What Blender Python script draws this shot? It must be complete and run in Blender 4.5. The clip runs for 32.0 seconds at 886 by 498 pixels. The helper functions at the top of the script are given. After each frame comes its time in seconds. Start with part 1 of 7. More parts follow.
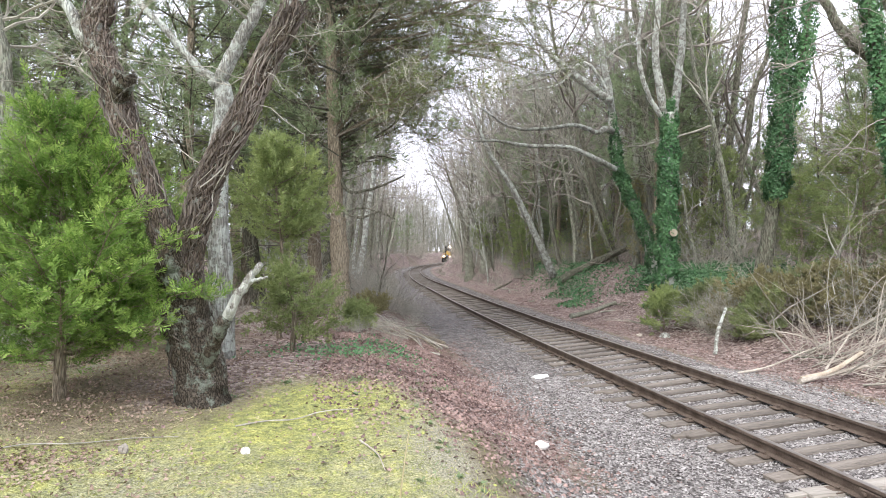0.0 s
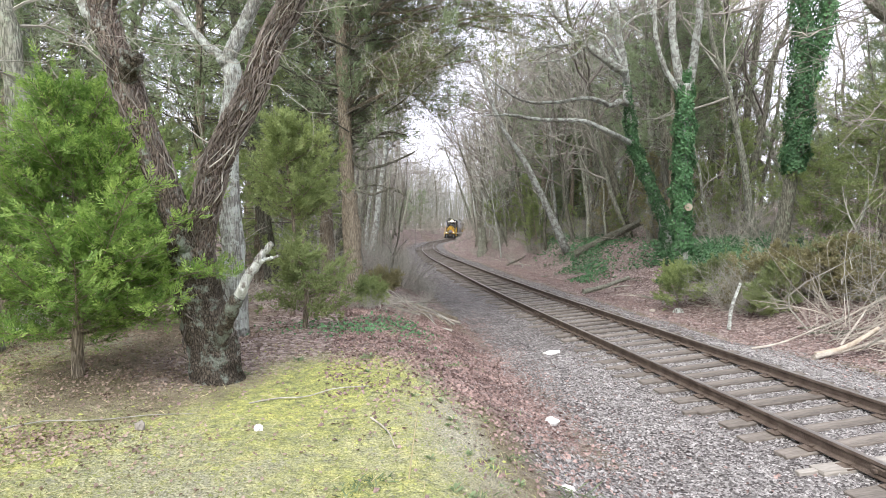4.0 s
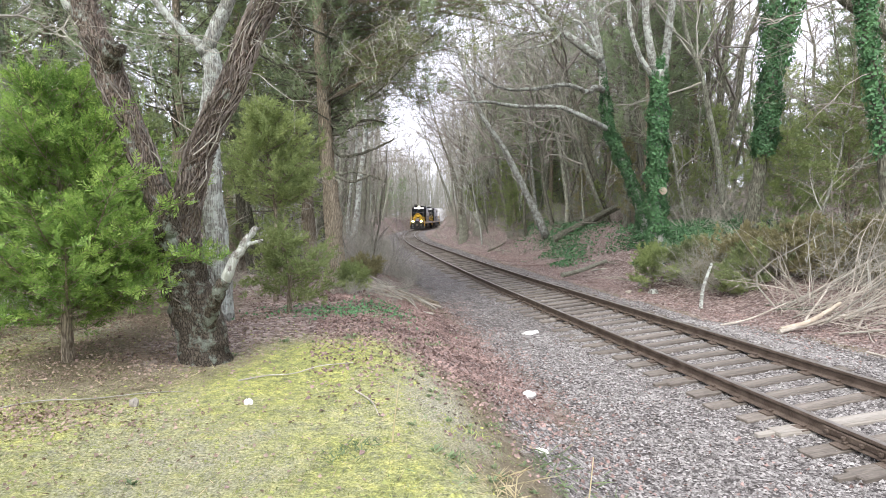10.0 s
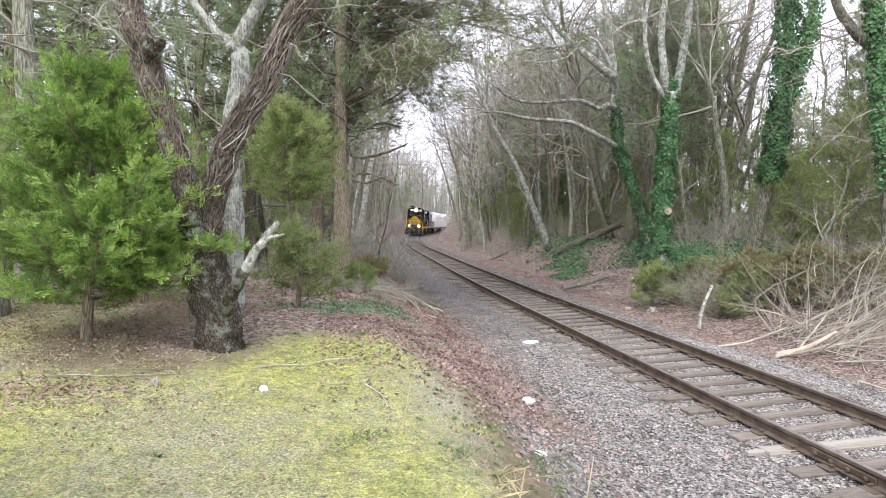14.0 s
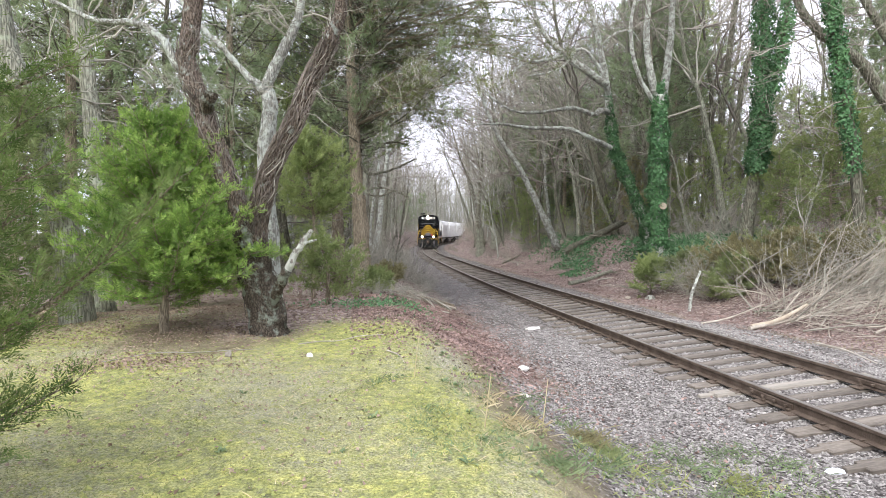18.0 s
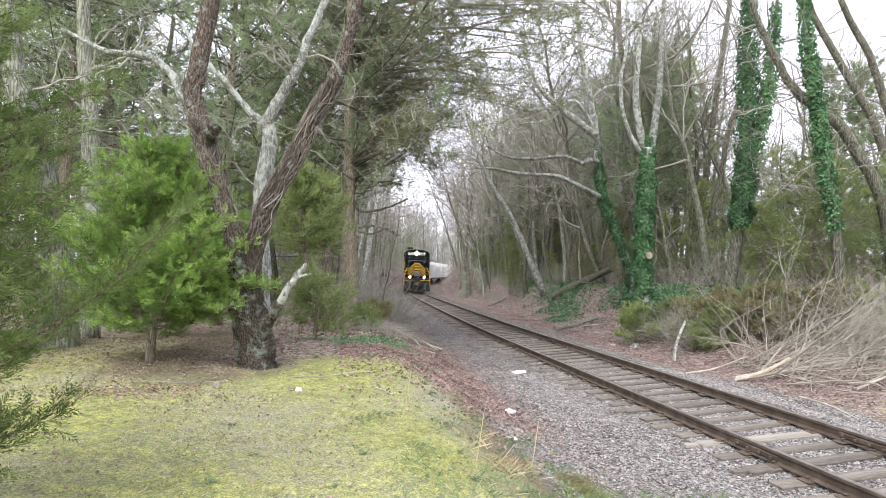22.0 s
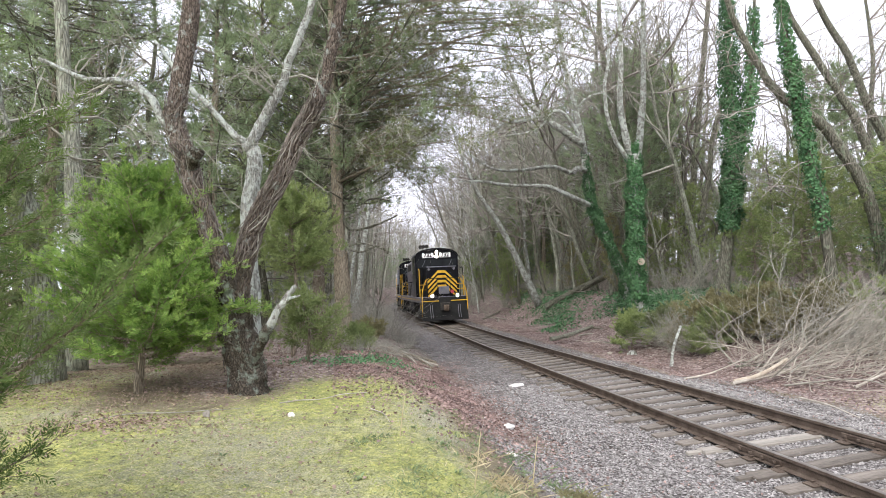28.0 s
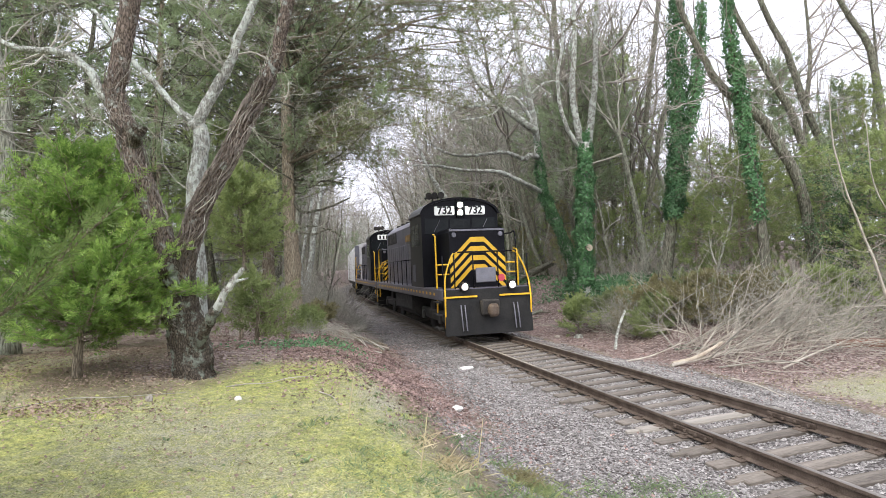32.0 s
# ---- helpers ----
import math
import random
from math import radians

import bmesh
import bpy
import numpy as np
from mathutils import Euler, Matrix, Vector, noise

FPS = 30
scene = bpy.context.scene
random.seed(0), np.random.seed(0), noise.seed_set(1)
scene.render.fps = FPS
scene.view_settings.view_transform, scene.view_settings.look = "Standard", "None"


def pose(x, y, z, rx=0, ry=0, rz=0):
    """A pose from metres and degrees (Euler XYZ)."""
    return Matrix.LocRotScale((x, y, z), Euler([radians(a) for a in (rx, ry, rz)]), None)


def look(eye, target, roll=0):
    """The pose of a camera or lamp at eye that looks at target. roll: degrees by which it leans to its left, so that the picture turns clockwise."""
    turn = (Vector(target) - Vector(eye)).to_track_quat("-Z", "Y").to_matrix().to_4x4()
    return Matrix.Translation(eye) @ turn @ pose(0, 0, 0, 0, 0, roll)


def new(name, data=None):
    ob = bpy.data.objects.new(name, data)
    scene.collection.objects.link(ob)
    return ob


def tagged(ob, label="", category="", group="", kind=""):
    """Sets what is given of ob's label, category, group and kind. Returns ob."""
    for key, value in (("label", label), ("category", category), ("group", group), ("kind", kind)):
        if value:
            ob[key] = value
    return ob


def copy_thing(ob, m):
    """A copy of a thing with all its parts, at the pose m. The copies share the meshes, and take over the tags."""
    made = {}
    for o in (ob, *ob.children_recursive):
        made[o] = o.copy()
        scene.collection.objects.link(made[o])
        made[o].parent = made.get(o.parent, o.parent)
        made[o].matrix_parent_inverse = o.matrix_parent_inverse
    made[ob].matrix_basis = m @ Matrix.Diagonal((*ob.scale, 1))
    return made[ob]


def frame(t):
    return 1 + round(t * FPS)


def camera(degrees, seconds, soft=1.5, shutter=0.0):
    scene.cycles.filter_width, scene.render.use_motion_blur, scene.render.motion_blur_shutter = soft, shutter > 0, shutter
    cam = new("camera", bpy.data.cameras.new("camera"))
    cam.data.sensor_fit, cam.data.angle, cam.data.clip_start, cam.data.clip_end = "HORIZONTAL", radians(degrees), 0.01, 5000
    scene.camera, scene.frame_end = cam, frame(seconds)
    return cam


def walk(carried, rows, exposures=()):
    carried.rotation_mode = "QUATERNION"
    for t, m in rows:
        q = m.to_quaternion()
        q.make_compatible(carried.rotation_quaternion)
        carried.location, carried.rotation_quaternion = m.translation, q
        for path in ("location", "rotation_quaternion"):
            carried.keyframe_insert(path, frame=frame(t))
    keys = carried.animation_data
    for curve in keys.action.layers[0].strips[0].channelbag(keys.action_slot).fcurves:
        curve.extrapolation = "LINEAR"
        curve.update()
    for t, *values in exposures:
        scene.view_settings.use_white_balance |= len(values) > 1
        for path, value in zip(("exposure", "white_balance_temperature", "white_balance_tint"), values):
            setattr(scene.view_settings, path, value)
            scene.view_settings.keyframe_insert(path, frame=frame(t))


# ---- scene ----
cam = camera(74.05, 32.0, soft=0.75)
PATH = [
    (0.00, (0.902, -0.718, 2.507), (0.888, 9.282, 2.532), 0.24),
    (0.50, (0.927, -0.756, 2.525), (0.904, 9.242, 2.699), -0.03),
    (1.00, (0.952, -0.853, 2.523), (0.940, 9.144, 2.763), 1.10),
    (1.50, (0.943, -0.885, 2.514), (0.997, 9.115, 2.485), 1.05),
    (2.00, (0.901, -0.803, 2.508), (1.011, 9.196, 2.385), 0.32),
    (2.50, (0.959, -0.879, 2.489), (1.031, 9.115, 2.148), 1.22),
    (3.00, (0.946, -0.740, 2.492), (0.589, 9.195, 1.406), 1.70),
    (3.50, (0.942, -0.702, 2.533), (0.627, 9.279, 2.005), 0.31),
    (5.50, (0.947, -0.721, 2.554), (0.947, 9.274, 2.244), 0.40),
    (6.00, (1.011, -0.787, 2.531), (1.314, 9.191, 1.931), 1.46),
    (6.50, (0.885, -0.691, 2.517), (1.365, 9.294, 2.226), 2.62),
    (7.00, (0.897, -0.763, 2.494), (1.159, 9.230, 2.229), 1.19),
    (7.50, (0.878, -0.736, 2.501), (1.146, 9.256, 2.204), 0.66),
    (8.00, (0.924, -0.818, 2.502), (1.164, 9.174, 2.197), 1.46),
    (8.50, (0.973, -0.837, 2.478), (1.062, 9.145, 1.888), 2.05),
    (9.00, (1.002, -0.863, 2.463), (0.715, 9.089, 1.529), 2.73),
    (9.50, (1.004, -0.910, 2.481), (0.713, 9.057, 1.720), 1.93),
    (10.00, (0.979, -0.991, 2.480), (1.048, 8.990, 1.878), -0.89),
    (10.50, (0.926, -1.032, 2.490), (1.316, 8.946, 1.957), -1.02),
    (11.00, (0.851, -0.982, 2.480), (1.268, 8.994, 1.929), 1.20),
    (11.50, (0.845, -0.934, 2.490), (1.059, 9.057, 2.151), 2.06),
    (12.00, (0.877, -1.046, 2.505), (0.951, 8.954, 2.459), 0.90),
    (12.50, (0.897, -1.089, 2.465), (0.761, 8.878, 1.663), 1.60),
    (13.00, (0.852, -1.049, 2.479), (0.683, 8.924, 1.766), 2.33),
    (13.50, (0.830, -1.151, 2.497), (0.694, 8.837, 2.033), 2.05),
    (14.00, (0.833, -1.244, 2.483), (0.889, 8.743, 1.977), 2.73),
    (14.50, (0.849, -1.328, 2.444), (0.002, 8.636, 2.455), 2.06),
    (16.50, (1.111, -2.608, 2.414), (1.089, 7.392, 2.467), 1.58),
    (17.00, (1.121, -2.849, 2.371), (1.099, 7.150, 2.264), 1.25),
    (17.50, (1.073, -2.926, 2.363), (1.168, 7.067, 2.006), 1.03),
    (18.00, (1.089, -2.994, 2.363), (0.838, 6.997, 2.018), -0.55),
    (18.50, (1.161, -3.093, 2.334), (0.845, 6.896, 1.999), -0.13),
    (19.00, (1.178, -3.177, 2.348), (0.915, 6.818, 2.188), 0.08),
    (19.50, (1.090, -3.115, 2.356), (1.318, 6.883, 2.350), 0.40),
    (20.00, (1.025, -3.104, 2.379), (1.325, 6.892, 2.407), 0.21),
    (20.50, (1.014, -3.134, 2.352), (1.079, 6.865, 2.353), -0.48),
    (21.00, (1.024, -3.129, 2.343), (1.050, 6.871, 2.239), -0.64),
    (21.50, (1.026, -3.144, 2.349), (1.285, 6.853, 2.451), 1.50),
    (22.00, (0.978, -3.103, 2.342), (0.962, 6.890, 2.696), 1.81),
    (22.50, (0.991, -3.173, 2.359), (0.841, 6.822, 2.615), 1.66),
    (23.00, (0.972, -3.157, 2.349), (0.849, 6.841, 2.470), 1.16),
    (23.50, (0.992, -3.178, 2.336), (0.642, 6.815, 2.245), 0.74),
    (24.00, (0.977, -3.172, 2.334), (0.480, 6.814, 2.120), 1.05),
    (24.50, (0.977, -3.164, 2.336), (0.382, 6.818, 2.195), 0.44),
    (26.50, (0.960, -3.066, 2.345), (0.610, 6.924, 2.638), -1.43),
    (27.00, (1.009, -3.048, 2.343), (0.856, 6.931, 2.973), -0.84),
    (27.50, (1.009, -3.025, 2.363), (1.067, 6.956, 2.977), -0.90),
    (28.00, (1.014, -3.002, 2.357), (1.121, 6.979, 2.958), -0.65),
    (28.50, (1.024, -3.033, 2.343), (1.192, 6.950, 2.899), -0.17),
    (29.00, (1.008, -2.981, 2.333), (1.234, 7.009, 2.715), 0.09),
    (29.50, (0.989, -2.983, 2.350), (1.281, 7.007, 2.677), 0.02),
    (30.00, (1.008, -3.004, 2.346), (1.472, 6.980, 2.678), -0.16),
    (30.50, (1.000, -2.998, 2.329), (1.536, 6.983, 2.621), -0.18),
    (31.00, (1.022, -3.029, 2.342), (1.555, 6.951, 2.683), -0.13),
    (31.50, (1.004, -3.000, 2.358), (1.737, 6.968, 2.677), -0.08),
    (32.00, (1.046, -3.054, 2.367), (1.942, 6.901, 2.684), -0.09),
]
walk(cam, [(t, look(e, g, r)) for t, e, g, r in PATH], exposures=[(0, 1.27), (13, 1.28), (17, 1.17), (24, 1.21), (27, 1.22), (28.5, 1.0), (32, 1.04)])

# ---- overcast daylight ----
world = bpy.data.worlds.new("overcast_sky")
scene.world = world
world.use_nodes = True
wn, wl = world.node_tree.nodes, world.node_tree.links
wn.clear()
SUN_ELEV, SUN_AZ = 48, 200
sky = wn.new("ShaderNodeTexSky")
sky.sky_type, sky.sun_disc = "NISHITA", False
sky.sun_elevation, sky.sun_rotation = radians(SUN_ELEV), radians(SUN_AZ)
sky.dust_density, sky.air_density, sky.ozone_density = 6.0, 1.0, 1.0
cloud = wn.new("ShaderNodeTexNoise")
cloud.inputs["Scale"].default_value, cloud.inputs["Detail"].default_value = 2.2, 5
ramp = wn.new("ShaderNodeValToRGB")
ramp.color_ramp.elements[0].color = (8.3, 8.6, 10.5, 1)
ramp.color_ramp.elements[1].color = (11.2, 11.5, 13.0, 1)
mixs = wn.new("ShaderNodeMix")
mixs.data_type = "RGBA"
mixs.inputs["Factor"].default_value = 0.9
back = wn.new("ShaderNodeBackground")
back.inputs["Strength"].default_value = 0.088
wout = wn.new("ShaderNodeOutputWorld")
wl.new(cloud.outputs["Fac"], ramp.inputs["Fac"])
wl.new(sky.outputs["Color"], mixs.inputs["A"])
wl.new(ramp.outputs["Color"], mixs.inputs["B"])
wl.new(mixs.outputs["Result"], back.inputs["Color"])
wl.new(back.outputs["Background"], wout.inputs["Surface"])
sun_data = bpy.data.lights.new("sun", "SUN")
sun_data.energy, sun_data.angle, sun_data.color = 1.5, radians(45), (1.0, 0.985, 0.95)
sun = new("sun", sun_data)
SUN_DIR = Vector((math.sin(radians(SUN_AZ)) * math.cos(radians(SUN_ELEV)), math.cos(radians(SUN_AZ)) * math.cos(radians(SUN_ELEV)), math.sin(radians(SUN_ELEV))))
sun.matrix_world = look(SUN_DIR * 60, (0, 0, 0))


# ---- materials ----
def mat(name, a, b, scale=6.0, fine=60.0, speck=None, speck_at=0.62, rough=0.85, metal=0.0, bump=0.3, depth=0.01, stretch=(1, 1, 1), vary=0.0, world_space=False, spec=0.3, emit=None, power=0.0, glow=0.0):
    """A surface of two base colours mixed at two scales, with optional specks, relief and per-object variation."""
    m = bpy.data.materials.new(name)
    m.use_nodes = True
    n, l = m.node_tree.nodes, m.node_tree.links
    bsdf = n["Principled BSDF"]
    if world_space:
        src = n.new("ShaderNodeNewGeometry").outputs["Position"]
    else:
        src = n.new("ShaderNodeTexCoord").outputs["Object"]
    mp = n.new("ShaderNodeMapping")
    mp.inputs["Scale"].default_value = stretch
    l.new(src, mp.inputs["Vector"])
    big = n.new("ShaderNodeTexNoise")
    big.inputs["Scale"].default_value, big.inputs["Detail"].default_value = scale, 4
    small = n.new("ShaderNodeTexNoise")
    small.inputs["Scale"].default_value, small.inputs["Detail"].default_value = fine, 3
    l.new(mp.outputs["Vector"], big.inputs["Vector"])
    l.new(mp.outputs["Vector"], small.inputs["Vector"])
    s = n.new("ShaderNodeMath")
    s.operation = "MULTIPLY_ADD"
    s.inputs[1].default_value, s.inputs[2].default_value = 0.45, 0.0
    l.new(small.outputs["Fac"], s.inputs[0])
    s2 = n.new("ShaderNodeMath")
    s2.operation = "MULTIPLY_ADD"
    s2.inputs[1].default_value = 0.55
    l.new(big.outputs["Fac"], s2.inputs[0])
    l.new(s.outputs["Value"], s2.inputs[2])
    rp = n.new("ShaderNodeValToRGB")
    rp.color_ramp.elements[0].position, rp.color_ramp.elements[1].position = 0.36, 0.64
    rp.color_ramp.elements[0].color, rp.color_ramp.elements[1].color = (*a, 1), (*b, 1)
    l.new(s2.outputs["Value"], rp.inputs["Fac"])
    col = rp.outputs["Color"]
    if speck:
        third = n.new("ShaderNodeTexNoise")
        third.inputs["Scale"].default_value, third.inputs["Detail"].default_value = scale * 2.3, 6
        l.new(mp.outputs["Vector"], third.inputs["Vector"])
        step = n.new("ShaderNodeValToRGB")
        step.color_ramp.elements[0].position, step.color_ramp.elements[1].position = speck_at - 0.03, speck_at + 0.03
        l.new(third.outputs["Fac"], step.inputs["Fac"])
        mx = n.new("ShaderNodeMix")
        mx.data_type = "RGBA"
        l.new(step.outputs["Color"], mx.inputs["Factor"])
        l.new(col, mx.inputs["A"])
        mx.inputs["B"].default_value = (*speck, 1)
        col = mx.outputs["Result"]
    if vary:
        info = n.new("ShaderNodeObjectInfo")
        isl = n.new("ShaderNodeNewGeometry")
        add = n.new("ShaderNodeMath")
        add.operation = "ADD"
        l.new(info.outputs["Random"], add.inputs[0])
        l.new(isl.outputs["Random Per Island"], add.inputs[1])
        rng = n.new("ShaderNodeMapRange")
        rng.inputs["From Max"].default_value = 2.0
        rng.inputs["To Min"].default_value, rng.inputs["To Max"].default_value = 1 - vary, 1 + vary
        l.new(add.outputs["Value"], rng.inputs["Value"])
        hs = n.new("ShaderNodeHueSaturation")
        l.new(rng.outputs["Result"], hs.inputs["Value"])
        l.new(col, hs.inputs["Color"])
        col = hs.outputs["Color"]
    l.new(col, bsdf.inputs["Base Color"])
    bsdf.inputs["Roughness"].default_value, bsdf.inputs["Metallic"].default_value = rough, metal
    bsdf.inputs["Specular IOR Level"].default_value = spec
    if bump:
        bp = n.new("ShaderNodeBump")
        bp.inputs["Strength"].default_value, bp.inputs["Distance"].default_value = bump, depth
        l.new(s2.outputs["Value"], bp.inputs["Height"])
        l.new(bp.outputs["Normal"], bsdf.inputs["Normal"])
    if emit:
        bsdf.inputs["Emission Color"].default_value, bsdf.inputs["Emission Strength"].default_value = (*emit, 1), power
    if glow:
        tr = n.new("ShaderNodeBsdfTranslucent")
        l.new(col, tr.inputs["Color"])
        ms = n.new("ShaderNodeMixShader")
        ms.inputs["Fac"].default_value = glow
        l.new(bsdf.outputs["BSDF"], ms.inputs[1])
        l.new(tr.outputs["BSDF"], ms.inputs[2])
        l.new(ms.outputs["Shader"], n["Material Output"].inputs["Surface"])
    return m


def bark_mat(name, dark, light, lichen=None, lichen_at=0.6, ridge=27.0, run=0.13):
    """Furrowed bark: long ridges along the trunk, with patches of lichen."""
    m = bpy.data.materials.new(name)
    m.use_nodes = True
    n, l = m.node_tree.nodes, m.node_tree.links
    bsdf = n["Principled BSDF"]
    tc = n.new("ShaderNodeTexCoord")
    mp = n.new("ShaderNodeMapping")
    mp.inputs["Scale"].default_value = (1, 1, run)
    l.new(tc.outputs["Object"], mp.inputs["Vector"])
    vor = n.new("ShaderNodeTexVoronoi")
    vor.feature = "DISTANCE_TO_EDGE"
    vor.inputs["Scale"].default_value = ridge
    warp = n.new("ShaderNodeTexNoise")
    warp.inputs["Scale"].default_value, warp.inputs["Detail"].default_value = ridge * 0.6, 4
    l.new(mp.outputs["Vector"], warp.inputs["Vector"])
    va = n.new("ShaderNodeVectorMath")
    va.operation = "MULTIPLY_ADD"
    va.inputs[1].default_value = (0.06, 0.06, 0.06)
    l.new(warp.outputs["Color"], va.inputs[0])
    l.new(mp.outputs["Vector"], va.inputs[2])
    l.new(va.outputs["Vector"], vor.inputs["Vector"])
    grain = n.new("ShaderNodeTexNoise")
    grain.inputs["Scale"].default_value, grain.inputs["Detail"].default_value = ridge * 3, 5
    l.new(mp.outputs["Vector"], grain.inputs["Vector"])
    ad = n.new("ShaderNodeMath")
    ad.operation = "MULTIPLY_ADD"
    ad.inputs[1].default_value = 1.6
    l.new(vor.outputs["Distance"], ad.inputs[0])
    l.new(grain.outputs["Fac"], ad.inputs[2])
    rp = n.new("ShaderNodeValToRGB")
    rp.color_ramp.elements[0].position, rp.color_ramp.elements[1].position = 0.45, 0.9
    rp.color_ramp.elements[0].color, rp.color_ramp.elements[1].color = (*dark, 1), (*light, 1)
    l.new(ad.outputs["Value"], rp.inputs["Fac"])
    col = rp.outputs["Color"]
    if lichen:
        ln = n.new("ShaderNodeTexNoise")
        ln.inputs["Scale"].default_value, ln.inputs["Detail"].default_value, ln.inputs["Roughness"].default_value = 5.5, 8, 0.7
        l.new(tc.outputs["Object"], ln.inputs["Vector"])
        st = n.new("ShaderNodeValToRGB")
        st.color_ramp.elements[0].position, st.color_ramp.elements[1].position = lichen_at - 0.04, lichen_at + 0.05
        l.new(ln.outputs["Fac"], st.inputs["Fac"])
        mx = n.new("ShaderNodeMix")
        mx.data_type = "RGBA"
        l.new(st.outputs["Color"], mx.inputs["Factor"])
        l.new(col, mx.inputs["A"])
        mx.inputs["B"].default_value = (*lichen, 1)
        col = mx.outputs["Result"]
    info = n.new("ShaderNodeObjectInfo")
    rg = n.new("ShaderNodeMapRange")
    rg.inputs["To Min"].default_value, rg.inputs["To Max"].default_value = 0.8, 1.2
    l.new(info.outputs["Random"], rg.inputs["Value"])
    hs = n.new("ShaderNodeHueSaturation")
    l.new(rg.outputs["Result"], hs.inputs["Value"])
    l.new(col, hs.inputs["Color"])
    l.new(hs.outputs["Color"], bsdf.inputs["Base Color"])
    bsdf.inputs["Roughness"].default_value, bsdf.inputs["Specular IOR Level"].default_value = 0.95, 0.15
    bp = n.new("ShaderNodeBump")
    bp.inputs["Strength"].default_value, bp.inputs["Distance"].default_value = 1.0, 0.05
    l.new(ad.outputs["Value"], bp.inputs["Height"])
    l.new(bp.outputs["Normal"], bsdf.inputs["Normal"])
    return m


M_BARK = bark_mat("rough_brown_bark", (0.07, 0.056, 0.044), (0.27, 0.215, 0.175), (0.44, 0.47, 0.42), 0.6, 30, 0.3)
M_BARK_BASE = bark_mat("furrowed_base_bark", (0.045, 0.038, 0.03), (0.22, 0.185, 0.145), (0.37, 0.41, 0.34), 0.55, 34, 0.42)
M_BARK_LICHEN = bark_mat("lichen_bark", (0.17, 0.165, 0.14), (0.42, 0.415, 0.37), (0.56, 0.59, 0.53), 0.5)
M_BARK_GREY = bark_mat("grey_bark", (0.14, 0.142, 0.108), (0.36, 0.355, 0.285), (0.38, 0.41, 0.31), 0.56, 18)
M_BARK_CEDAR = bark_mat("cedar_bark", (0.165, 0.135, 0.097), (0.44, 0.375, 0.28), (0.25, 0.25, 0.2), 0.7, 34)
M_BARK_DARK = bark_mat("dark_bark", (0.085, 0.08, 0.06), (0.25, 0.24, 0.185), (0.27, 0.30, 0.21), 0.58, 20)
M_STUB = bark_mat("bleached_stub", (0.16, 0.14, 0.12), (0.40, 0.38, 0.34), (0.62, 0.64, 0.58), 0.48)
M_TWIG = mat("bare_twigs", (0.235, 0.222, 0.182), (0.43, 0.41, 0.345), 3, 30, bump=0.0, vary=0.35)
# Lichen-grey twigs near the line; on the far woods this tone paints haze.
M_TWIG_GREY = mat("lichen_and_haze_grey_twigs", (0.29, 0.29, 0.25), (0.50, 0.495, 0.44), 3, 30, bump=0.0, vary=0.3)
M_TWIG_DARK = mat("dark_purplish_twigs", (0.165, 0.145, 0.125), (0.34, 0.30, 0.265), 3, 30, bump=0.0, vary=0.3)
M_TWIG_PALE = mat("pale_dead_twigs", (0.26, 0.228, 0.185), (0.50, 0.455, 0.385), 4, 40, bump=0.2, vary=0.3)
M_WOOD_RAW = mat("broken_wood", (0.32, 0.26, 0.19), (0.53, 0.465, 0.37), 5, 60, stretch=(1, 1, 0.2), bump=0.5)
M_ROT = mat("rotten_red_wood", (0.09, 0.045, 0.03), (0.21, 0.12, 0.085), 5, 60, stretch=(0.3, 1, 1), bump=0.6)
# Inner sprays darker than tips: older growth, plus self-shading put into the colour.
M_CEDAR = mat("inner_cedar_sprays", (0.115, 0.22, 0.05), (0.31, 0.455, 0.12), 3.5, 25, rough=0.7, bump=0.0, vary=0.35, glow=0.42)
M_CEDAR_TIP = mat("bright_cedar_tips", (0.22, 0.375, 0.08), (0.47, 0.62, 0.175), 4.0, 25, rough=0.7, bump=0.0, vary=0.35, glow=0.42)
M_CEDAR_OLIVE = mat("olive_cedar_sprays", (0.19, 0.25, 0.10), (0.40, 0.46, 0.19), 1.6, 25, rough=0.8, bump=0.0, vary=0.35, glow=0.42)
M_SHAG = mat("shaggy_bark_strips", (0.09, 0.074, 0.06), (0.33, 0.285, 0.245), 2.5, 50, stretch=(1, 1, 0.2), bump=0.6, vary=0.45)
M_CEDAR_DULL = mat("dull_cedar_sprays", (0.165, 0.215, 0.095), (0.34, 0.38, 0.175), 1.2, 25, rough=0.8, bump=0.0, vary=0.35, glow=0.4)
M_CEDAR_DARK = mat("dark_cedar_sprays", (0.165, 0.225, 0.125), (0.34, 0.40, 0.23), 1.0, 20, rough=0.85, bump=0.0, vary=0.35, glow=0.35)
M_CEDAR_BROWN = mat("browning_cedar_sprays", (0.175, 0.16, 0.08), (0.31, 0.285, 0.15), 1.2, 20, rough=0.85, bump=0.0, vary=0.4, glow=0.2)
M_CEDAR_MID = mat("mid_green_cedar_sprays", (0.085, 0.145, 0.04), (0.23, 0.30, 0.10), 2.4, 25, rough=0.75, bump=0.0, vary=0.35, glow=0.42)
M_HOLLY = mat("holly_leaves", (0.05, 0.10, 0.045), (0.16, 0.24, 0.11), 1.5, 40, rough=0.45, bump=0.0, vary=0.45, spec=0.35, glow=0.2)
M_LEAF_TAN = mat("tan_leaves", (0.17, 0.115, 0.082), (0.42, 0.325, 0.25), 1.3, 30, rough=0.8, bump=0.0, vary=0.4, world_space=True)
M_IVY = mat("ivy_leaves", (0.04, 0.112, 0.045), (0.128, 0.25, 0.108), 2.5, 40, rough=0.5, bump=0.0, vary=0.45, spec=0.3, glow=0.15)
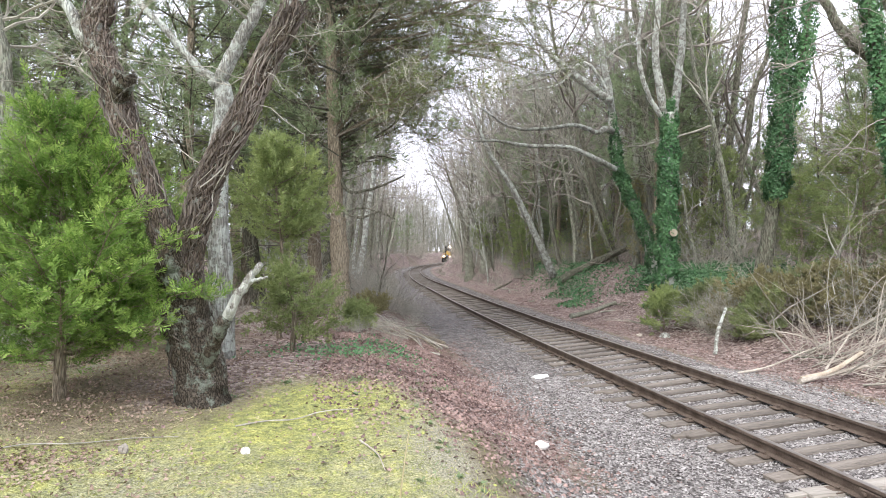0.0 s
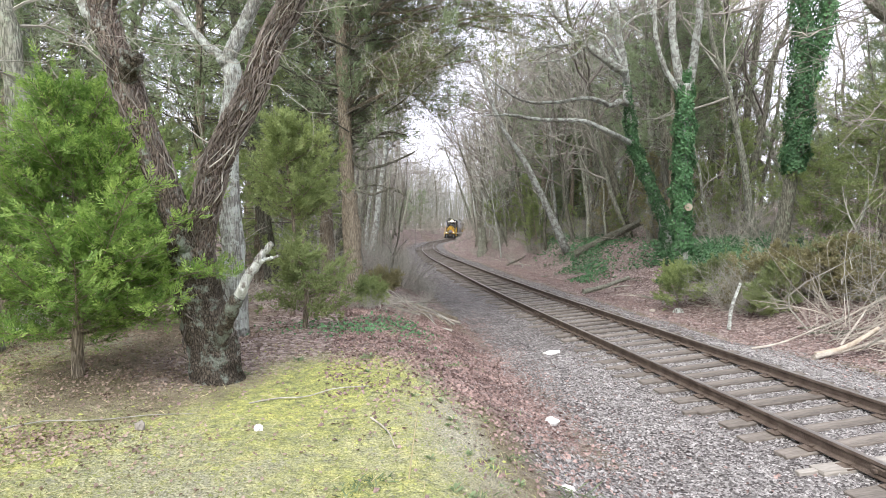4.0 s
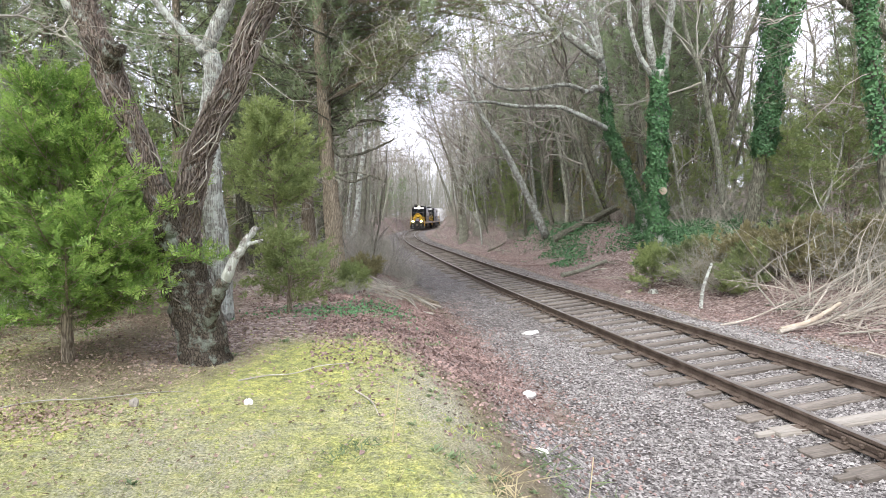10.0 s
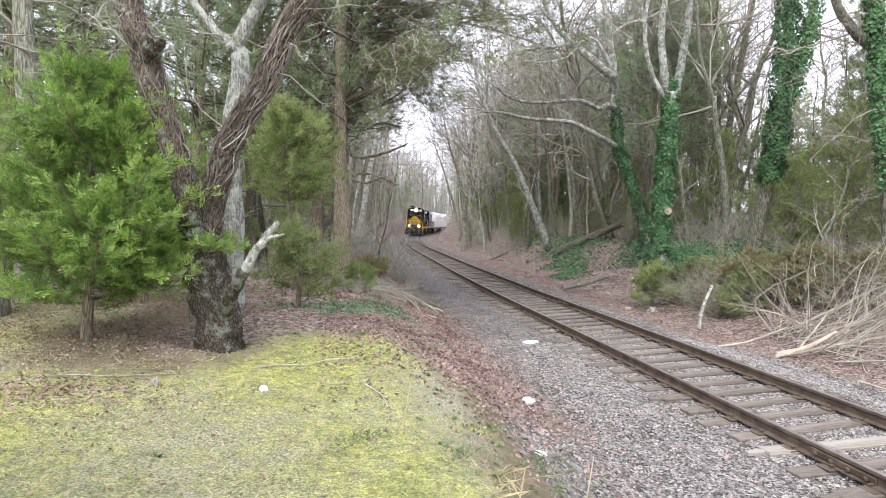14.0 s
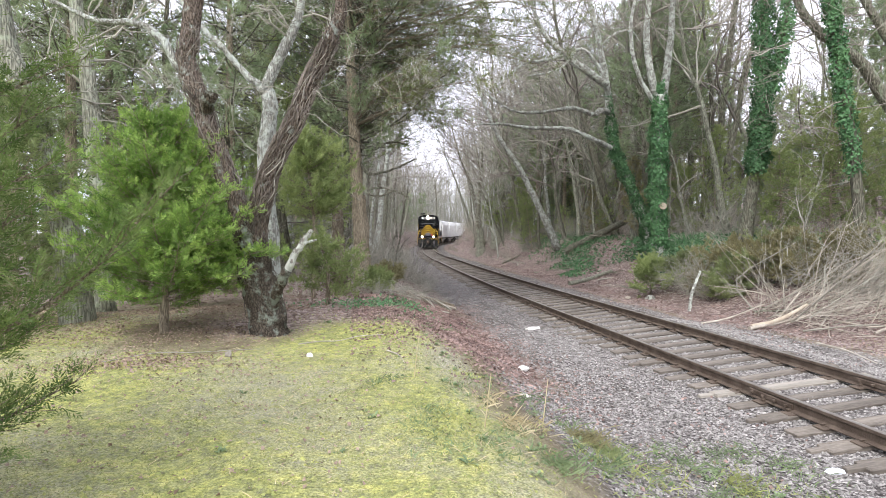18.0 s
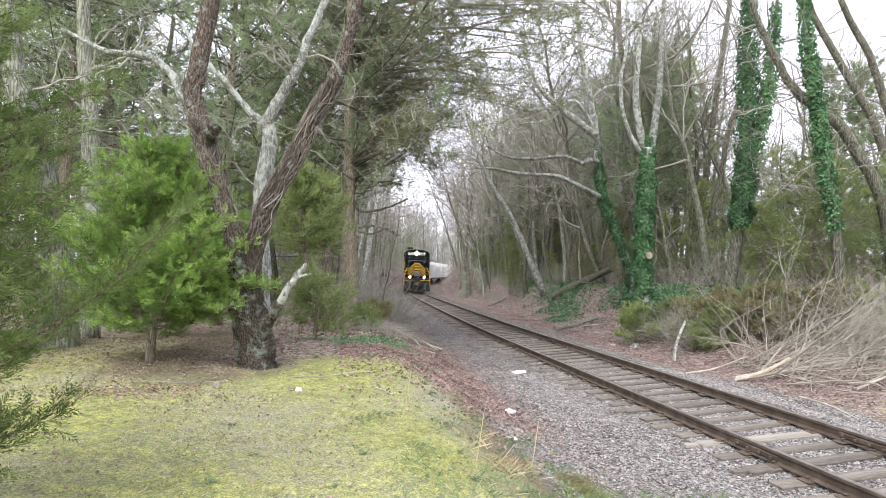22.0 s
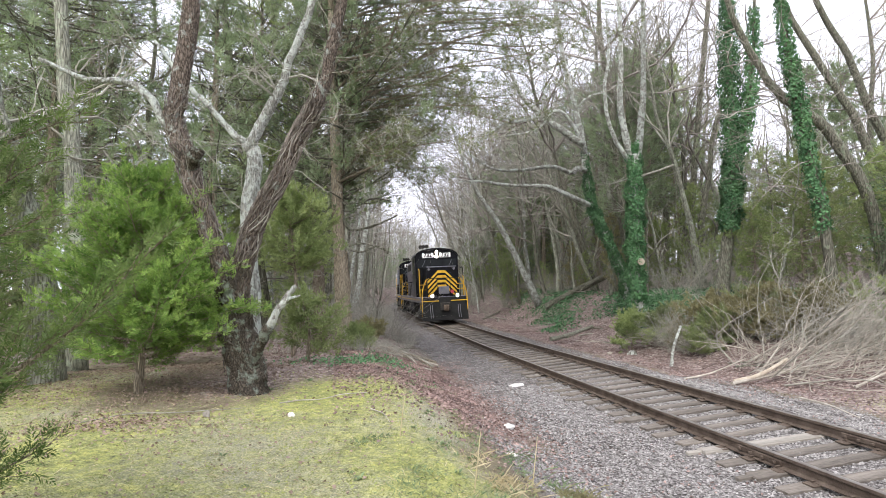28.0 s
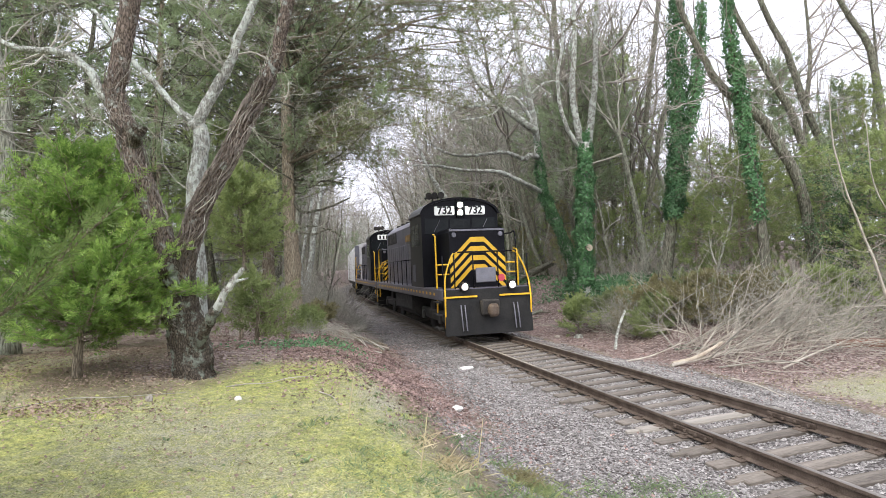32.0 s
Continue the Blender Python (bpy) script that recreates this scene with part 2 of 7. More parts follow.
M_LEAF = mat("fallen_leaves", (0.095, 0.06, 0.054), (0.43, 0.305, 0.265), 1.3, 30, rough=0.8, bump=0.0, vary=0.5, world_space=True)
M_GRASS = mat("short_grass", (0.21, 0.245, 0.085), (0.42, 0.43, 0.165), 1.0, 20, rough=0.8, bump=0.0, vary=0.4, world_space=True, glow=0.2)
M_MOSS = mat("moss_cushions", (0.19, 0.225, 0.09), (0.37, 0.37, 0.125), 2.2, 40, rough=0.9, bump=0.6, vary=0.4, world_space=True, spec=0.1)
M_STRAW = mat("dry_grass", (0.40, 0.33, 0.18), (0.62, 0.54, 0.36), 2.0, 20, rough=0.8, bump=0.0, vary=0.3, glow=0.2)
M_WEED = mat("green_weeds", (0.12, 0.175, 0.085), (0.26, 0.325, 0.165), 2.0, 20, rough=0.7, bump=0.0, vary=0.35, glow=0.25)
M_STONE = mat("ballast_stone", (0.07, 0.065, 0.06), (0.37, 0.35, 0.33), 9, 40, rough=0.9, bump=0.3, vary=0.6, world_space=True)
M_WHITE_STONE = mat("chalky_white_stone", (0.60, 0.57, 0.52), (0.82, 0.80, 0.76), 6, 50, bump=0.5)
M_RAIL = mat("rusty_rail_side", (0.07, 0.05, 0.038), (0.165, 0.128, 0.1), 5, 70, rough=0.75, metal=0.2, bump=0.4, depth=0.004)
M_RAIL_TOP = mat("worn_rail_top", (0.22, 0.19, 0.165), (0.34, 0.31, 0.28), 3, 60, rough=0.42, metal=0.6, bump=0.1, depth=0.002)
M_TIE = mat("weathered_tie", (0.075, 0.063, 0.052), (0.23, 0.20, 0.168), 4, 50, stretch=(0.15, 1.5, 1), bump=0.7, vary=0.3)
M_TIE_PALE = mat("split_pale_tie", (0.21, 0.187, 0.155), (0.37, 0.34, 0.295), 4, 50, stretch=(0.15, 1.5, 1), bump=0.7)
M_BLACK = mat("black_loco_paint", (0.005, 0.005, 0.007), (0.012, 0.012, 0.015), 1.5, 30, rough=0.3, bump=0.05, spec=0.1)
# Side black lifted to violet-grey: the sky's reflection is put into the colour.
M_SIDE = mat("sky_tinted_black_paint", (0.06, 0.058, 0.08), (0.13, 0.122, 0.155), 1.2, 20, rough=0.35, bump=0.05, spec=0.5)
M_UNDER = mat("grimy_underframe", (0.02, 0.019, 0.018), (0.06, 0.055, 0.05), 3, 30, rough=0.85, bump=0.3)
M_PILOT = mat("worn_pilot_paint", (0.010, 0.010, 0.010), (0.026, 0.025, 0.023), 2.5, 30, rough=0.5, bump=0.08, spec=0.2)
M_YELLOW = mat("safety_yellow_paint", (0.62, 0.36, 0.012), (0.78, 0.47, 0.03), 3, 40, rough=0.45, bump=0.05, spec=0.5)
M_WHITE = mat("white_board", (0.78, 0.78, 0.78), (0.86, 0.86, 0.85), 3, 40, rough=0.4, bump=0.0, emit=(1, 1, 0.95), power=0.12)
M_GREY_PAINT = mat("grey_metal_plate", (0.14, 0.14, 0.16), (0.22, 0.22, 0.25), 4, 40, rough=0.5, metal=0.3, bump=0.1)
M_RED = mat("faded_red_marker", (0.45, 0.05, 0.08), (0.6, 0.09, 0.12), 6, 40, rough=0.4, bump=0.0)
M_LAMP = mat("lit_headlight", (0.9, 0.9, 0.85), (1, 1, 0.95), 3, 40, rough=0.2, bump=0.0, emit=(1.0, 0.88, 0.62), power=120.0)
M_GLASS = mat("dark_cab_glass", (0.012, 0.014, 0.015), (0.022, 0.025, 0.026), 2, 30, rough=0.15, bump=0.0, spec=0.1)
M_HOPPER = mat("pale_hopper_paint", (0.60, 0.60, 0.60), (0.74, 0.74, 0.73), 1.2, 20, speck=(0.42, 0.38, 0.34), speck_at=0.66, rough=0.55, bump=0.05)
M_INK = mat("black_lettering", (0.012, 0.012, 0.013), (0.02, 0.02, 0.02), 3, 30, rough=0.5, bump=0.0)
M_GOLD = mat("faded_gold_lettering", (0.28, 0.17, 0.05), (0.4, 0.25, 0.09), 3, 30, rough=0.6, bump=0.0)
M_LITTER = mat("litter_plastic", (0.62, 0.64, 0.68), (0.78, 0.8, 0.84), 5, 40, rough=0.4, bump=0.2)


def ground_mat():
    m = bpy.data.materials.new("woodland_ground")
    m.use_nodes = True
    n, l = m.node_tree.nodes, m.node_tree.links
    bsdf = n["Principled BSDF"]
    pos = n.new("ShaderNodeNewGeometry").outputs["Position"]

    def noise_tex(scale, detail=4, rough=0.55):
        t = n.new("ShaderNodeTexNoise")
        t.inputs["Scale"].default_value, t.inputs["Detail"].default_value, t.inputs["Roughness"].default_value = scale, detail, rough
        l.new(pos, t.inputs["Vector"])
        return t.outputs["Fac"]

    def ramp_of(fac, *stops):
        r = n.new("ShaderNodeValToRGB")
        e = r.color_ramp.elements
        while len(e) < len(stops):
            e.new(0.5)
        for k, (p, c) in zip(e, stops):
            k.position, k.color = p, (*c, 1)
        l.new(fac, r.inputs["Fac"])
        return r.outputs["Color"]

    def blend_of(a, b):
        h = n.new("ShaderNodeMath")
        h.operation = "MULTIPLY_ADD"
        h.inputs[1].default_value = 0.5
        k = n.new("ShaderNodeMath")
        k.operation = "MULTIPLY"
        k.inputs[1].default_value = 0.5
        l.new(a, h.inputs[0])
        l.new(b, k.inputs[0])
        l.new(k.outputs["Value"], h.inputs[2])
        return h.outputs["Value"]

    def cells(scale):
        v = n.new("ShaderNodeTexVoronoi")
        v.inputs["Scale"].default_value = scale
        l.new(pos, v.inputs["Vector"])
        sep = n.new("ShaderNodeSeparateColor")
        l.new(v.outputs["Color"], sep.inputs["Color"])
        return sep.outputs["Red"], v.outputs["Distance"]

    def mix(fac, a, b):
        x = n.new("ShaderNodeMix")
        x.data_type = "RGBA"
        l.new(fac, x.inputs["Factor"])
        l.new(a, x.inputs["A"])
        l.new(b, x.inputs["B"])
        return x.outputs["Result"]

    def mask(name, wobble, sharp=0.16):
        a = n.new("ShaderNodeAttribute")
        a.attribute_name = name
        s = n.new("ShaderNodeMath")
        s.operation = "ADD"
        l.new(a.outputs["Fac"], s.inputs[0])
        w = n.new("ShaderNodeMath")
        w.operation = "MULTIPLY_ADD"
        w.inputs[1].default_value, w.inputs[2].default_value = 0.9, -0.45
        l.new(wobble, w.inputs[0])
        l.new(w.outputs["Value"], s.inputs[1])
        r = n.new("ShaderNodeMapRange")
        r.inputs["From Min"].default_value, r.inputs["From Max"].default_value = 0.5 - sharp, 0.5 + sharp
        l.new(s.outputs["Value"], r.inputs["Value"])
        return r.outputs["Result"]

    w1, w2, fine = noise_tex(1.7, 8, 0.72), noise_tex(5.5, 7, 0.7), noise_tex(60, 4)
    w3 = noise_tex(2.4, 9, 0.75)
    cell_r, cell_d = cells(34)
    leaf_r, leaf_d = cells(17)
    grit = ramp_of(w1, (0.35, (0.62, 0.58, 0.58)), (0.65, (1.12, 1.1, 1.08)))
    dirt = ramp_of(w2, (0.3, (0.14, 0.115, 0.075)), (0.7, (0.27, 0.23, 0.155)))
    gravel = ramp_of(cell_r, (0.0, (0.065, 0.06, 0.056)), (0.45, (0.165, 0.154, 0.147)), (0.8, (0.29, 0.275, 0.26)), (1.0, (0.55, 0.53, 0.50)))
    gm = n.new("ShaderNodeMix")
    gm.data_type, gm.blend_type = "RGBA", "MULTIPLY"
    gm.inputs["Factor"].default_value = 1.0
    l.new(gravel, gm.inputs["A"])
    l.new(grit, gm.inputs["B"])
    gravel = gm.outputs["Result"]
    leaves = ramp_of(leaf_r, (0.0, (0.11, 0.078, 0.068)), (0.5, (0.25, 0.19, 0.168)), (1.0, (0.46, 0.38, 0.34)))
    moss = ramp_of(blend_of(w2, noise_tex(17, 6, 0.7)), (0.38, (0.145, 0.15, 0.085)), (0.45, (0.25, 0.265, 0.107)), (0.52, (0.37, 0.38, 0.135)), (0.61, (0.54, 0.515, 0.165)))
    thatch = ramp_of(fine, (0.3, (0.24, 0.23, 0.155)), (0.7, (0.46, 0.43, 0.33)))
    col = mix(mask("leaf", w1), dirt, leaves)
    col = mix(mask("gravel", w2), col, gravel)
    turf = mix(mask("thatch", w3, 0.22), moss, thatch)
    col = mix(mask("moss", w1, 0.2), col, turf)
    tint = n.new("ShaderNodeMapRange")
    tint.inputs["From Min"].default_value, tint.inputs["From Max"].default_value = 0.25, 0.75
    tint.inputs["To Min"].default_value, tint.inputs["To Max"].default_value = 0.55, 1.4
    l.new(fine, tint.inputs["Value"])
    hs = n.new("ShaderNodeHueSaturation")
    l.new(tint.outputs["Result"], hs.inputs["Value"])
    l.new(col, hs.inputs["Color"])
    l.new(hs.outputs["Color"], bsdf.inputs["Base Color"])
    bsdf.inputs["Roughness"].default_value, bsdf.inputs["Specular IOR Level"].default_value = 0.95, 0.15
    bp = n.new("ShaderNodeBump")
    bp.inputs["Strength"].default_value, bp.inputs["Distance"].default_value = 0.8, 0.03
    h = n.new("ShaderNodeMath")
    h.operation = "SUBTRACT"
    l.new(fine, h.inputs[0])
    l.new(cell_d, h.inputs[1])
    l.new(h.outputs["Value"], bp.inputs["Height"])
    l.new(bp.outputs["Normal"], bsdf.inputs["Normal"])
    return m


M_GROUND = ground_mat()


# ---- mesh helpers ----
class Shape:
    """Vertices and faces gathered piece by piece."""

    def __init__(self):
        self.v, self.f, self.n = [], [], 0

    def add(self, verts, faces):
        verts = np.asarray(verts, float).reshape(-1, 3)
        self.v.append(verts)
        k = self.n
        self.f.extend([tuple(i + k for i in q) for q in faces])
        self.n += len(verts)
        return self

    def add_many(self, verts, face):
        """Many alike small pieces: verts (count, k, 3), and the faces of one of them."""
        count, k, _ = verts.shape
        base = self.n + np.arange(count) * k
        for q in face:
            self.f.extend(map(tuple, (base[:, None] + np.array(q)).tolist()))
        self.v.append(verts.reshape(-1, 3))
        self.n += count * k
        return self

    def mesh(self, name, smooth=False):
        me = bpy.data.meshes.new(name)
        me.from_pydata(np.concatenate(self.v).tolist(), [], self.f)
        if smooth:
            me.polygons.foreach_set("use_smooth", np.ones(len(me.polygons), bool))
        me.update()
        return me

    def tube(self, pts, radii, seg=8, rng=None, rough=0.0, cap=True):
        pts = np.asarray(pts, float)
        radii = np.broadcast_to(np.asarray(radii, float), (len(pts),))
        tang = np.gradient(pts, axis=0)
        tang /= np.linalg.norm(tang, axis=1)[:, None] + 1e-9
        ref = np.array([0.0, 0.0, 1.0]) if abs(tang[0][2]) < 0.8 else np.array([1.0, 0.0, 0.0])
        rings = []
        a = np.linspace(0, 2 * np.pi, seg, endpoint=False)
        for p, d, r in zip(pts, tang, radii):
            s = np.cross(d, ref)
            s /= np.linalg.norm(s) + 1e-9
            ref = np.cross(s, d)
            rr = np.full(seg, r)
            if rng is not None and rough:
                rr = r * (1 + rough * rng.uniform(-1, 1, seg))
            rings.append(p + np.outer(np.cos(a) * rr, s) + np.outer(np.sin(a) * rr, ref))
        faces = []
        for i in range(len(pts) - 1):
            for j in range(seg):
                k = (j + 1) % seg
                faces.append((i * seg + j, i * seg + k, (i + 1) * seg + k, (i + 1) * seg + j))
        if cap:
            faces.append(tuple(range(seg))[::-1])
            faces.append(tuple((len(pts) - 1) * seg + j for j in range(seg)))
        return self.add(np.concatenate(rings), faces)

    def box(self, x0, y0, z0, x1, y1, z1, bevel=0.0):
        if not bevel:
            v = [(x, y, z) for z in (z0, z1) for x, y in ((x0, y0), (x1, y0), (x1, y1), (x0, y1))]
            return self.add(v, [(3, 2, 1, 0), (4, 5, 6, 7), (0, 1, 5, 4), (1, 2, 6, 5), (2, 3, 7, 6), (3, 0, 4, 7)])
        b = min(bevel, 0.45 * min(abs(x1 - x0), abs(y1 - y0), abs(z1 - z0)))
        v, f = [], []
        outline = [(x0 + b, y0), (x1 - b, y0), (x1, y0 + b), (x1, y1 - b), (x1 - b, y1), (x0 + b, y1), (x0, y1 - b), (x0, y0 + b)]
        inner = [(min(max(x, x0 + b), x1 - b), min(max(y, y0 + b), y1 - b)) for x, y in outline]
        for ring, z in ((inner, z0), (outline, z0 + b), (outline, z1 - b), (inner, z1)):
            v += [(x, y, z) for x, y in ring]
        f.append(tuple(range(8))[::-1])
        for i in range(3):
            for j in range(8):
                k = (j + 1) % 8
                f.append((i * 8 + j, i * 8 + k, i * 8 + 8 + k, i * 8 + 8 + j))
        f.append(tuple(range(24, 32)))
        return self.add(v, f)

    def prism(self, outline, a, b, axis="x"):
        """An outline in the two other axes, pushed from a to b along axis."""
        k = len(outline)
        place = {"x": lambda p, t: (t, p[0], p[1]), "y": lambda p, t: (p[0], t, p[1]), "z": lambda p, t: (p[0], p[1], t)}[axis]
        v = [place(p, a) for p in outline] + [place(p, b) for p in outline]
        f = [tuple(range(k))[::-1], tuple(range(k, 2 * k))] + [(i, (i + 1) % k, k + (i + 1) % k, k + i) for i in range(k)]
        return self.add(v, f)

    def disc(self, centre, r, thick, axis="x", seg=20):
        c = np.array(centre, float)
        ax = {"x": (1, 0, 0), "y": (0, 1, 0), "z": (0, 0, 1)}[axis]
        return self.tube([c - np.array(ax) * thick / 2, c + np.array(ax) * thick / 2], r, seg)


def part(name, shape, material, parent=None, label="", smooth=False):
    """Links a shape as one mesh object under a thing or a part."""
    me = shape.mesh(name, smooth) if isinstance(shape, Shape) else shape
    if not me.materials:
        me.materials.append(material)
    ob = new(name, me)
    if parent:
        ob.parent = parent
    return tagged(ob, label)


def empty(name, m, label, category, group="", kind=""):
    ob = new(name)
    ob.empty_display_size = 0.2
    ob.matrix_basis = m
    return tagged(ob, label, category, group, kind)


def bend(pts, count):
    """A smooth run of points through the given ones."""
    p = np.asarray(pts, float)
    if len(p) < 3:
        return p[0] + np.linspace(0, 1, count)[:, None] * (p[-1] - p[0])
    q = np.vstack([2 * p[0] - p[1], p, 2 * p[-1] - p[-2]])
    t = np.linspace(0, len(p) - 1 - 1e-6, count)
    i, u = t.astype(int), (t - t.astype(int))[:, None]
    a, b, c, d = q[i], q[i + 1], q[i + 2], q[i + 3]
    return 0.5 * (2 * b + (c - a) * u + (2 * a - 5 * b + 4 * c - d) * u**2 + (3 * b - a - 3 * c + d) * u**3)


# ---- the line of the track ----
TRACK_XY = [(10.9, -24), (8.9, -12), (6.92, 0), (5.24, 10), (3.59, 20), (2.1, 30), (0.75, 40), (-0.6, 50), (-1.85, 62), (-2.75, 74), (-3.4, 87), (-3.7, 99), (-3.6, 111), (-2.95, 123), (-1.9, 135), (-0.6, 147), (0.8, 158), (2.8, 168), (6, 178), (11, 187), (18, 195), (28, 203), (45, 212), (75, 222), (120, 230), (200, 238), (320, 246)]
LINE = bend(TRACK_XY, 2400)
LINE_S = np.concatenate([[0], np.cumsum(np.hypot(*np.diff(LINE, axis=0).T))])
mono = np.maximum.accumulate(LINE[:, 1])


def rail_level(y):
    return np.interp(y, [-40, 0, 20, 45, 70, 130, 220], [0.5, 0.24, 0.04, -0.14, -0.38, -0.82, -1.2])


def cant_at(y):
    return np.interp(y, [20, 45, 75, 100], [0.0836, 0.07, 0.0, -0.04])


def line_x(y):
    return np.interp(y, mono, LINE[:, 0])


def line_cos(y):
    d = (line_x(y + 0.5) - line_x(y - 0.5))
    return 1 / np.sqrt(1 + d * d)


def on_line(s):
    """Place, heading (away from the camera's end) and cant at s metres along the track."""
    x, y = np.interp(s, LINE_S, LINE[:, 0]), np.interp(s, LINE_S, LINE[:, 1])
    x1, y1 = np.interp(s + 0.2, LINE_S, LINE[:, 0]), np.interp(s + 0.2, LINE_S, LINE[:, 1])
    d = np.array([x1 - x, y1 - y])
    return np.array([x, y, rail_level(y)]), d / np.linalg.norm(d), float(cant_at(y))


def s_at(y):
    return float(np.interp(y, mono, LINE_S))


def smooth01(a, b, x):
    t = np.clip((x - a) / (b - a), 0, 1)
    return t * t * (3 - 2 * t)


def wave(x, y, s, k):
    return np.sin(x * s * 1.3 + 1.7 * k + 0.9 * np.sin(y * s * 0.7 + k)) * np.sin(y * s + 2.3 * k + 0.8 * np.sin(x * s * 0.6))


def ground_at(x, y):
    """Height of the ground, and how far the place lies from the track's middle."""
    x, y = np.asarray(x, float), np.asarray(y, float)
    u = (x - line_x(y)) * line_cos(y)
    zt = rail_level(y)
    bed = zt + np.clip(u, -1.5, 1.5) * cant_at(y) - 0.205
    left_low, right_low = zt - 0.31, zt - 0.21
    z = np.where(u < 0, bed + (left_low - bed) * smooth01(1.4, 2.3, -u), bed + (right_low - bed) * smooth01(1.4, 2.5, u))
    mound = np.interp(y, [-30, 0, 8, 14, 22, 40, 80, 120], [0.75, 0.72, 0.82, 0.55, 0.45, 0.7, 1.4, 1.8])
    z = z + (mound - left_low) * smooth01(3.0, 5.8, -u)
    bank = np.interp(y, [-30, 6, 12, 18, 24, 40, 90, 140], [0.15, 0.15, 0.35, 1.2, 1.55, 1.7, 2.2, 2.6])
    z = z + (bank - right_low) * smooth01(3.7, 6.9, u) + np.clip(u - 6.5, 0, 30) * 0.1 * smooth01(4, 16, y)
    z = z - np.clip(-u - 9, 0, 25) * 0.02
    rough = np.where(np.abs(u) > 2.2, 1.0, 0.25)
    z = z + rough * (0.035 * wave(x, y, 0.9, 1) + 0.02 * wave(x, y, 2.7, 2) + 0.008 * wave(x, y, 9, 3))
    far = smooth01(140, 400, np.hypot(x, y - 60))
    return z * (1 - far), u


def gz(x, y):
    return float(ground_at(x, y)[0])


def lines(*spans):
    out = []
    for a, b, step in spans:
        out.append(np.arange(a, b, step))
    return np.unique(np.round(np.concatenate(out), 3))


def build_ground():
    xs = lines((-2500, -300, 400), (-300, -60, 30), (-60, -12, 3), (-12, -6, 0.5), (-6, 11, 0.13), (11, 16, 0.4), (16, 40, 1.5), (40, 120, 10), (120, 2501, 340))
    ys = lines((-2500, -200, 400), (-200, -20, 20), (-20, -5, 1.5), (-5, 1, 0.3), (1, 22, 0.13), (22, 45, 0.3), (45, 130, 1.2), (130, 260, 6), (260, 2501, 320))
    X, Y = np.meshgrid(xs, ys)
    Z, U = ground_at(X, Y)
    nx, ny = len(xs), len(ys)
    me = bpy.data.meshes.new("ground")
    idx = np.arange(nx * ny).reshape(ny, nx)
    quads = np.stack([idx[:-1, :-1], idx[:-1, 1:], idx[1:, 1:], idx[1:, :-1]], -1).reshape(-1, 4)
    me.from_pydata(np.stack([X, Y, Z], -1).reshape(-1, 3).tolist(), [], quads.tolist())
    me.polygons.foreach_set("use_smooth", np.ones(len(me.polygons), bool))
    masks = ground_masks(X, Y, U)
    for name, val in masks.items():
        a = me.attributes.new(name, "FLOAT", "POINT")
        a.data.foreach_set("value", val.reshape(-1).astype(np.float32))
    me.materials.append(M_GROUND)
    tagged(new("ground", me), "leaf-strewn woodland ground with mossy lawn and grey ballast", "ground", kind="structure")


def ground_masks(X, Y, U):
    gravel = smooth01(4.0, 2.4, -U) * (U < 0) + smooth01(3.6 - 0.8 * smooth01(8, 14, Y), 2.4 - 0.5 * smooth01(8, 14, Y), U) * (U >= 0)
    gravel = np.maximum(gravel, smooth01(5.2, 3.8, -U) * (U < 0) * smooth01(7.5, 4.5, Y) * 0.9)
    moss = smooth01(4.5, 5.9, -U + 0.4 * np.exp(-((Y - 4.6) / 1.3) ** 2) + 0.35 * smooth01(3.2, 2.0, Y)) * smooth01(8.2, 6.3, Y + 0.25 * (X + 1)) * 0.95
    moss = moss * (0.72 + 0.28 * smooth01(-3.6, -1.6, X)) + 0.55 * smooth01(-2.5, -4.0, X) * smooth01(13, 8, Y)
    moss = moss * (1 - 0.62 * smooth01(-0.5, -2.2, X) * smooth01(-4.6, -3.5, X) * smooth01(3.6, 5.0, Y))
    # Darker ground under the young cedar: litter, and its shade put into the mask.
    moss = moss * (1 - 0.6 * np.exp(-((X + 3.4) ** 2 / 5 + (Y - 6.4) ** 2 / 1.3)))
    moss = np.maximum(moss, 0.75 * smooth01(3.0, 4.2, U) * smooth01(10, 7.5, Y))
    thatch = 0.39 + 0.35 * smooth01(5.8, 4.6, -U) + 0.12 * smooth01(-2.0, -4.0, X) + 0.2 * wave(X, Y, 1.1, 5)
    leaf = np.clip(0.95 * smooth01(2.6, 3.6, np.abs(U)), 0, 1) * (0.75 + 0.3 * wave(X, Y, 0.5, 4)) * (1 - 0.55 * smooth01(-2.2, -3.4, X) * smooth01(12, 9, Y))
    leaf = np.maximum(leaf, 0.9 * smooth01(1.9, 3.0, U) * smooth01(8, 12, Y) * (U > 0))
    leaf = leaf * np.where(U < 0, 0.12 + 0.88 * smooth01(4.0, 7.5, Y), 1.0)
    return {"gravel": np.clip(gravel, 0, 1), "moss": np.clip(moss, 0, 1), "thatch": np.clip(thatch, 0, 1), "leaf": np.clip(leaf, 0, 1)}


build_ground()


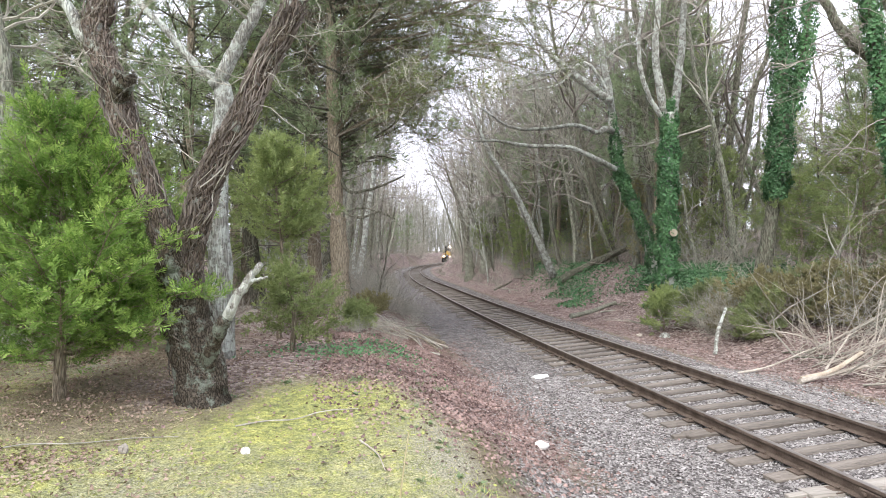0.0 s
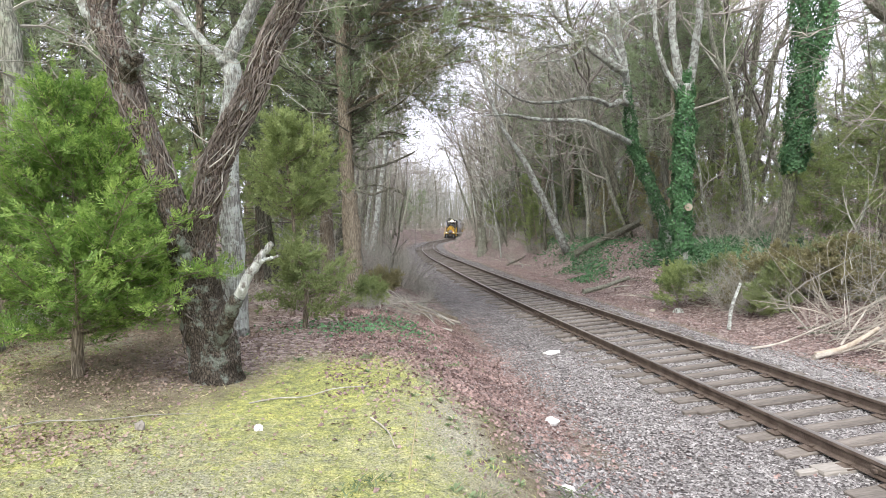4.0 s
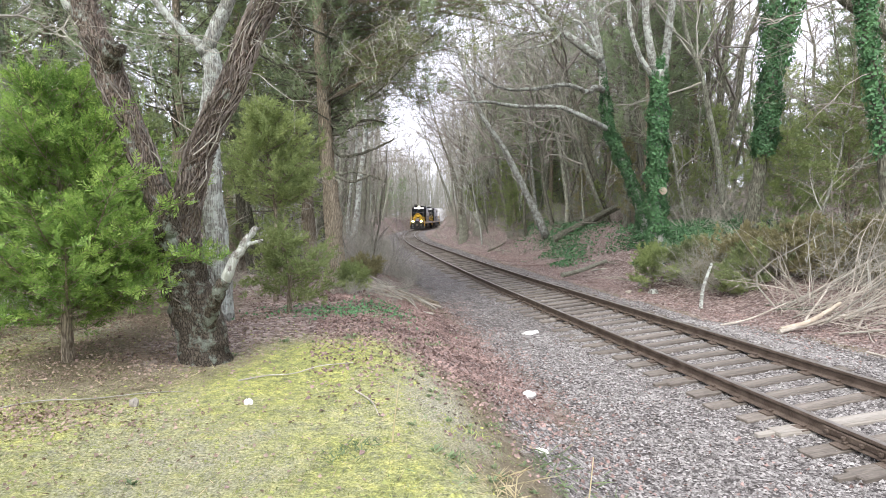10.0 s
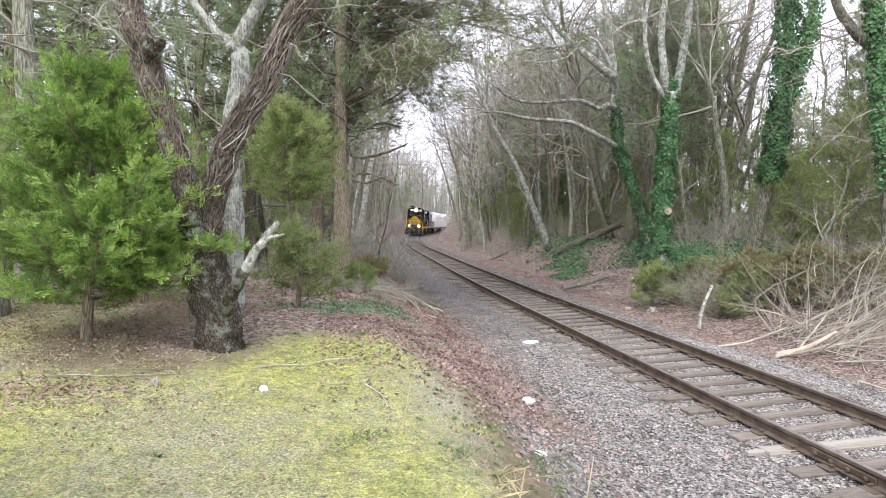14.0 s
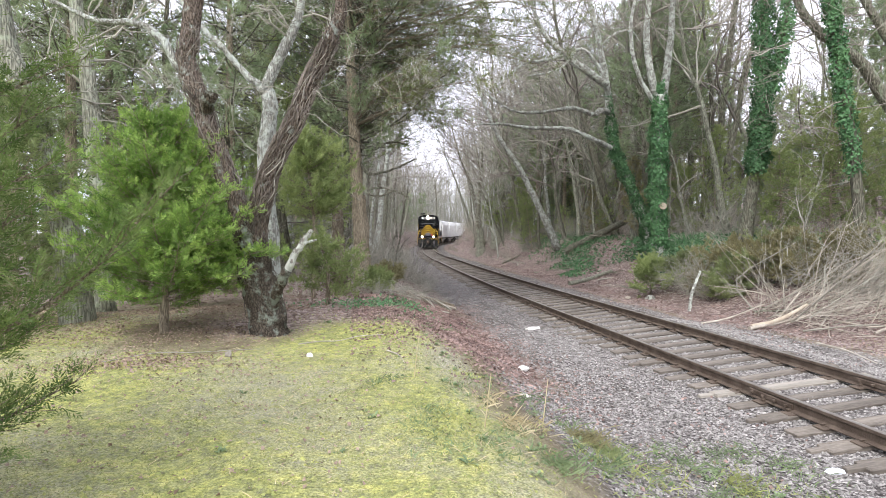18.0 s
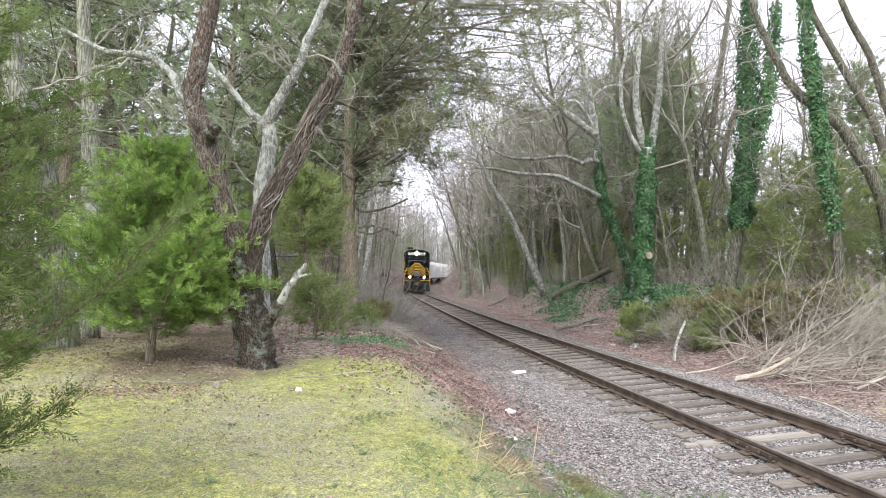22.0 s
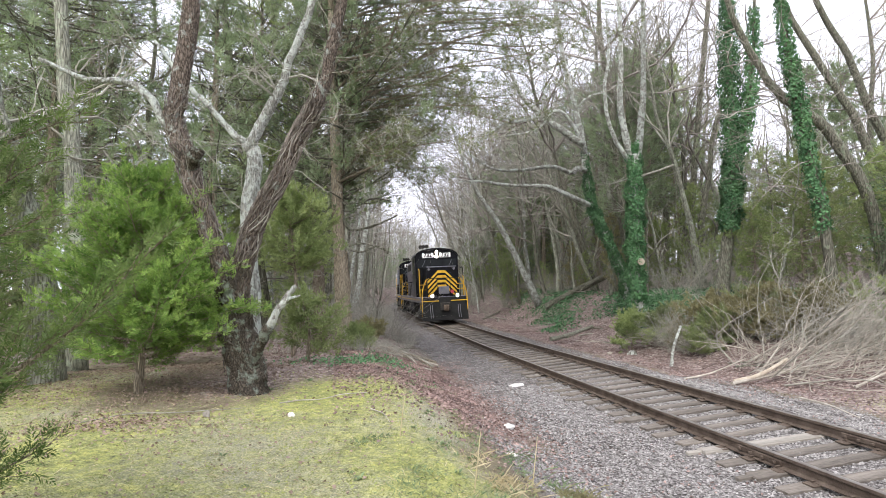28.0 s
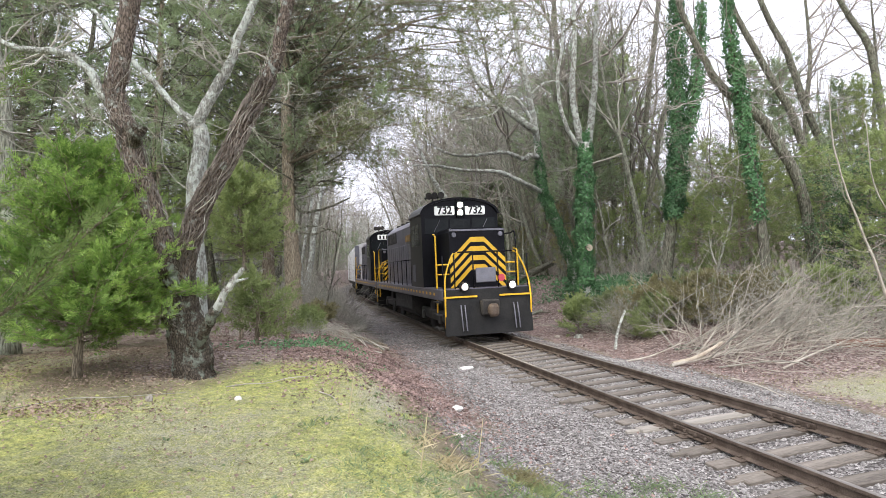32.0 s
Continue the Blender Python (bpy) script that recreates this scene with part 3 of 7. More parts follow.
# ---- the railway track ----
def sweep(profile, s0, s1, step, u_mid):
    """A rail profile (sideways, up) pushed along the track at u_mid metres from its middle."""
    sh = Shape()
    ss = np.arange(s0, s1 + 1e-6, step)
    rows = []
    for s in ss:
        p, d, k = on_line(s)
        side = np.array([d[1], -d[0]])
        rows.append([(*(p[:2] + side * (u_mid + a)), p[2] + (u_mid + a) * k + b) for a, b in profile])
    m = len(profile)
    faces = []
    for i in range(len(ss) - 1):
        for j in range(m):
            k = (j + 1) % m
            faces.append((i * m + j, i * m + k, (i + 1) * m + k, (i + 1) * m + j))
    faces += [tuple(range(m)), tuple(range((len(ss) - 1) * m, len(ss) * m))[::-1]]
    return sh.add(np.array(rows).reshape(-1, 3), faces)


RAIL_PROFILE = [(-0.035, 0.0), (-0.037, -0.03), (-0.011, -0.045), (-0.010, -0.125), (-0.07, -0.142), (-0.07, -0.152), (0.07, -0.152), (0.07, -0.142), (0.010, -0.125), (0.011, -0.045), (0.037, -0.03), (0.035, 0.0)]
RUN = [(-0.028, 0.004), (-0.028, 0.0005), (0.028, 0.0005), (0.028, 0.004)]
S_NEAR, S_FAR = s_at(-18), s_at(160)
track = empty("railway_track", Matrix(), "single railway track with rusty rails on worn wooden ties", "railway track", kind="structure")
for u_mid in (-0.753, 0.753):
    rail = part("rail", sweep(RAIL_PROFILE, S_NEAR, S_FAR, 0.8, u_mid), M_RAIL, track, "brown rusted steel rail")
    part("rail_head", sweep(RUN, S_NEAR, S_FAR, 0.8, u_mid), M_RAIL_TOP, rail, "dull worn running surface of the rail")


def track_frame(s, u=0.0, up=0.0):
    """A pose on the track: x across it to the right, y along it, away from the near end."""
    p, d, k = on_line(s)
    a = math.degrees(math.atan2(d[1], d[0])) - 90
    side = np.array([d[1], -d[0]])
    c = p[:2] + side * u
    return pose(c[0], c[1], p[2] + u * k + up, 0, -math.degrees(math.atan(k)), a)


def tie_mesh(seed, material, end_split=False):
    rng = np.random.default_rng(seed)
    sh = Shape()
    sh.box(-1.28 + rng.uniform(-0.05, 0.05), -0.11, -0.34, 1.28 + rng.uniform(-0.05, 0.05), 0.11, -0.165, 0.012)
    v = sh.v[0]
    v += rng.normal(0, 0.006, v.shape)
    v[:, 2] += 0.012 * np.sin(v[:, 0] * 3 + seed)
    if end_split:
        sh.box(-1.45, -0.02, -0.30, -1.1, 0.06, -0.158, 0.01)
    me = sh.mesh("tie")
    me.materials.append(material)
    return me


TIE_MESHES = [tie_mesh(k, M_TIE, k % 3 == 0) for k in range(6)]
TIE_PALE = tie_mesh(31, M_TIE_PALE, True)
PLATE = Shape().box(-0.17, -0.09, -0.168, 0.17, 0.09, -0.150, 0.004)
PLATE_MESH = PLATE.mesh("tie_plate")
PLATE_MESH.materials.append(M_RAIL)
SPIKE = Shape().box(-0.012, -0.012, -0.16, 0.012, 0.012, -0.132).box(-0.022, -0.018, -0.136, 0.03, 0.018, -0.122, 0.004)
SPIKE_MESH = SPIKE.mesh("spike")
SPIKE_MESH.materials.append(M_RAIL)
rng = np.random.default_rng(5)
TIE_STEP, S_PALE = 0.545, s_at(5.75)
tie_s = [S_PALE + TIE_STEP * k for k in range(-26, 150)]
for k, s in enumerate(tie_s):
    u_off, turn = rng.normal(0, 0.05), rng.normal(0, 1.0)
    me = TIE_PALE if k == 26 else TIE_MESHES[int(rng.integers(6))]
    ob = new("tie", me)
    ob.parent = track
    ob.matrix_basis = track_frame(s + rng.normal(0, 0.02), u_off, rng.normal(-0.004, 0.006)) @ pose(0, 0, 0, 0, 0, turn)
    if 12 <= k <= 62:
        for u_mid in (-0.753, 0.753):
            pl = new("tie_plate", PLATE_MESH)
            pl.parent = track
            pl.matrix_basis = track_frame(s, u_mid)
            if k <= 50:
                for du, ang in ((-0.085, 0), (0.085, 180)):
                    sp = new("spike", SPIKE_MESH)
                    sp.parent = track
                    sp.matrix_basis = track_frame(s + rng.uniform(-0.04, 0.04), u_mid + du, rng.uniform(0, 0.012)) @ pose(0, 0, 0, 0, 0, ang)
far_ties = Shape()
for k in range(150, 290):
    m = track_frame(S_PALE + TIE_STEP * k)
    b = Shape().box(-1.28, -0.11, -0.3, 1.28, 0.11, -0.165)
    far_ties.add([m @ Vector(p) for p in b.v[0]], b.f)
tagged(part("tie_row", far_ties, M_TIE, track, "far row of wooden ties"), kind="stuff")


def joint(s, u_mid):
    """Joint bars on both sides of a rail, with square nuts."""
    j = part("joint_bar", Shape().box(-0.052, -0.42, -0.125, -0.02, 0.42, -0.05, 0.01), M_RAIL, track, "rusty bolted joint bar")
    j.matrix_basis = track_frame(s, u_mid)
    k = part("joint_bar", Shape().box(0.02, -0.42, -0.125, 0.052, 0.42, -0.05, 0.01), M_RAIL, track, "rusty bolted joint bar")
    k.matrix_basis = track_frame(s, u_mid)
    for y in (-0.33, -0.11, 0.11, 0.33):
        for side, bar in ((-1, j), (1, k)):
            part("nut", Shape().box(side * 0.075 - 0.02, y - 0.02, -0.108, side * 0.075 + 0.02, y + 0.02, -0.068, 0.006), M_RAIL, bar)


for y, u_mid in ((5.1, -0.753), (4.9, 0.753), (16.9, 0.753), (16.7, -0.753)):
    joint(s_at(y), u_mid)


# ---- the train ----
def rail_pipe(parent, pts, r=0.024, material=None, name="handrail", label=""):
    return part(name, Shape().tube(bend(pts, 4 * len(pts)) if len(pts) > 2 else pts, r, 8), material or M_YELLOW, parent, label, True)


def lettering(text, size, m, parent, material):
    cu = bpy.data.curves.new("lettering", "FONT")
    cu.offset = 0.012
    cu.body, cu.size, cu.extrude, cu.align_x, cu.align_y = text, size, 0.004, "CENTER", "CENTER"
    tmp = bpy.data.objects.new("lettering", cu)
    me = bpy.data.meshes.new_from_object(tmp)
    bpy.data.objects.remove(tmp)
    v = np.array([p.co for p in me.vertices])
    f = [tuple(p.vertices) for p in me.polygons]
    bold = Shape().add(v, f)
    ob = part("road_number", bold, material, parent, "black number on the white board")
    ob.matrix_basis = m
    return ob


def chevron_band(x, apex_z, half, drop, wide):
    """A yellow chevron band on a nose that faces +x, pointing up."""
    flat = 0.24
    out = [(-half, apex_z - drop - wide), (-half, apex_z - drop), (-flat, apex_z), (flat, apex_z), (half, apex_z - drop), (half, apex_z - drop - wide), (flat, apex_z - wide), (-flat, apex_z - wide)]
    sh = Shape()
    k = len(out)
    front = [(x, a, b) for a, b in out]
    rear = [(x - 0.006, a, b) for a, b in out]
    sh.add(front + rear, [(0, 1, 2, 7), (7, 2, 3, 6), (6, 3, 4, 5)] + [(i, i + k, (i + 1) % k + k, (i + 1) % k) for i in range(k)])
    return sh


def locomotive(label, number, lamps):
    """A black road switcher, 17 m long; +x is ahead, origin on the rail heads at its middle."""
    loco = empty("locomotive", Matrix(), label, "locomotive", "locomotives of the train")
    L = 8.1
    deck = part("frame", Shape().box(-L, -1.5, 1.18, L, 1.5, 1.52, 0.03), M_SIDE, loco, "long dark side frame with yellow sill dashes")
    for k in range(24):
        for side in (-1, 1):
            part("sill_dash", Shape().box(-6.9 + k * 0.6, side * 1.5 - 0.012, 1.32, -6.72 + k * 0.6, side * 1.5 + 0.012, 1.4), M_YELLOW, deck)
    # pilots
    for e in (1, -1):
        sheet = Shape()
        sheet.prism([(e * (L + 0.02), 0.17), (e * (L + 0.22), 0.17), (e * (L + 0.06), 1.5), (e * (L - 0.06), 1.5)], -1.46, 1.46, "y")
        pilot = part("pilot", sheet, M_PILOT, loco, "black snow-plough pilot plate")
        part("coupler_pocket", Shape().box(min(e * L, e * (L + 0.36)), -0.3, 0.72, max(e * L, e * (L + 0.36)), 0.3, 1.18, 0.04), M_UNDER, pilot)
        part("coupler", Shape().box(min(e * (L + 0.3), e * (L + 0.5)), -0.12, 0.76, max(e * (L + 0.3), e * (L + 0.5)), 0.12, 0.98, 0.04).tube([(e * (L + 0.55), 0.02, 0.7), (e * (L + 0.55), 0.02, 0.78), (e * (L + 0.55), 0.02, 0.98), (e * (L + 0.55), 0.02, 1.06)], [0.12, 0.17, 0.17, 0.12], 12), M_RAIL, pilot, "rusty knuckle coupler")
        part("step_edge", Shape().box(min(e * (L + 0.1), e * (L + 0.16)), -1.48, 1.26, max(e * (L + 0.1), e * (L + 0.16)), -0.38, 1.31), M_YELLOW, pilot)
        part("step_edge", Shape().box(min(e * (L + 0.1), e * (L + 0.16)), 0.38, 1.26, max(e * (L + 0.1), e * (L + 0.16)), 1.48, 1.31), M_YELLOW, pilot)
        for y in (-0.95, -0.82, 0.82, 0.95):
            part("air_hose", Shape().tube(bend([(e * (L + 0.2), y, 1.05), (e * (L + 0.3), y, 0.7), (e * (L + 0.3), y + 0.03, 0.3)], 8), 0.022, 6), M_GREY_PAINT, pilot)
        for side in (-1, 1):
            for z in (0.35, 0.75, 1.12):
                part("step", Shape().box(min(e * (L - 0.75), e * (L - 0.1)), side * 1.5 - 0.14, z, max(e * (L - 0.75), e * (L - 0.1)), side * 1.5 + 0.02, z + 0.04), M_UNDER, pilot)
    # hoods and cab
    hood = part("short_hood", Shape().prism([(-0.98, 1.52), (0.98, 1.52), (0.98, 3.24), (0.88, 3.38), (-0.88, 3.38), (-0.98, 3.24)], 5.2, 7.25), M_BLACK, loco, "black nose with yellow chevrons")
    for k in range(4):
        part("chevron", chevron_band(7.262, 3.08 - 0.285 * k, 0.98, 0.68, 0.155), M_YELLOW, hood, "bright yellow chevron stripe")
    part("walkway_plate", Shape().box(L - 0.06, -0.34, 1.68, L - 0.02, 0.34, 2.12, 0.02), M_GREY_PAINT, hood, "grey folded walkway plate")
    # Grey strip that paints the sky highlight along the nose's top edge.
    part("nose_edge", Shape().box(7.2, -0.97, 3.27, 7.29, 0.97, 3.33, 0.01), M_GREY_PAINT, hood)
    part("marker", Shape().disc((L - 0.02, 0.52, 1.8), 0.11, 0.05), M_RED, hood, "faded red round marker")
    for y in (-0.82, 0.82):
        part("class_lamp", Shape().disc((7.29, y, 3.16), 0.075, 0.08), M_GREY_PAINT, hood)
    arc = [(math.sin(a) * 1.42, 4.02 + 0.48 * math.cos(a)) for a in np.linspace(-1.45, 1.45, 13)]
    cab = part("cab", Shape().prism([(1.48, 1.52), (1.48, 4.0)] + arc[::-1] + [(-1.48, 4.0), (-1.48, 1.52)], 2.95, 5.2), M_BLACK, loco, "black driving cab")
    part("cab_roof", Shape().prism([(1.55, 3.98)] + [(a * 1.04, b + 0.05) for a, b in arc[::-1]] + [(-1.55, 3.98), (-1.5, 3.97)] + [(a * 1.0, b - 0.01) for a, b in arc] + [(1.5, 3.97)], 2.9, 5.3), M_BLACK, cab)
    for a, b in ((-1.36, -0.46), (0.46, 1.36)):
        win = part("cab_window", Shape().box(5.2, a, 3.30, 5.215, b, 3.84, 0.005), M_GLASS, cab, "dark cab windscreen")
        part("wiper", Shape().tube([(5.24, (a + b) / 2 - 0.1, 3.38), (5.24, (a + b) / 2 + 0.14, 3.8)], 0.012, 5), M_GREY_PAINT, win)
    part("cab_window", Shape().box(5.2, -0.4, 3.36, 5.215, 0.4, 3.8, 0.005), M_GLASS, cab, "dark cab windscreen")
    for side in (-1, 1):
        for a, b in ((3.2, 3.9), (4.0, 4.7)):
            part("cab_window", Shape().box(a, side * 1.48 - 0.008, 2.95, b, side * 1.48 + 0.008, 3.7, 0.003), M_GLASS, cab, "dark cab side window")
        part("cab_vent", Shape().box(3.3, side * 1.48 - 0.01, 1.7, 3.8, side * 1.48 + 0.015, 2.3), M_GREY_PAINT, cab)
    for a, b in ((-0.98, -0.2), (0.2, 0.98)):
        board = part("number_board", Shape().box(5.2, a, 3.94, 5.27, b, 4.25, 0.03), M_WHITE, cab, "white lit number board")
        if number:
            lettering(number, 0.37, Matrix.Translation((5.276, (a + b) / 2, 4.1)) @ Euler((radians(90), 0, radians(90))).to_matrix().to_4x4(), board, M_INK)
        else:
            for q in (0.17, 0.39, 0.61):
                part("number_bar", Shape().box(5.27, a + q - 0.06, 3.99, 5.276, a + q + 0.06, 4.2), M_INK, board)
    lamp_box = part("headlight_box", Shape().box(5.2, -0.15, 3.86, 5.3, 0.15, 4.44, 0.03), M_BLACK, cab)
    for z in (4.02, 4.28):
        part("headlight", Shape().disc((5.31, 0, z), 0.09, 0.03), M_LAMP if lamps else M_GLASS, lamp_box, "round glowing headlight" if lamps else "unlit headlight")
    if lamps:
        for y in (-0.8, 0.8):
            ring = part("ditch_light", Shape().disc((L + 0.14, y, 1.58), 0.15, 0.18), M_BLACK, loco, "low ditch light in a black housing")
            part("lens", Shape().disc((L + 0.24, y, 1.58), 0.085, 0.03), M_LAMP, ring, "glowing lens")
    top = [(0.92, 1.52), (0.92, 3.95), (0.62, 4.22), (-0.62, 4.22), (-0.92, 3.95), (-0.92, 1.52)]
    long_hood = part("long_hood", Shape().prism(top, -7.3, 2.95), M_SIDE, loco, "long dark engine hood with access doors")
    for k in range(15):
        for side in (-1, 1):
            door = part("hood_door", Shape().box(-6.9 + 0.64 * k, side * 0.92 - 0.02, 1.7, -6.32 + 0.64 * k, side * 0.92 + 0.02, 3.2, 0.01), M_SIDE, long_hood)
            part("latch", Shape().box(-6.42 + 0.64 * k, side * 0.94 - 0.02, 2.4, -6.36 + 0.64 * k, side * 0.94 + 0.02, 2.55), M_GREY_PAINT, door)
    for k in range(4):
        for side in (-1, 1):
            part("radiator_grille", Shape().box(-6.8 + 0.75 * k, side * 0.9 - 0.05, 3.4, -6.15 + 0.75 * k, side * 0.9 + 0.05, 3.9, 0.01), M_UNDER, long_hood)
    for side in (-1, 1):
        for k in range(6):
            part("name_bar", Shape().box(-1.2 + 0.55 * k, side * 0.945 - 0.006, 3.32, -0.8 + 0.55 * k, side * 0.945 + 0.006, 3.6), M_GOLD, long_hood, "faded gold lettering block")
    for x in (-6, -4.6, -3.2):
        part("roof_fan", Shape().disc((x, 0, 4.28), 0.52, 0.14, "z"), M_UNDER, long_hood)
    for x in (-1.2, 1.4):
        part("exhaust_stack", Shape().box(x - 0.35, -0.2, 4.2, x + 0.35, 0.2, 4.45, 0.03), M_UNDER, long_hood)
    horn = part("horn", Shape().tube([(4.3, -0.8, 4.36), (4.3, -0.8, 4.66)], 0.03, 6), M_UNDER, loco, "cluster of roof air horns")
    for dx, dy in ((0.0, 0.0), (0.14, 0.22), (-0.1, -0.2)):
        part("trumpet", Shape().tube([(4.0 + dx, -0.8 + dy, 4.66), (4.45 + dx, -0.8 + dy, 4.68), (4.65 + dx, -0.8 + dy, 4.68)], [0.04, 0.06, 0.13], 10), M_UNDER, horn)
    # handrails
    for e in (1, -1):
        for side in (-1, 1):
            yy = side * 1.44
            rail_pipe(loco, [(e * (L - 0.95), yy, 0.75), (e * (L - 0.92), yy, 1.5), (e * (L - 0.92), yy, 2.5 if side > 0 else 2.95), (e * (L - 0.98), yy, 2.65 if side > 0 else 3.15), (e * (L - 1.25), yy, 2.7 if side > 0 else 3.2)], 0.03, label="yellow step handrail")
            if side > 0:
                rail_pipe(loco, [(e * (L - 1.05), yy, 1.5), (e * (L - 1.05), yy, 3.1), (e * (L - 1.3), side * 1.36, 3.2), (e * (L - 2.0), side * 1.3, 3.2)], 0.026, M_BLACK)
            rail_pipe(loco, [(e * (L + 0.1), yy, 0.4), (e * (L + 0.16), yy, 1.25), (e * (L + 0.04), side * 1.38, 1.9), (e * (L - 0.05), side * 1.12, 2.5), (e * (L - 0.05), side * 0.95, 2.6)], 0.028, label="yellow step handrail")
            rail_pipe(loco, [(e * (L - 0.05), yy, 2.5), (e * (L - 0.05), yy, 1.5)], 0.024, M_BLACK, "railing_post")
            rail_pipe(loco, [(e * (L - 0.05), side * 1.05, 2.6), (e * (L - 0.05), side * 1.05, 1.5)], 0.024, M_BLACK, "railing_post")
            rail_pipe(loco, [(e * (L - 0.05), side * 0.42, 2.6), (e * (L - 0.05), side * 0.42, 1.5)], 0.024, M_BLACK, "railing_post")
            for z in (1.95, 2.25):
                rail_pipe(loco, [(e * (L - 0.92), yy, z), (e * (L - 0.92), side * 1.0, z)], 0.026, label="yellow rail bar")
        rail_pipe(loco, [(e * (L - 0.05), -1.08, 2.6), (e * (L - 0.05), 1.08, 2.6)], 0.024, M_BLACK)
    for side in (-1, 1):
        for k in range(9):
            rail_pipe(loco, [(-6.6 + 1.15 * k, side * 1.42, 1.5), (-6.6 + 1.15 * k, side * 1.42, 2.5)], 0.02, M_BLACK, "railing_post")
        rail_pipe(loco, [(-7.0, side * 1.42, 2.5), (2.8, side * 1.42, 2.5)], 0.02, M_BLACK)
    # underside
    part("fuel_tank", Shape().prism([(-1.35, 1.15), (-1.35, 0.6), (-1.0, 0.32), (1.0, 0.32), (1.35, 0.6), (1.35, 1.15)], -2.1, 2.1), M_UNDER, loco, "grimy fuel tank")
    for cx in (4.95, -4.95):
        truck = part("truck", Shape().box(cx - 1.9, -1.15, 0.42, cx + 1.9, -0.95, 0.78, 0.05).box(cx - 1.9, 0.95, 0.42, cx + 1.9, 1.15, 0.78, 0.05).box(cx - 0.4, -1.1, 0.4, cx + 0.4, 1.1, 1.1, 0.05), M_UNDER, loco, "heavy cast truck frame")
        for dx in (-1.35, 1.35):
            for side in (-1, 1):
                part("wheel", Shape().disc((cx + dx, side * 0.76, 0.51), 0.51, 0.13, "y", 28), M_UNDER, truck, "dark steel wheel", True)
                part("axle_box", Shape().box(cx + dx - 0.18, side * 1.1 - 0.12, 0.36, cx + dx + 0.18, side * 1.1 + 0.12, 0.68, 0.04), M_UNDER, truck)
    return loco


def hopper():
    """A pale covered hopper car, 15.5 m long."""
    car = empty("hopper_car", Matrix(), "pale covered hopper freight car with ribbed sides", "freight car", "hopper cars of the train")
    L = 7.3
    arc = [(1.5, 1.25), (1.55, 3.7), (1.2, 4.25), (0.5, 4.45), (-0.5, 4.45), (-1.2, 4.25), (-1.55, 3.7), (-1.5, 1.25)]
    body = part("body", Shape().prism(arc, -L + 0.6, L - 0.6), M_HOPPER, car, "off-white curved steel body")
    for k in range(12):
        for side in (-1, 1):
            part("rib", Shape().box(-6.2 + 1.12 * k, side * 1.56 - 0.04, 1.3, -6.1 + 1.12 * k, side * 1.56 + 0.04, 3.7), M_HOPPER, body)
    part("sill", Shape().box(-L, -1.5, 1.02, L, 1.5, 1.25, 0.03), M_UNDER, car)
    for x in (-4, 0, 4):
        part("chute", Shape().add([(x - 1.6, -1.2, 1.05), (x + 1.6, -1.2, 1.05), (x + 1.6, 1.2, 1.05), (x - 1.6, 1.2, 1.05), (x - 0.4, -0.4, 0.35), (x + 0.4, -0.4, 0.35), (x + 0.4, 0.4, 0.35), (x - 0.4, 0.4, 0.35)], [(0, 1, 5, 4), (1, 2, 6, 5), (2, 3, 7, 6), (3, 0, 4, 7), (4, 5, 6, 7), (3, 2, 1, 0)]), M_HOPPER, car)
    part("roof_walk", Shape().box(-L + 0.5, -0.35, 4.45, L - 0.5, 0.35, 4.52), M_GREY_PAINT, car)
    for e in (-1, 1):
        part("ladder", Shape().box(min(e * (L - 0.55), e * (L - 0.5)), -1.4, 1.2, max(e * (L - 0.55), e * (L - 0.5)), -1.0, 4.2), M_GREY_PAINT, car)
        truck = part("truck", Shape().box(e * 5.4 - 1.2, -1.1, 0.4, e * 5.4 + 1.2, -0.92, 0.7, 0.04).box(e * 5.4 - 1.2, 0.92, 0.4, e * 5.4 + 1.2, 1.1, 0.7, 0.04).box(e * 5.4 - 0.3, -1, 0.4, e * 5.4 + 0.3, 1, 1.05), M_UNDER, car)
        for dx in (-0.88, 0.88):
            for side in (-1, 1):
                part("wheel", Shape().disc((e * 5.4 + dx, side * 0.76, 0.42), 0.42, 0.13, "y", 24), M_UNDER, truck, "dark steel wheel", True)
    return car


lead_loco = locomotive("black road-switcher locomotive with yellow chevrons and lit headlights", "732", True)
second_loco = locomotive("second black locomotive with yellow chevrons and unlit lamps", "", False)
TRAIN = [(lead_loco, 8.3), (second_loco, 25.3)]
first_car = hopper()
TRAIN.append((first_car, 41.6))
for thing in (lead_loco, second_loco, first_car):
    thing.scale = (1, 1, 1.085)
for k in range(1, 6):
    TRAIN.append((copy_thing(first_car, Matrix()), 41.6 + 15.6 * k))

FRONT_AT = [(0, s_at(15.6) + 149.5), (32, s_at(15.6))]


def front_s(t):
    return float(np.interp(t, [a for a, b in FRONT_AT], [b for a, b in FRONT_AT]))


def vehicle_pose(s):
    """Pose of a vehicle whose middle stands at s; it heads towards the near end."""
    a, _, ka = on_line(s - 5.0)
    b, _, kb = on_line(s + 5.0)
    d = a - b
    c = (a + b) / 2
    yaw = math.degrees(math.atan2(d[1], d[0]))
    pitch = -math.degrees(math.atan2(d[2], math.hypot(d[0], d[1])))
    return pose(c[0], c[1], c[2], 0, 0, yaw) @ pose(0, 0, 0, 0, pitch, 0) @ pose(0, 0, 0, math.degrees(math.atan((ka + kb) / 4)), 0, 0)


def motions():
    for thing, behind in TRAIN:
        walk(thing, [(float(t), vehicle_pose(front_s(t) + behind)) for t in range(33)])


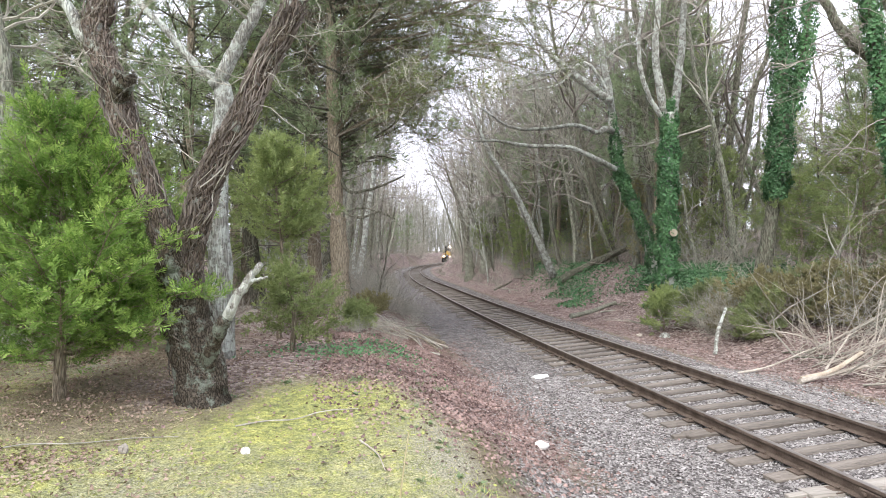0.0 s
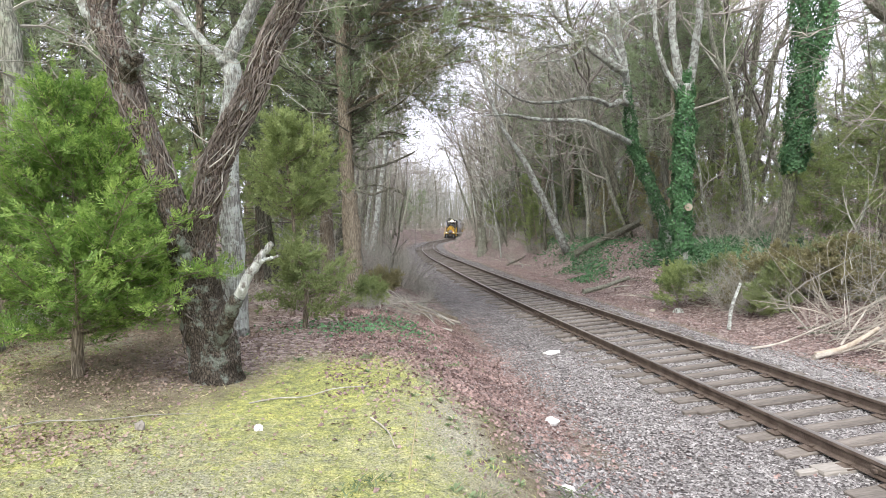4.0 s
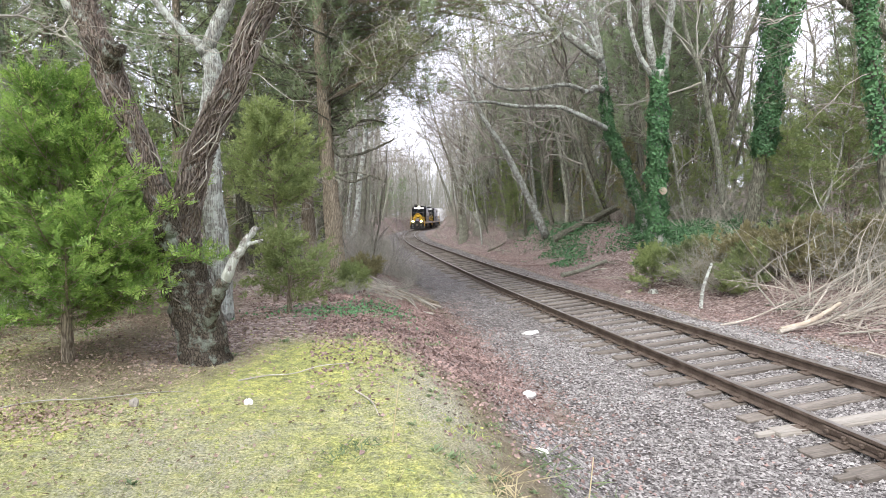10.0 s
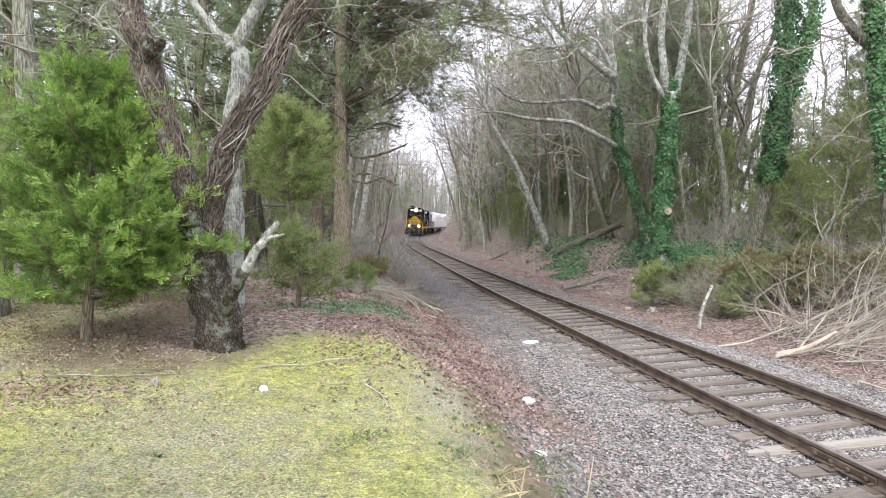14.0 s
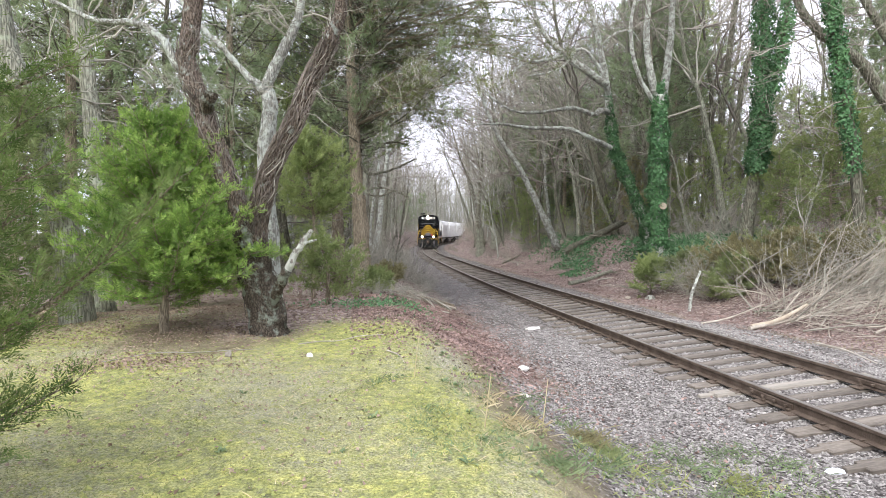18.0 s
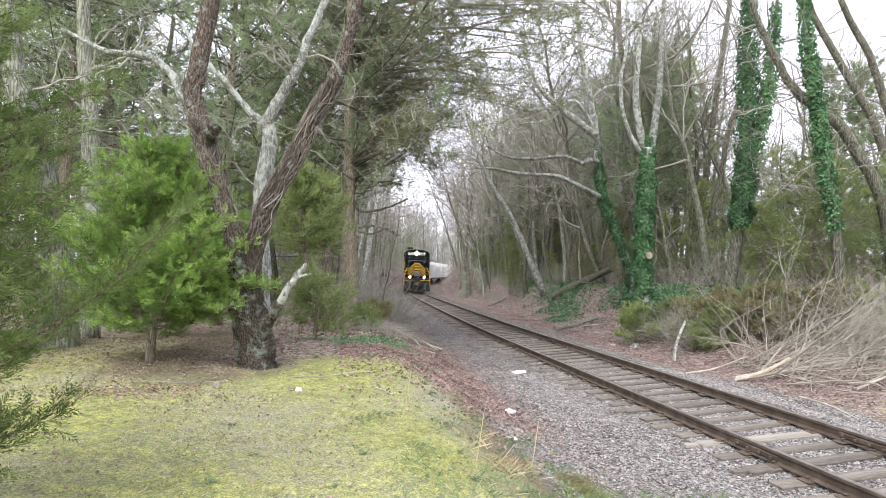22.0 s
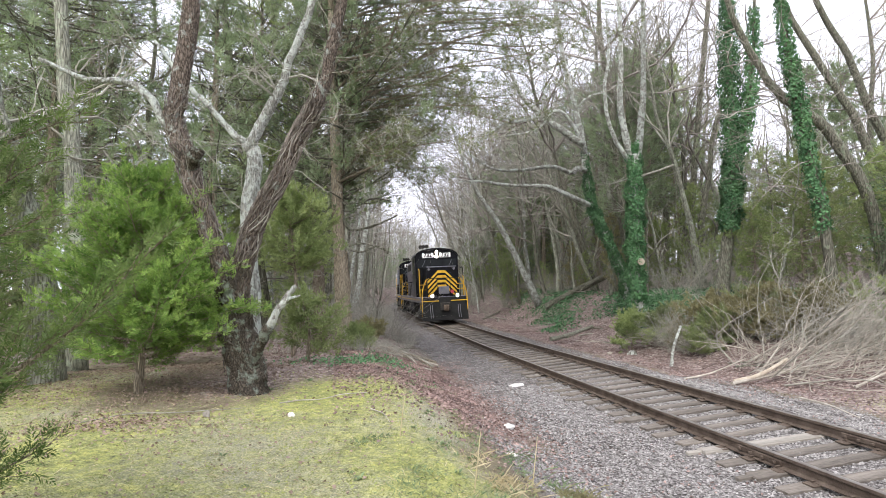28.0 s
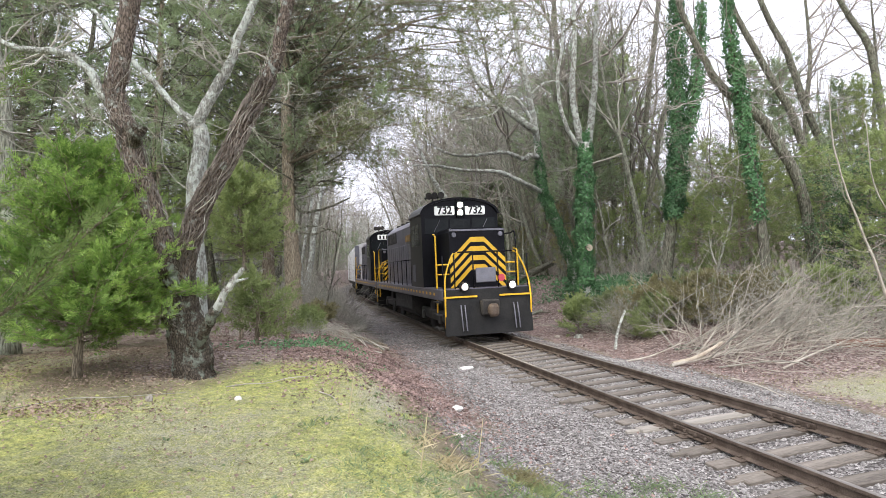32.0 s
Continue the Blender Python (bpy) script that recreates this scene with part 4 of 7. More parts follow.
# ---- trees and shrubs ----
def branch_out(sh, rng, start, way, length, radius, level, droop=0.0, seg=5, wild=0.35, kids=4):
    """A bare branch that forks into thinner ones; returns nothing, fills the shape."""
    n = 5 if level > 1 else 4
    pts, p, d = [np.array(start, float)], np.array(start, float), np.array(way, float) / np.linalg.norm(way)
    for _ in range(n):
        d = d + rng.normal(0, wild * 0.5, 3)
        d[2] -= droop
        d /= np.linalg.norm(d)
        p = p + d * length / n
        pts.append(p)
    rad = np.linspace(radius, radius * (0.45 if level > 0 else 0.2), n + 1)
    sh.tube(pts, rad, max(3, seg), cap=False)
    if level <= 0:
        return
    for k in range(kids):
        t = rng.uniform(0.3, 1.0)
        i = min(int(t * n), n - 1)
        q = pts[i] + (pts[i + 1] - pts[i]) * (t * n - i)
        dd = pts[i + 1] - pts[i]
        dd = dd / np.linalg.norm(dd) + rng.normal(0, 0.75, 3)
        dd[2] += 0.15
        branch_out(sh, rng, q, dd, length * rng.uniform(0.45, 0.75), radius * 0.5, level - 1, droop, seg - 1, wild, kids)


def bare_tree_meshes(seed, height, radius, lean=0.06, first=0.35, boughs=11, level=3):
    rng = np.random.default_rng(seed)
    trunk, crown = Shape(), Shape()
    n = 9
    drift = np.cumsum(rng.normal(0, lean * height / n, (n, 2)), axis=0)
    pts = np.column_stack([drift - drift[0], np.linspace(-0.3, height * 0.92, n)])
    rad = radius * np.concatenate([[1.35], np.linspace(1.0, 0.16, n - 1)])
    pts = bend(pts, 18)
    rad = np.interp(np.linspace(0, 1, 18), np.linspace(0, 1, n), rad)
    trunk.tube(pts, rad, 9, rng, 0.06)
    for k in range(boughs):
        t = rng.uniform(first, 1.0)
        i = min(int(t * 17), 16)
        a = rng.uniform(0, 2 * np.pi)
        up = rng.uniform(0.35, 1.3)
        branch_out(crown, rng, pts[i], (math.cos(a), math.sin(a), up), height * rng.uniform(0.16, 0.34), rad[i] * 0.5, level, -0.02, 5, 0.4, 3 if level > 2 else 4)
    return trunk.mesh("trunk", True), crown.mesh("crown")


def tree(name, meshes, mats, m, label, category="tree", group="", names=("trunk", "crown")):
    t = empty(name, m, label, category, group)
    for me, mt, nm in zip(meshes, mats, names):
        if not me.materials:
            me.materials.append(mt)
        ob = new(nm, me)
        ob.parent = t
    return t


def spray_cloud(centres, ways, rng, length, width, per=5):
    """Feathery evergreen sprays: a few tapered blades fanned round each centre."""
    sh = Shape()
    c = np.repeat(np.asarray(centres), per, axis=0)
    d = np.repeat(np.asarray(ways), per, axis=0) + rng.normal(0, 0.55, (len(c), 3))
    d /= np.linalg.norm(d, axis=1)[:, None] + 1e-9
    s = np.cross(d, rng.normal(0, 1, d.shape))
    s /= np.linalg.norm(s, axis=1)[:, None] + 1e-9
    ln = length * rng.uniform(0.6, 1.3, (len(c), 1))
    w = width * rng.uniform(0.6, 1.3, (len(c), 1))
    v = np.stack([c, c + d * ln * 0.55 + s * w, c + d * ln, c + d * ln * 0.5 - s * w], 1)
    return sh.add_many(v, [(0, 1, 2, 3)])


def cedar_meshes(seed, height, spread, sprays, length=0.11, width=0.016, base=0.12, radius=0.07, per=6, ragged=0.3, plume=0.3, whorl=18, dens=13, tight=0.09):
    """A red cedar: trunk with whorls of rising boughs carrying feathery sprays."""
    rng = np.random.default_rng(seed)
    trunk, boughs = Shape(), Shape()
    pts = bend([(0, 0, -0.15), (rng.normal(0, 0.03), rng.normal(0, 0.03), height * 0.5), (rng.normal(0, 0.08), rng.normal(0, 0.08), height)], 12)
    trunk.tube(pts, np.linspace(radius, 0.01, 12), 9, rng, 0.08)
    cs, ws = [], []
    count = int(whorl * height + 12)
    each = max(8, sprays // count)
    for k in range(count):
        t = base + (1 - base) * (k + rng.uniform()) / count
        a = rng.uniform(0, 2 * np.pi)
        reach = spread * (1.06 - t) ** 0.75 * rng.uniform(1 - ragged * 1.6, 1 + ragged) * min(1, 0.55 + 2.2 * (t - base))
        o = np.array([np.interp(t * height, pts[:, 2], pts[:, 0]), np.interp(t * height, pts[:, 2], pts[:, 1]), t * height])
        tip = o + np.array([math.cos(a) * reach, math.sin(a) * reach, reach * rng.uniform(0.05, 0.6)])
        mid = (o + tip) / 2 + np.array([0, 0, -0.08 * reach])
        b = bend([o, mid, tip], 7)
        boughs.tube(b, np.linspace(0.012 + 0.006 * reach, 0.003, 7), 4, cap=False)
        for _ in range(int(3 + 2 * reach)):
            i = int(rng.integers(2, 7))
            e = b[i] + np.array([*rng.normal(0, 0.22 * reach, 2), rng.normal(0.05, 0.1) * reach]) + (tip - o) * 0.12
            boughs.tube([b[i], (b[i] + e) / 2 + rng.normal(0, 0.02 * reach, 3), e], [0.004 + 0.002 * reach, 0.004, 0.002], 3, cap=False)
        tufts = max(3, each // dens)
        u = rng.uniform(0.25, 1.0, tufts) ** 0.75
        q = np.stack([np.interp(u, np.linspace(0, 1, 7), b[:, j]) for j in range(3)], 1)
        q += rng.normal(0, 1, (tufts, 3)) * (0.05 + 0.10 * reach) * (1.1 - 0.6 * u)[:, None] * [1, 1, 0.6]
        axis = (tip - o) / (np.linalg.norm(tip - o) + 1e-9) * 0.9 + rng.normal(0, 0.45, (tufts, 3)) + [0, 0, 0.45]
        axis /= np.linalg.norm(axis, axis=1)[:, None]
        along = rng.uniform(0, 1, (tufts, dens, 1))
        c = q[:, None] + axis[:, None] * along * plume + rng.normal(0, plume * tight, (tufts, dens, 3)) * (1.2 - along)
        cs.append(c.reshape(-1, 3))
        ws.append((axis[:, None] + rng.normal(0, 0.25, (tufts, dens, 3))).reshape(-1, 3))
    cs, ws = np.concatenate(cs), np.concatenate(ws)
    leaf = spray_cloud(cs, ws, rng, length, width, per)
    return trunk.mesh("trunk", True), boughs.mesh("crown"), leaf.mesh("foliage")


CEDAR_PARTS = ("trunk", "crown", "foliage", "young_growth")


def skeleton_tree(name, label, runs, mats, twigs=0, seed=1, twig_len=1.0, category="tree", roughness=0.07, names=None, twig_mat=None, dead=0, twig_r=0.3):
    """A tree that stands in one place, from the lines of its trunk and main limbs: each run is (points, start radius, end radius)."""
    rng = np.random.default_rng(seed)
    base = np.array(runs[0][0][0])
    t = empty(name, Matrix.Translation(base), label, category)
    twig = Shape()
    for k, (pts, r0, r1) in enumerate(runs):
        p = bend(np.array(pts) - base, max(12, 4 * len(pts)))
        p[1:-1] += rng.normal(0, 0.006 + 0.03 * r0, p[1:-1].shape)
        r = np.linspace(r0, r1, len(p))
        if k == 0:
            r[:5] *= [1.15, 1.1, 1.06, 1.03, 1.01]
        nm = (names[k] if names else ("trunk" if k == 0 else "limb"))
        part(nm, Shape().tube(p, r, 14 if r0 > 0.08 else 8, rng, roughness), mats[min(k, len(mats) - 1)], t, smooth=True)
        for _ in range(twigs if k and r0 > 0.095 or len(runs) == 1 else 0):
            i = int(rng.integers(len(p) // 3, len(p)))
            a = rng.normal(0, 1, 3)
            a[2] = abs(a[2]) * 0.7
            branch_out(twig, rng, p[i], a, twig_len * rng.uniform(0.5, 1.3), max(0.005, min(0.03, r[i] * twig_r)), 2, 0.02, 4, 0.55, 4)
        for _ in range(dead if k == 0 else dead // 4):
            i = int(rng.integers(2, len(p) - 2))
            a = rng.normal(0, 1, 3) * [1, 1, 0.4]
            branch_out(twig, rng, p[i], a, rng.uniform(0.5, 1.5) if k == 0 else rng.uniform(0.12, 0.45), 0.012, 2 if k == 0 else 1, 0.03, 4, 0.6, 4)
    if twig.n:
        tagged(part("crown", twig, twig_mat or M_TWIG, t, "bare thin twigs"), kind="stuff")
    return t


def ivy_on(t, pts, radius, count, seed, size=0.075, name="ivy"):
    """Ivy leaves that clothe a trunk."""
    rng = np.random.default_rng(seed)
    base = np.array(t.matrix_basis.translation)
    p = bend(np.array(pts) - base, 40)
    i = rng.uniform(0, 39, count)
    q = np.stack([np.interp(i, np.arange(40), p[:, k]) for k in range(3)], 1)
    a = rng.uniform(0, 2 * np.pi, count)
    r = radius * rng.uniform(0.75, 1.25, count) * (1 + 0.35 * np.sin(i * 0.9 + seed) * np.cos(2 * a)) * np.interp(i, [0, 4, 30, 39], [0.9, 1, 1, 0.55])
    c = q + np.stack([np.cos(a) * r, np.sin(a) * r, rng.normal(0, 0.06, count)], 1)
    out = np.stack([np.cos(a), np.sin(a), rng.normal(0.1, 0.4, count)], 1)
    part(name, leaf_cloud(c, out, rng, size), M_IVY, t, "dense dark green ivy")


def leaf_cloud(c, normal, rng, size):
    """Many small broad leaves, each a bent pair of triangles facing roughly along normal."""
    n = normal + rng.normal(0, 0.35, normal.shape)
    n /= np.linalg.norm(n, axis=1)[:, None] + 1e-9
    d = np.cross(n, rng.normal(0, 1, n.shape))
    d /= np.linalg.norm(d, axis=1)[:, None] + 1e-9
    s = np.cross(n, d)
    z = size * rng.uniform(0.6, 1.35, (len(c), 1))
    v = np.stack([c - d * z * 0.5, c + s * z * 0.48 + n * z * 0.12, c + d * z * 0.6 - n * z * 0.1, c - s * z * 0.48 + n * z * 0.12], 1)
    return Shape().add_many(v, [(0, 1, 2), (0, 2, 3)])


def loose_bark(t, seed, runs):
    """Shaggy strips of bark that stand off a trunk; each run is (points, start radius, end radius, how many)."""
    rng = np.random.default_rng(seed)
    base = np.array(t.matrix_basis.translation)
    sh = Shape()
    for pts, r0, r1, count in runs:
        p = bend(np.array(pts) - base, 60)
        i = rng.uniform(0, 50, count)

        def at(k):
            return np.stack([np.interp(k, np.arange(60), p[:, j]) for j in range(3)], 1)

        a = rng.uniform(0, 2 * np.pi, count)
        span = rng.uniform(1.0, 4.2, count)
        w = rng.uniform(0.004, 0.014, count)
        rows = []
        for f, lift in ((0, rng.uniform(-0.004, 0.022, count)), (0.5, rng.uniform(0.004, 0.016, count)), (1, rng.uniform(-0.004, 0.035, count))):
            k = i + span * f
            c, way = at(k), at(k + 1) - at(k - 1)
            way /= np.linalg.norm(way, axis=1)[:, None]
            e1 = np.cross(way, [0, 1, 0.01])
            e1 /= np.linalg.norm(e1, axis=1)[:, None]
            e2 = np.cross(way, e1)
            turn = a + 0.45 * (f - 0.5) * rng.normal(0, 1, count)
            out = e1 * np.cos(turn)[:, None] + e2 * np.sin(turn)[:, None]
            side = np.cross(out, way)
            q = c + out * (r0 + (r1 - r0) * k / 60 + lift)[:, None]
            ww = (w * (0.5 if f != 0.5 else 1.0))[:, None]
            rows += [q - side * ww - out * 0.006, q + out * 0.006, q + side * ww - out * 0.006]
        sh.add_many(np.stack(rows, 1), [(0, 1, 4, 3), (1, 2, 5, 4), (3, 4, 7, 6), (4, 5, 8, 7)])
    tagged(part("loose_bark", sh, M_SHAG, t, "shaggy brown peeling bark strips"), kind="stuff")


# the twin-stemmed tree on the mound
oak = skeleton_tree("old_tree", "old twin-stemmed tree with shaggy bark and a broken stub", [
    ([(-1.84, 5.98, 0.42), (-1.85, 5.98, 0.8), (-1.90, 5.98, 1.2), (-2.01, 5.96, 1.75), (-2.06, 5.93, 2.15), (-2.08, 5.9, 2.45)], 0.31, 0.23),
    ([(-2.03, 5.93, 1.75), (-1.95, 5.83, 2.45), (-1.81, 5.78, 2.95), (-1.66, 5.78, 3.38), (-1.32, 5.78, 4.01), (-1.07, 5.77, 4.6), (-0.78, 5.77, 5.15), (-0.61, 5.77, 5.65), (-0.4, 5.77, 6.84), (-0.2, 5.8, 8.4)], 0.165, 0.075),
    ([(-1.98, 5.95, 1.9), (-2.18, 5.8, 2.58), (-2.37, 5.72, 3.25), (-2.62, 5.67, 3.99), (-2.76, 5.67, 4.44), (-2.89, 5.67, 4.85), (-2.84, 5.67, 5.22), (-2.70, 5.67, 6.15), (-2.55, 5.7, 7.6), (-2.5, 5.7, 9.4)], 0.15, 0.125),
    ([(-1.40, 5.52, 1.76), (-1.28, 5.48, 2.0), (-1.14, 5.48, 2.22), (-1.02, 5.48, 2.36)], 0.064, 0.03),
    ([(-2.78, 5.67, 4.6), (-3.03, 5.67, 4.81), (-3.23, 5.67, 5.17), (-3.54, 5.67, 5.41), (-4.0, 5.67, 5.47), (-4.3, 5.67, 5.52), (-4.91, 5.67, 5.8)], 0.075, 0.03),
    ([(-2.66, 5.7, 4.1), (-2.52, 5.52, 4.22), (-2.44, 5.44, 4.36)], 0.094, 0.11),
    ([(-1.74, 5.92, 1.05), (-1.66, 5.74, 1.35), (-1.52, 5.58, 1.58), (-1.39, 5.51, 1.79)], 0.094, 0.07),
    ([(-1.2, 5.48, 2.12), (-1.07, 5.46, 2.2), (-0.95, 5.46, 2.22)], 0.03, 0.012),
], [M_BARK_BASE, M_BARK, M_BARK, M_STUB, M_BARK_LICHEN, M_BARK_BASE, M_BARK_BASE, M_STUB], roughness=0.08, twigs=17, seed=3, twig_len=1.2, names=["trunk", "stem", "stem", "broken_stub", "limb", "burl", "limb", "splinter"], twig_r=0.05)
loose_bark(oak, 31, [
    ([(-1.86, 5.98, 0.95), (-1.90, 5.98, 1.2), (-2.01, 5.96, 1.75), (-2.06, 5.93, 2.15)], 0.31, 0.25, 90),
    ([(-2.03, 5.93, 1.75), (-1.95, 5.83, 2.45), (-1.81, 5.78, 2.95), (-1.66, 5.78, 3.38), (-1.32, 5.78, 4.01), (-1.07, 5.77, 4.6), (-0.78, 5.77, 5.15), (-0.61, 5.77, 5.65)], 0.165, 0.11, 760),
    ([(-1.98, 5.95, 1.9), (-2.18, 5.8, 2.58), (-2.37, 5.72, 3.25), (-2.62, 5.67, 3.99), (-2.76, 5.67, 4.44), (-2.89, 5.67, 4.85), (-2.84, 5.67, 5.22), (-2.70, 5.67, 6.15)], 0.15, 0.14, 300),
])
def stem_vines(t, pts, radius, count, seed):
    """Thin bare vines that wind up a stem and hang loose from it."""
    rng = np.random.default_rng(seed)
    p = bend(np.array(pts) - np.array(t.matrix_basis.translation), 50)
    sh = Shape()
    for _ in range(count):
        i0, span = rng.uniform(0, 30), rng.uniform(8, 20)
        a, turn, off = rng.uniform(0, 6.3), rng.normal(0, 0.16), rng.uniform(0.95, 1.2)
        run = []
        for m in np.arange(i0, min(i0 + span, 49), 1.6):
            c = np.array([np.interp(m, np.arange(50), p[:, j]) for j in range(3)])
            r = radius * (off + 0.22 * rng.normal()) * (1 - 0.3 * m / 50)
            run.append(c + [math.cos(a + turn * (m - i0)) * r, math.sin(a + turn * (m - i0)) * r, 0])
        if len(run) > 3:
            sh.tube(bend(run, len(run) * 2), np.linspace(rng.uniform(0.004, 0.009), 0.002, len(run) * 2), 4, cap=False)
    for _ in range(count):
        m = rng.uniform(6, 46)
        c = np.array([np.interp(m, np.arange(50), p[:, j]) for j in range(3)])
        branch_out(sh, rng, c, rng.normal(0, 1, 3) + [0.5, -0.4, 0.1], rng.uniform(0.4, 1.5), 0.0045, 1, 0.06, 4, 0.7, 3)
    tagged(part("vines", sh, M_TWIG, t, "thin bare vines winding up the stem"), kind="stuff")


stem_vines(oak, [(-1.9, 5.9, 1.5), (-1.88, 5.83, 2.5), (-1.80, 5.78, 2.95), (-1.66, 5.78, 3.38), (-1.32, 5.78, 4.01), (-1.07, 5.77, 4.6), (-0.78, 5.77, 5.15), (-0.61, 5.77, 5.65), (-0.4, 5.77, 6.84)], 0.155, 15, 33)
stem_vines(oak, [(-1.98, 5.95, 1.9), (-2.18, 5.8, 2.58), (-2.37, 5.72, 3.25), (-2.62, 5.67, 3.99), (-2.76, 5.67, 4.44), (-2.84, 5.67, 5.22)], 0.15, 8, 34)
grey_tree = skeleton_tree("lichen_tree", "pale lichen-covered tree with a kinked trunk", [
    ([(-2.58, 8.58, 0.55), (-2.65, 8.58, 2.44), (-2.69, 8.57, 3.78), (-2.59, 8.57, 4.49), (-2.58, 8.57, 4.95), (-2.74, 8.57, 5.22)], 0.19, 0.13),
    ([(-2.74, 8.57, 5.2), (-3.09, 8.57, 5.47), (-3.54, 8.57, 6.01), (-3.99, 8.57, 6.46), (-4.6, 8.56, 7.3)], 0.075, 0.03),
    ([(-2.66, 8.57, 5.15), (-2.38, 8.57, 5.75), (-2.11, 8.57, 6.28), (-1.85, 8.57, 7.0), (-1.41, 8.56, 8.26), (-1.2, 8.5, 10)], 0.12, 0.05),
], [M_BARK_LICHEN], twigs=8, seed=5)
def fronds(centres, axes, rng, size, width, blades=10):
    """Flat feathery cedar fans: short scaly shoots set on both sides of an axis, all in one plane."""
    c = np.asarray(centres)[:, None]
    a = np.asarray(axes, float)
    a = a / (np.linalg.norm(a, axis=1)[:, None] + 1e-9)
    up = rng.normal(0, 0.55, a.shape) + [0, 0, 0.9]
    s = np.cross(a, up)
    s /= np.linalg.norm(s, axis=1)[:, None] + 1e-9
    f = ((np.arange(blades + 1) + 0.4) / (blades + 1))[None, :, None]
    sign = np.where(np.arange(blades + 1) % 2, 1.0, -1.0)[None, :, None]
    sign = np.where(np.arange(blades + 1)[None, :, None] == blades, 0.0, sign)
    big = size * rng.uniform(0.65, 1.3, (len(a), 1, 1))
    root = c + a[:, None] * f * big
    d = a[:, None] * 0.8 + s[:, None] * sign * 0.7 + rng.normal(0, 0.16, (len(a), blades + 1, 3))
    d /= np.linalg.norm(d, axis=2)[..., None]
    ln = big * 0.5 * (1.05 - 0.65 * f) * rng.uniform(0.7, 1.25, (len(a), blades + 1, 1))
    side = np.cross(np.cross(a, s)[:, None], d)
    w = width * rng.uniform(0.7, 1.3, (len(a), blades + 1, 1))
    v = np.stack([root, root + d * ln * 0.5 + side * w, root + d * ln, root + d * ln * 0.5 - side * w], 2)
    return Shape().add_many(v.reshape(-1, 4, 3), [(0, 1, 2, 3)])


def young_cedar_meshes(seed, height, spread, boughs, radius, low, size, width, extra=()):
    """A young red cedar: layered boughs that sag and lift at the tip, with side twigs that carry flat fans."""
    rng = np.random.default_rng(seed)
    trunk, wood = Shape(), Shape()
    core = bend([(0, 0, -0.15), (0.03, 0.02, height * 0.5), (-0.05, 0.04, height)], 14)
    trunk.tube(core, np.linspace(radius, 0.008, 14), 10, rng, 0.1)
    inner_c, inner_a, tip_c, tip_a = [], [], [], []
    lines_of = []
    for k in range(boughs):
        t = low + (1 - low) * ((k + rng.uniform()) / boughs) ** 0.9
        ang = k * 2.4 + rng.normal(0, 0.35)
        reach = spread * min(1.0, 0.8 + 1.3 * (t - low)) * (1.03 - t) ** 0.7 * rng.uniform(0.4, 1.3)
        o = np.array([np.interp(t * height, core[:, 2], core[:, 0]), np.interp(t * height, core[:, 2], core[:, 1]), t * height])
        out = np.array([math.cos(ang), math.sin(ang), 0])
        lift = rng.uniform(0.05, 0.42) + 0.5 * t
        lines_of.append(np.array([o, o + out * reach * 0.5 + [0, 0, reach * (lift * 0.35 - 0.04)], o + out * reach + [0, 0, reach * lift]]))
    for run in list(extra) + lines_of:
        b = bend(run, 9)
        reach = float(np.linalg.norm(b[-1] - b[0]))
        wood.tube(b, np.linspace(0.008 + 0.007 * reach, 0.003, 9), 5, cap=False)
        along = (b[-1] - b[0]) / (reach + 1e-9)
        flat = np.cross(along, [0, 0, 1])
        flat /= np.linalg.norm(flat) + 1e-9
        twigs = int(6 + 11 * reach)
        for q in range(twigs):
            u = 0.16 + 0.84 * (q + rng.uniform()) / twigs
            p = np.array([np.interp(u * 8, np.arange(9), b[:, m]) for m in range(3)])
            w = along * rng.uniform(0.5, 1.0) + flat * rng.uniform(0.35, 1.0) * (1 if q % 2 else -1) + [0, 0, rng.uniform(-0.12, 0.55)]
            w /= np.linalg.norm(w)
            ln = (0.12 + 0.34 * reach * (1.12 - u)) * rng.uniform(0.6, 1.25)
            e = p + w * ln
            wood.tube([p, (p + e) / 2 + rng.normal(0, 0.02, 3), e], [0.004, 0.003, 0.0015], 3, cap=False)
            n = max(2, int(ln / (size * 0.32)))
            for m in range(n):
                g = (m + 0.7) / n
                c = p + (e - p) * g + rng.normal(0, 0.018, 3)
                ax = w + rng.normal(0, 0.5, 3) + [0, 0, 0.22]
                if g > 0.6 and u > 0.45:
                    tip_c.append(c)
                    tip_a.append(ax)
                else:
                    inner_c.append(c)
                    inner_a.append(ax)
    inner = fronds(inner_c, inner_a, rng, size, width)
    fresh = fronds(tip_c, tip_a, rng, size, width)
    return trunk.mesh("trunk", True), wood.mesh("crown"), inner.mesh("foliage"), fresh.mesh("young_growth")


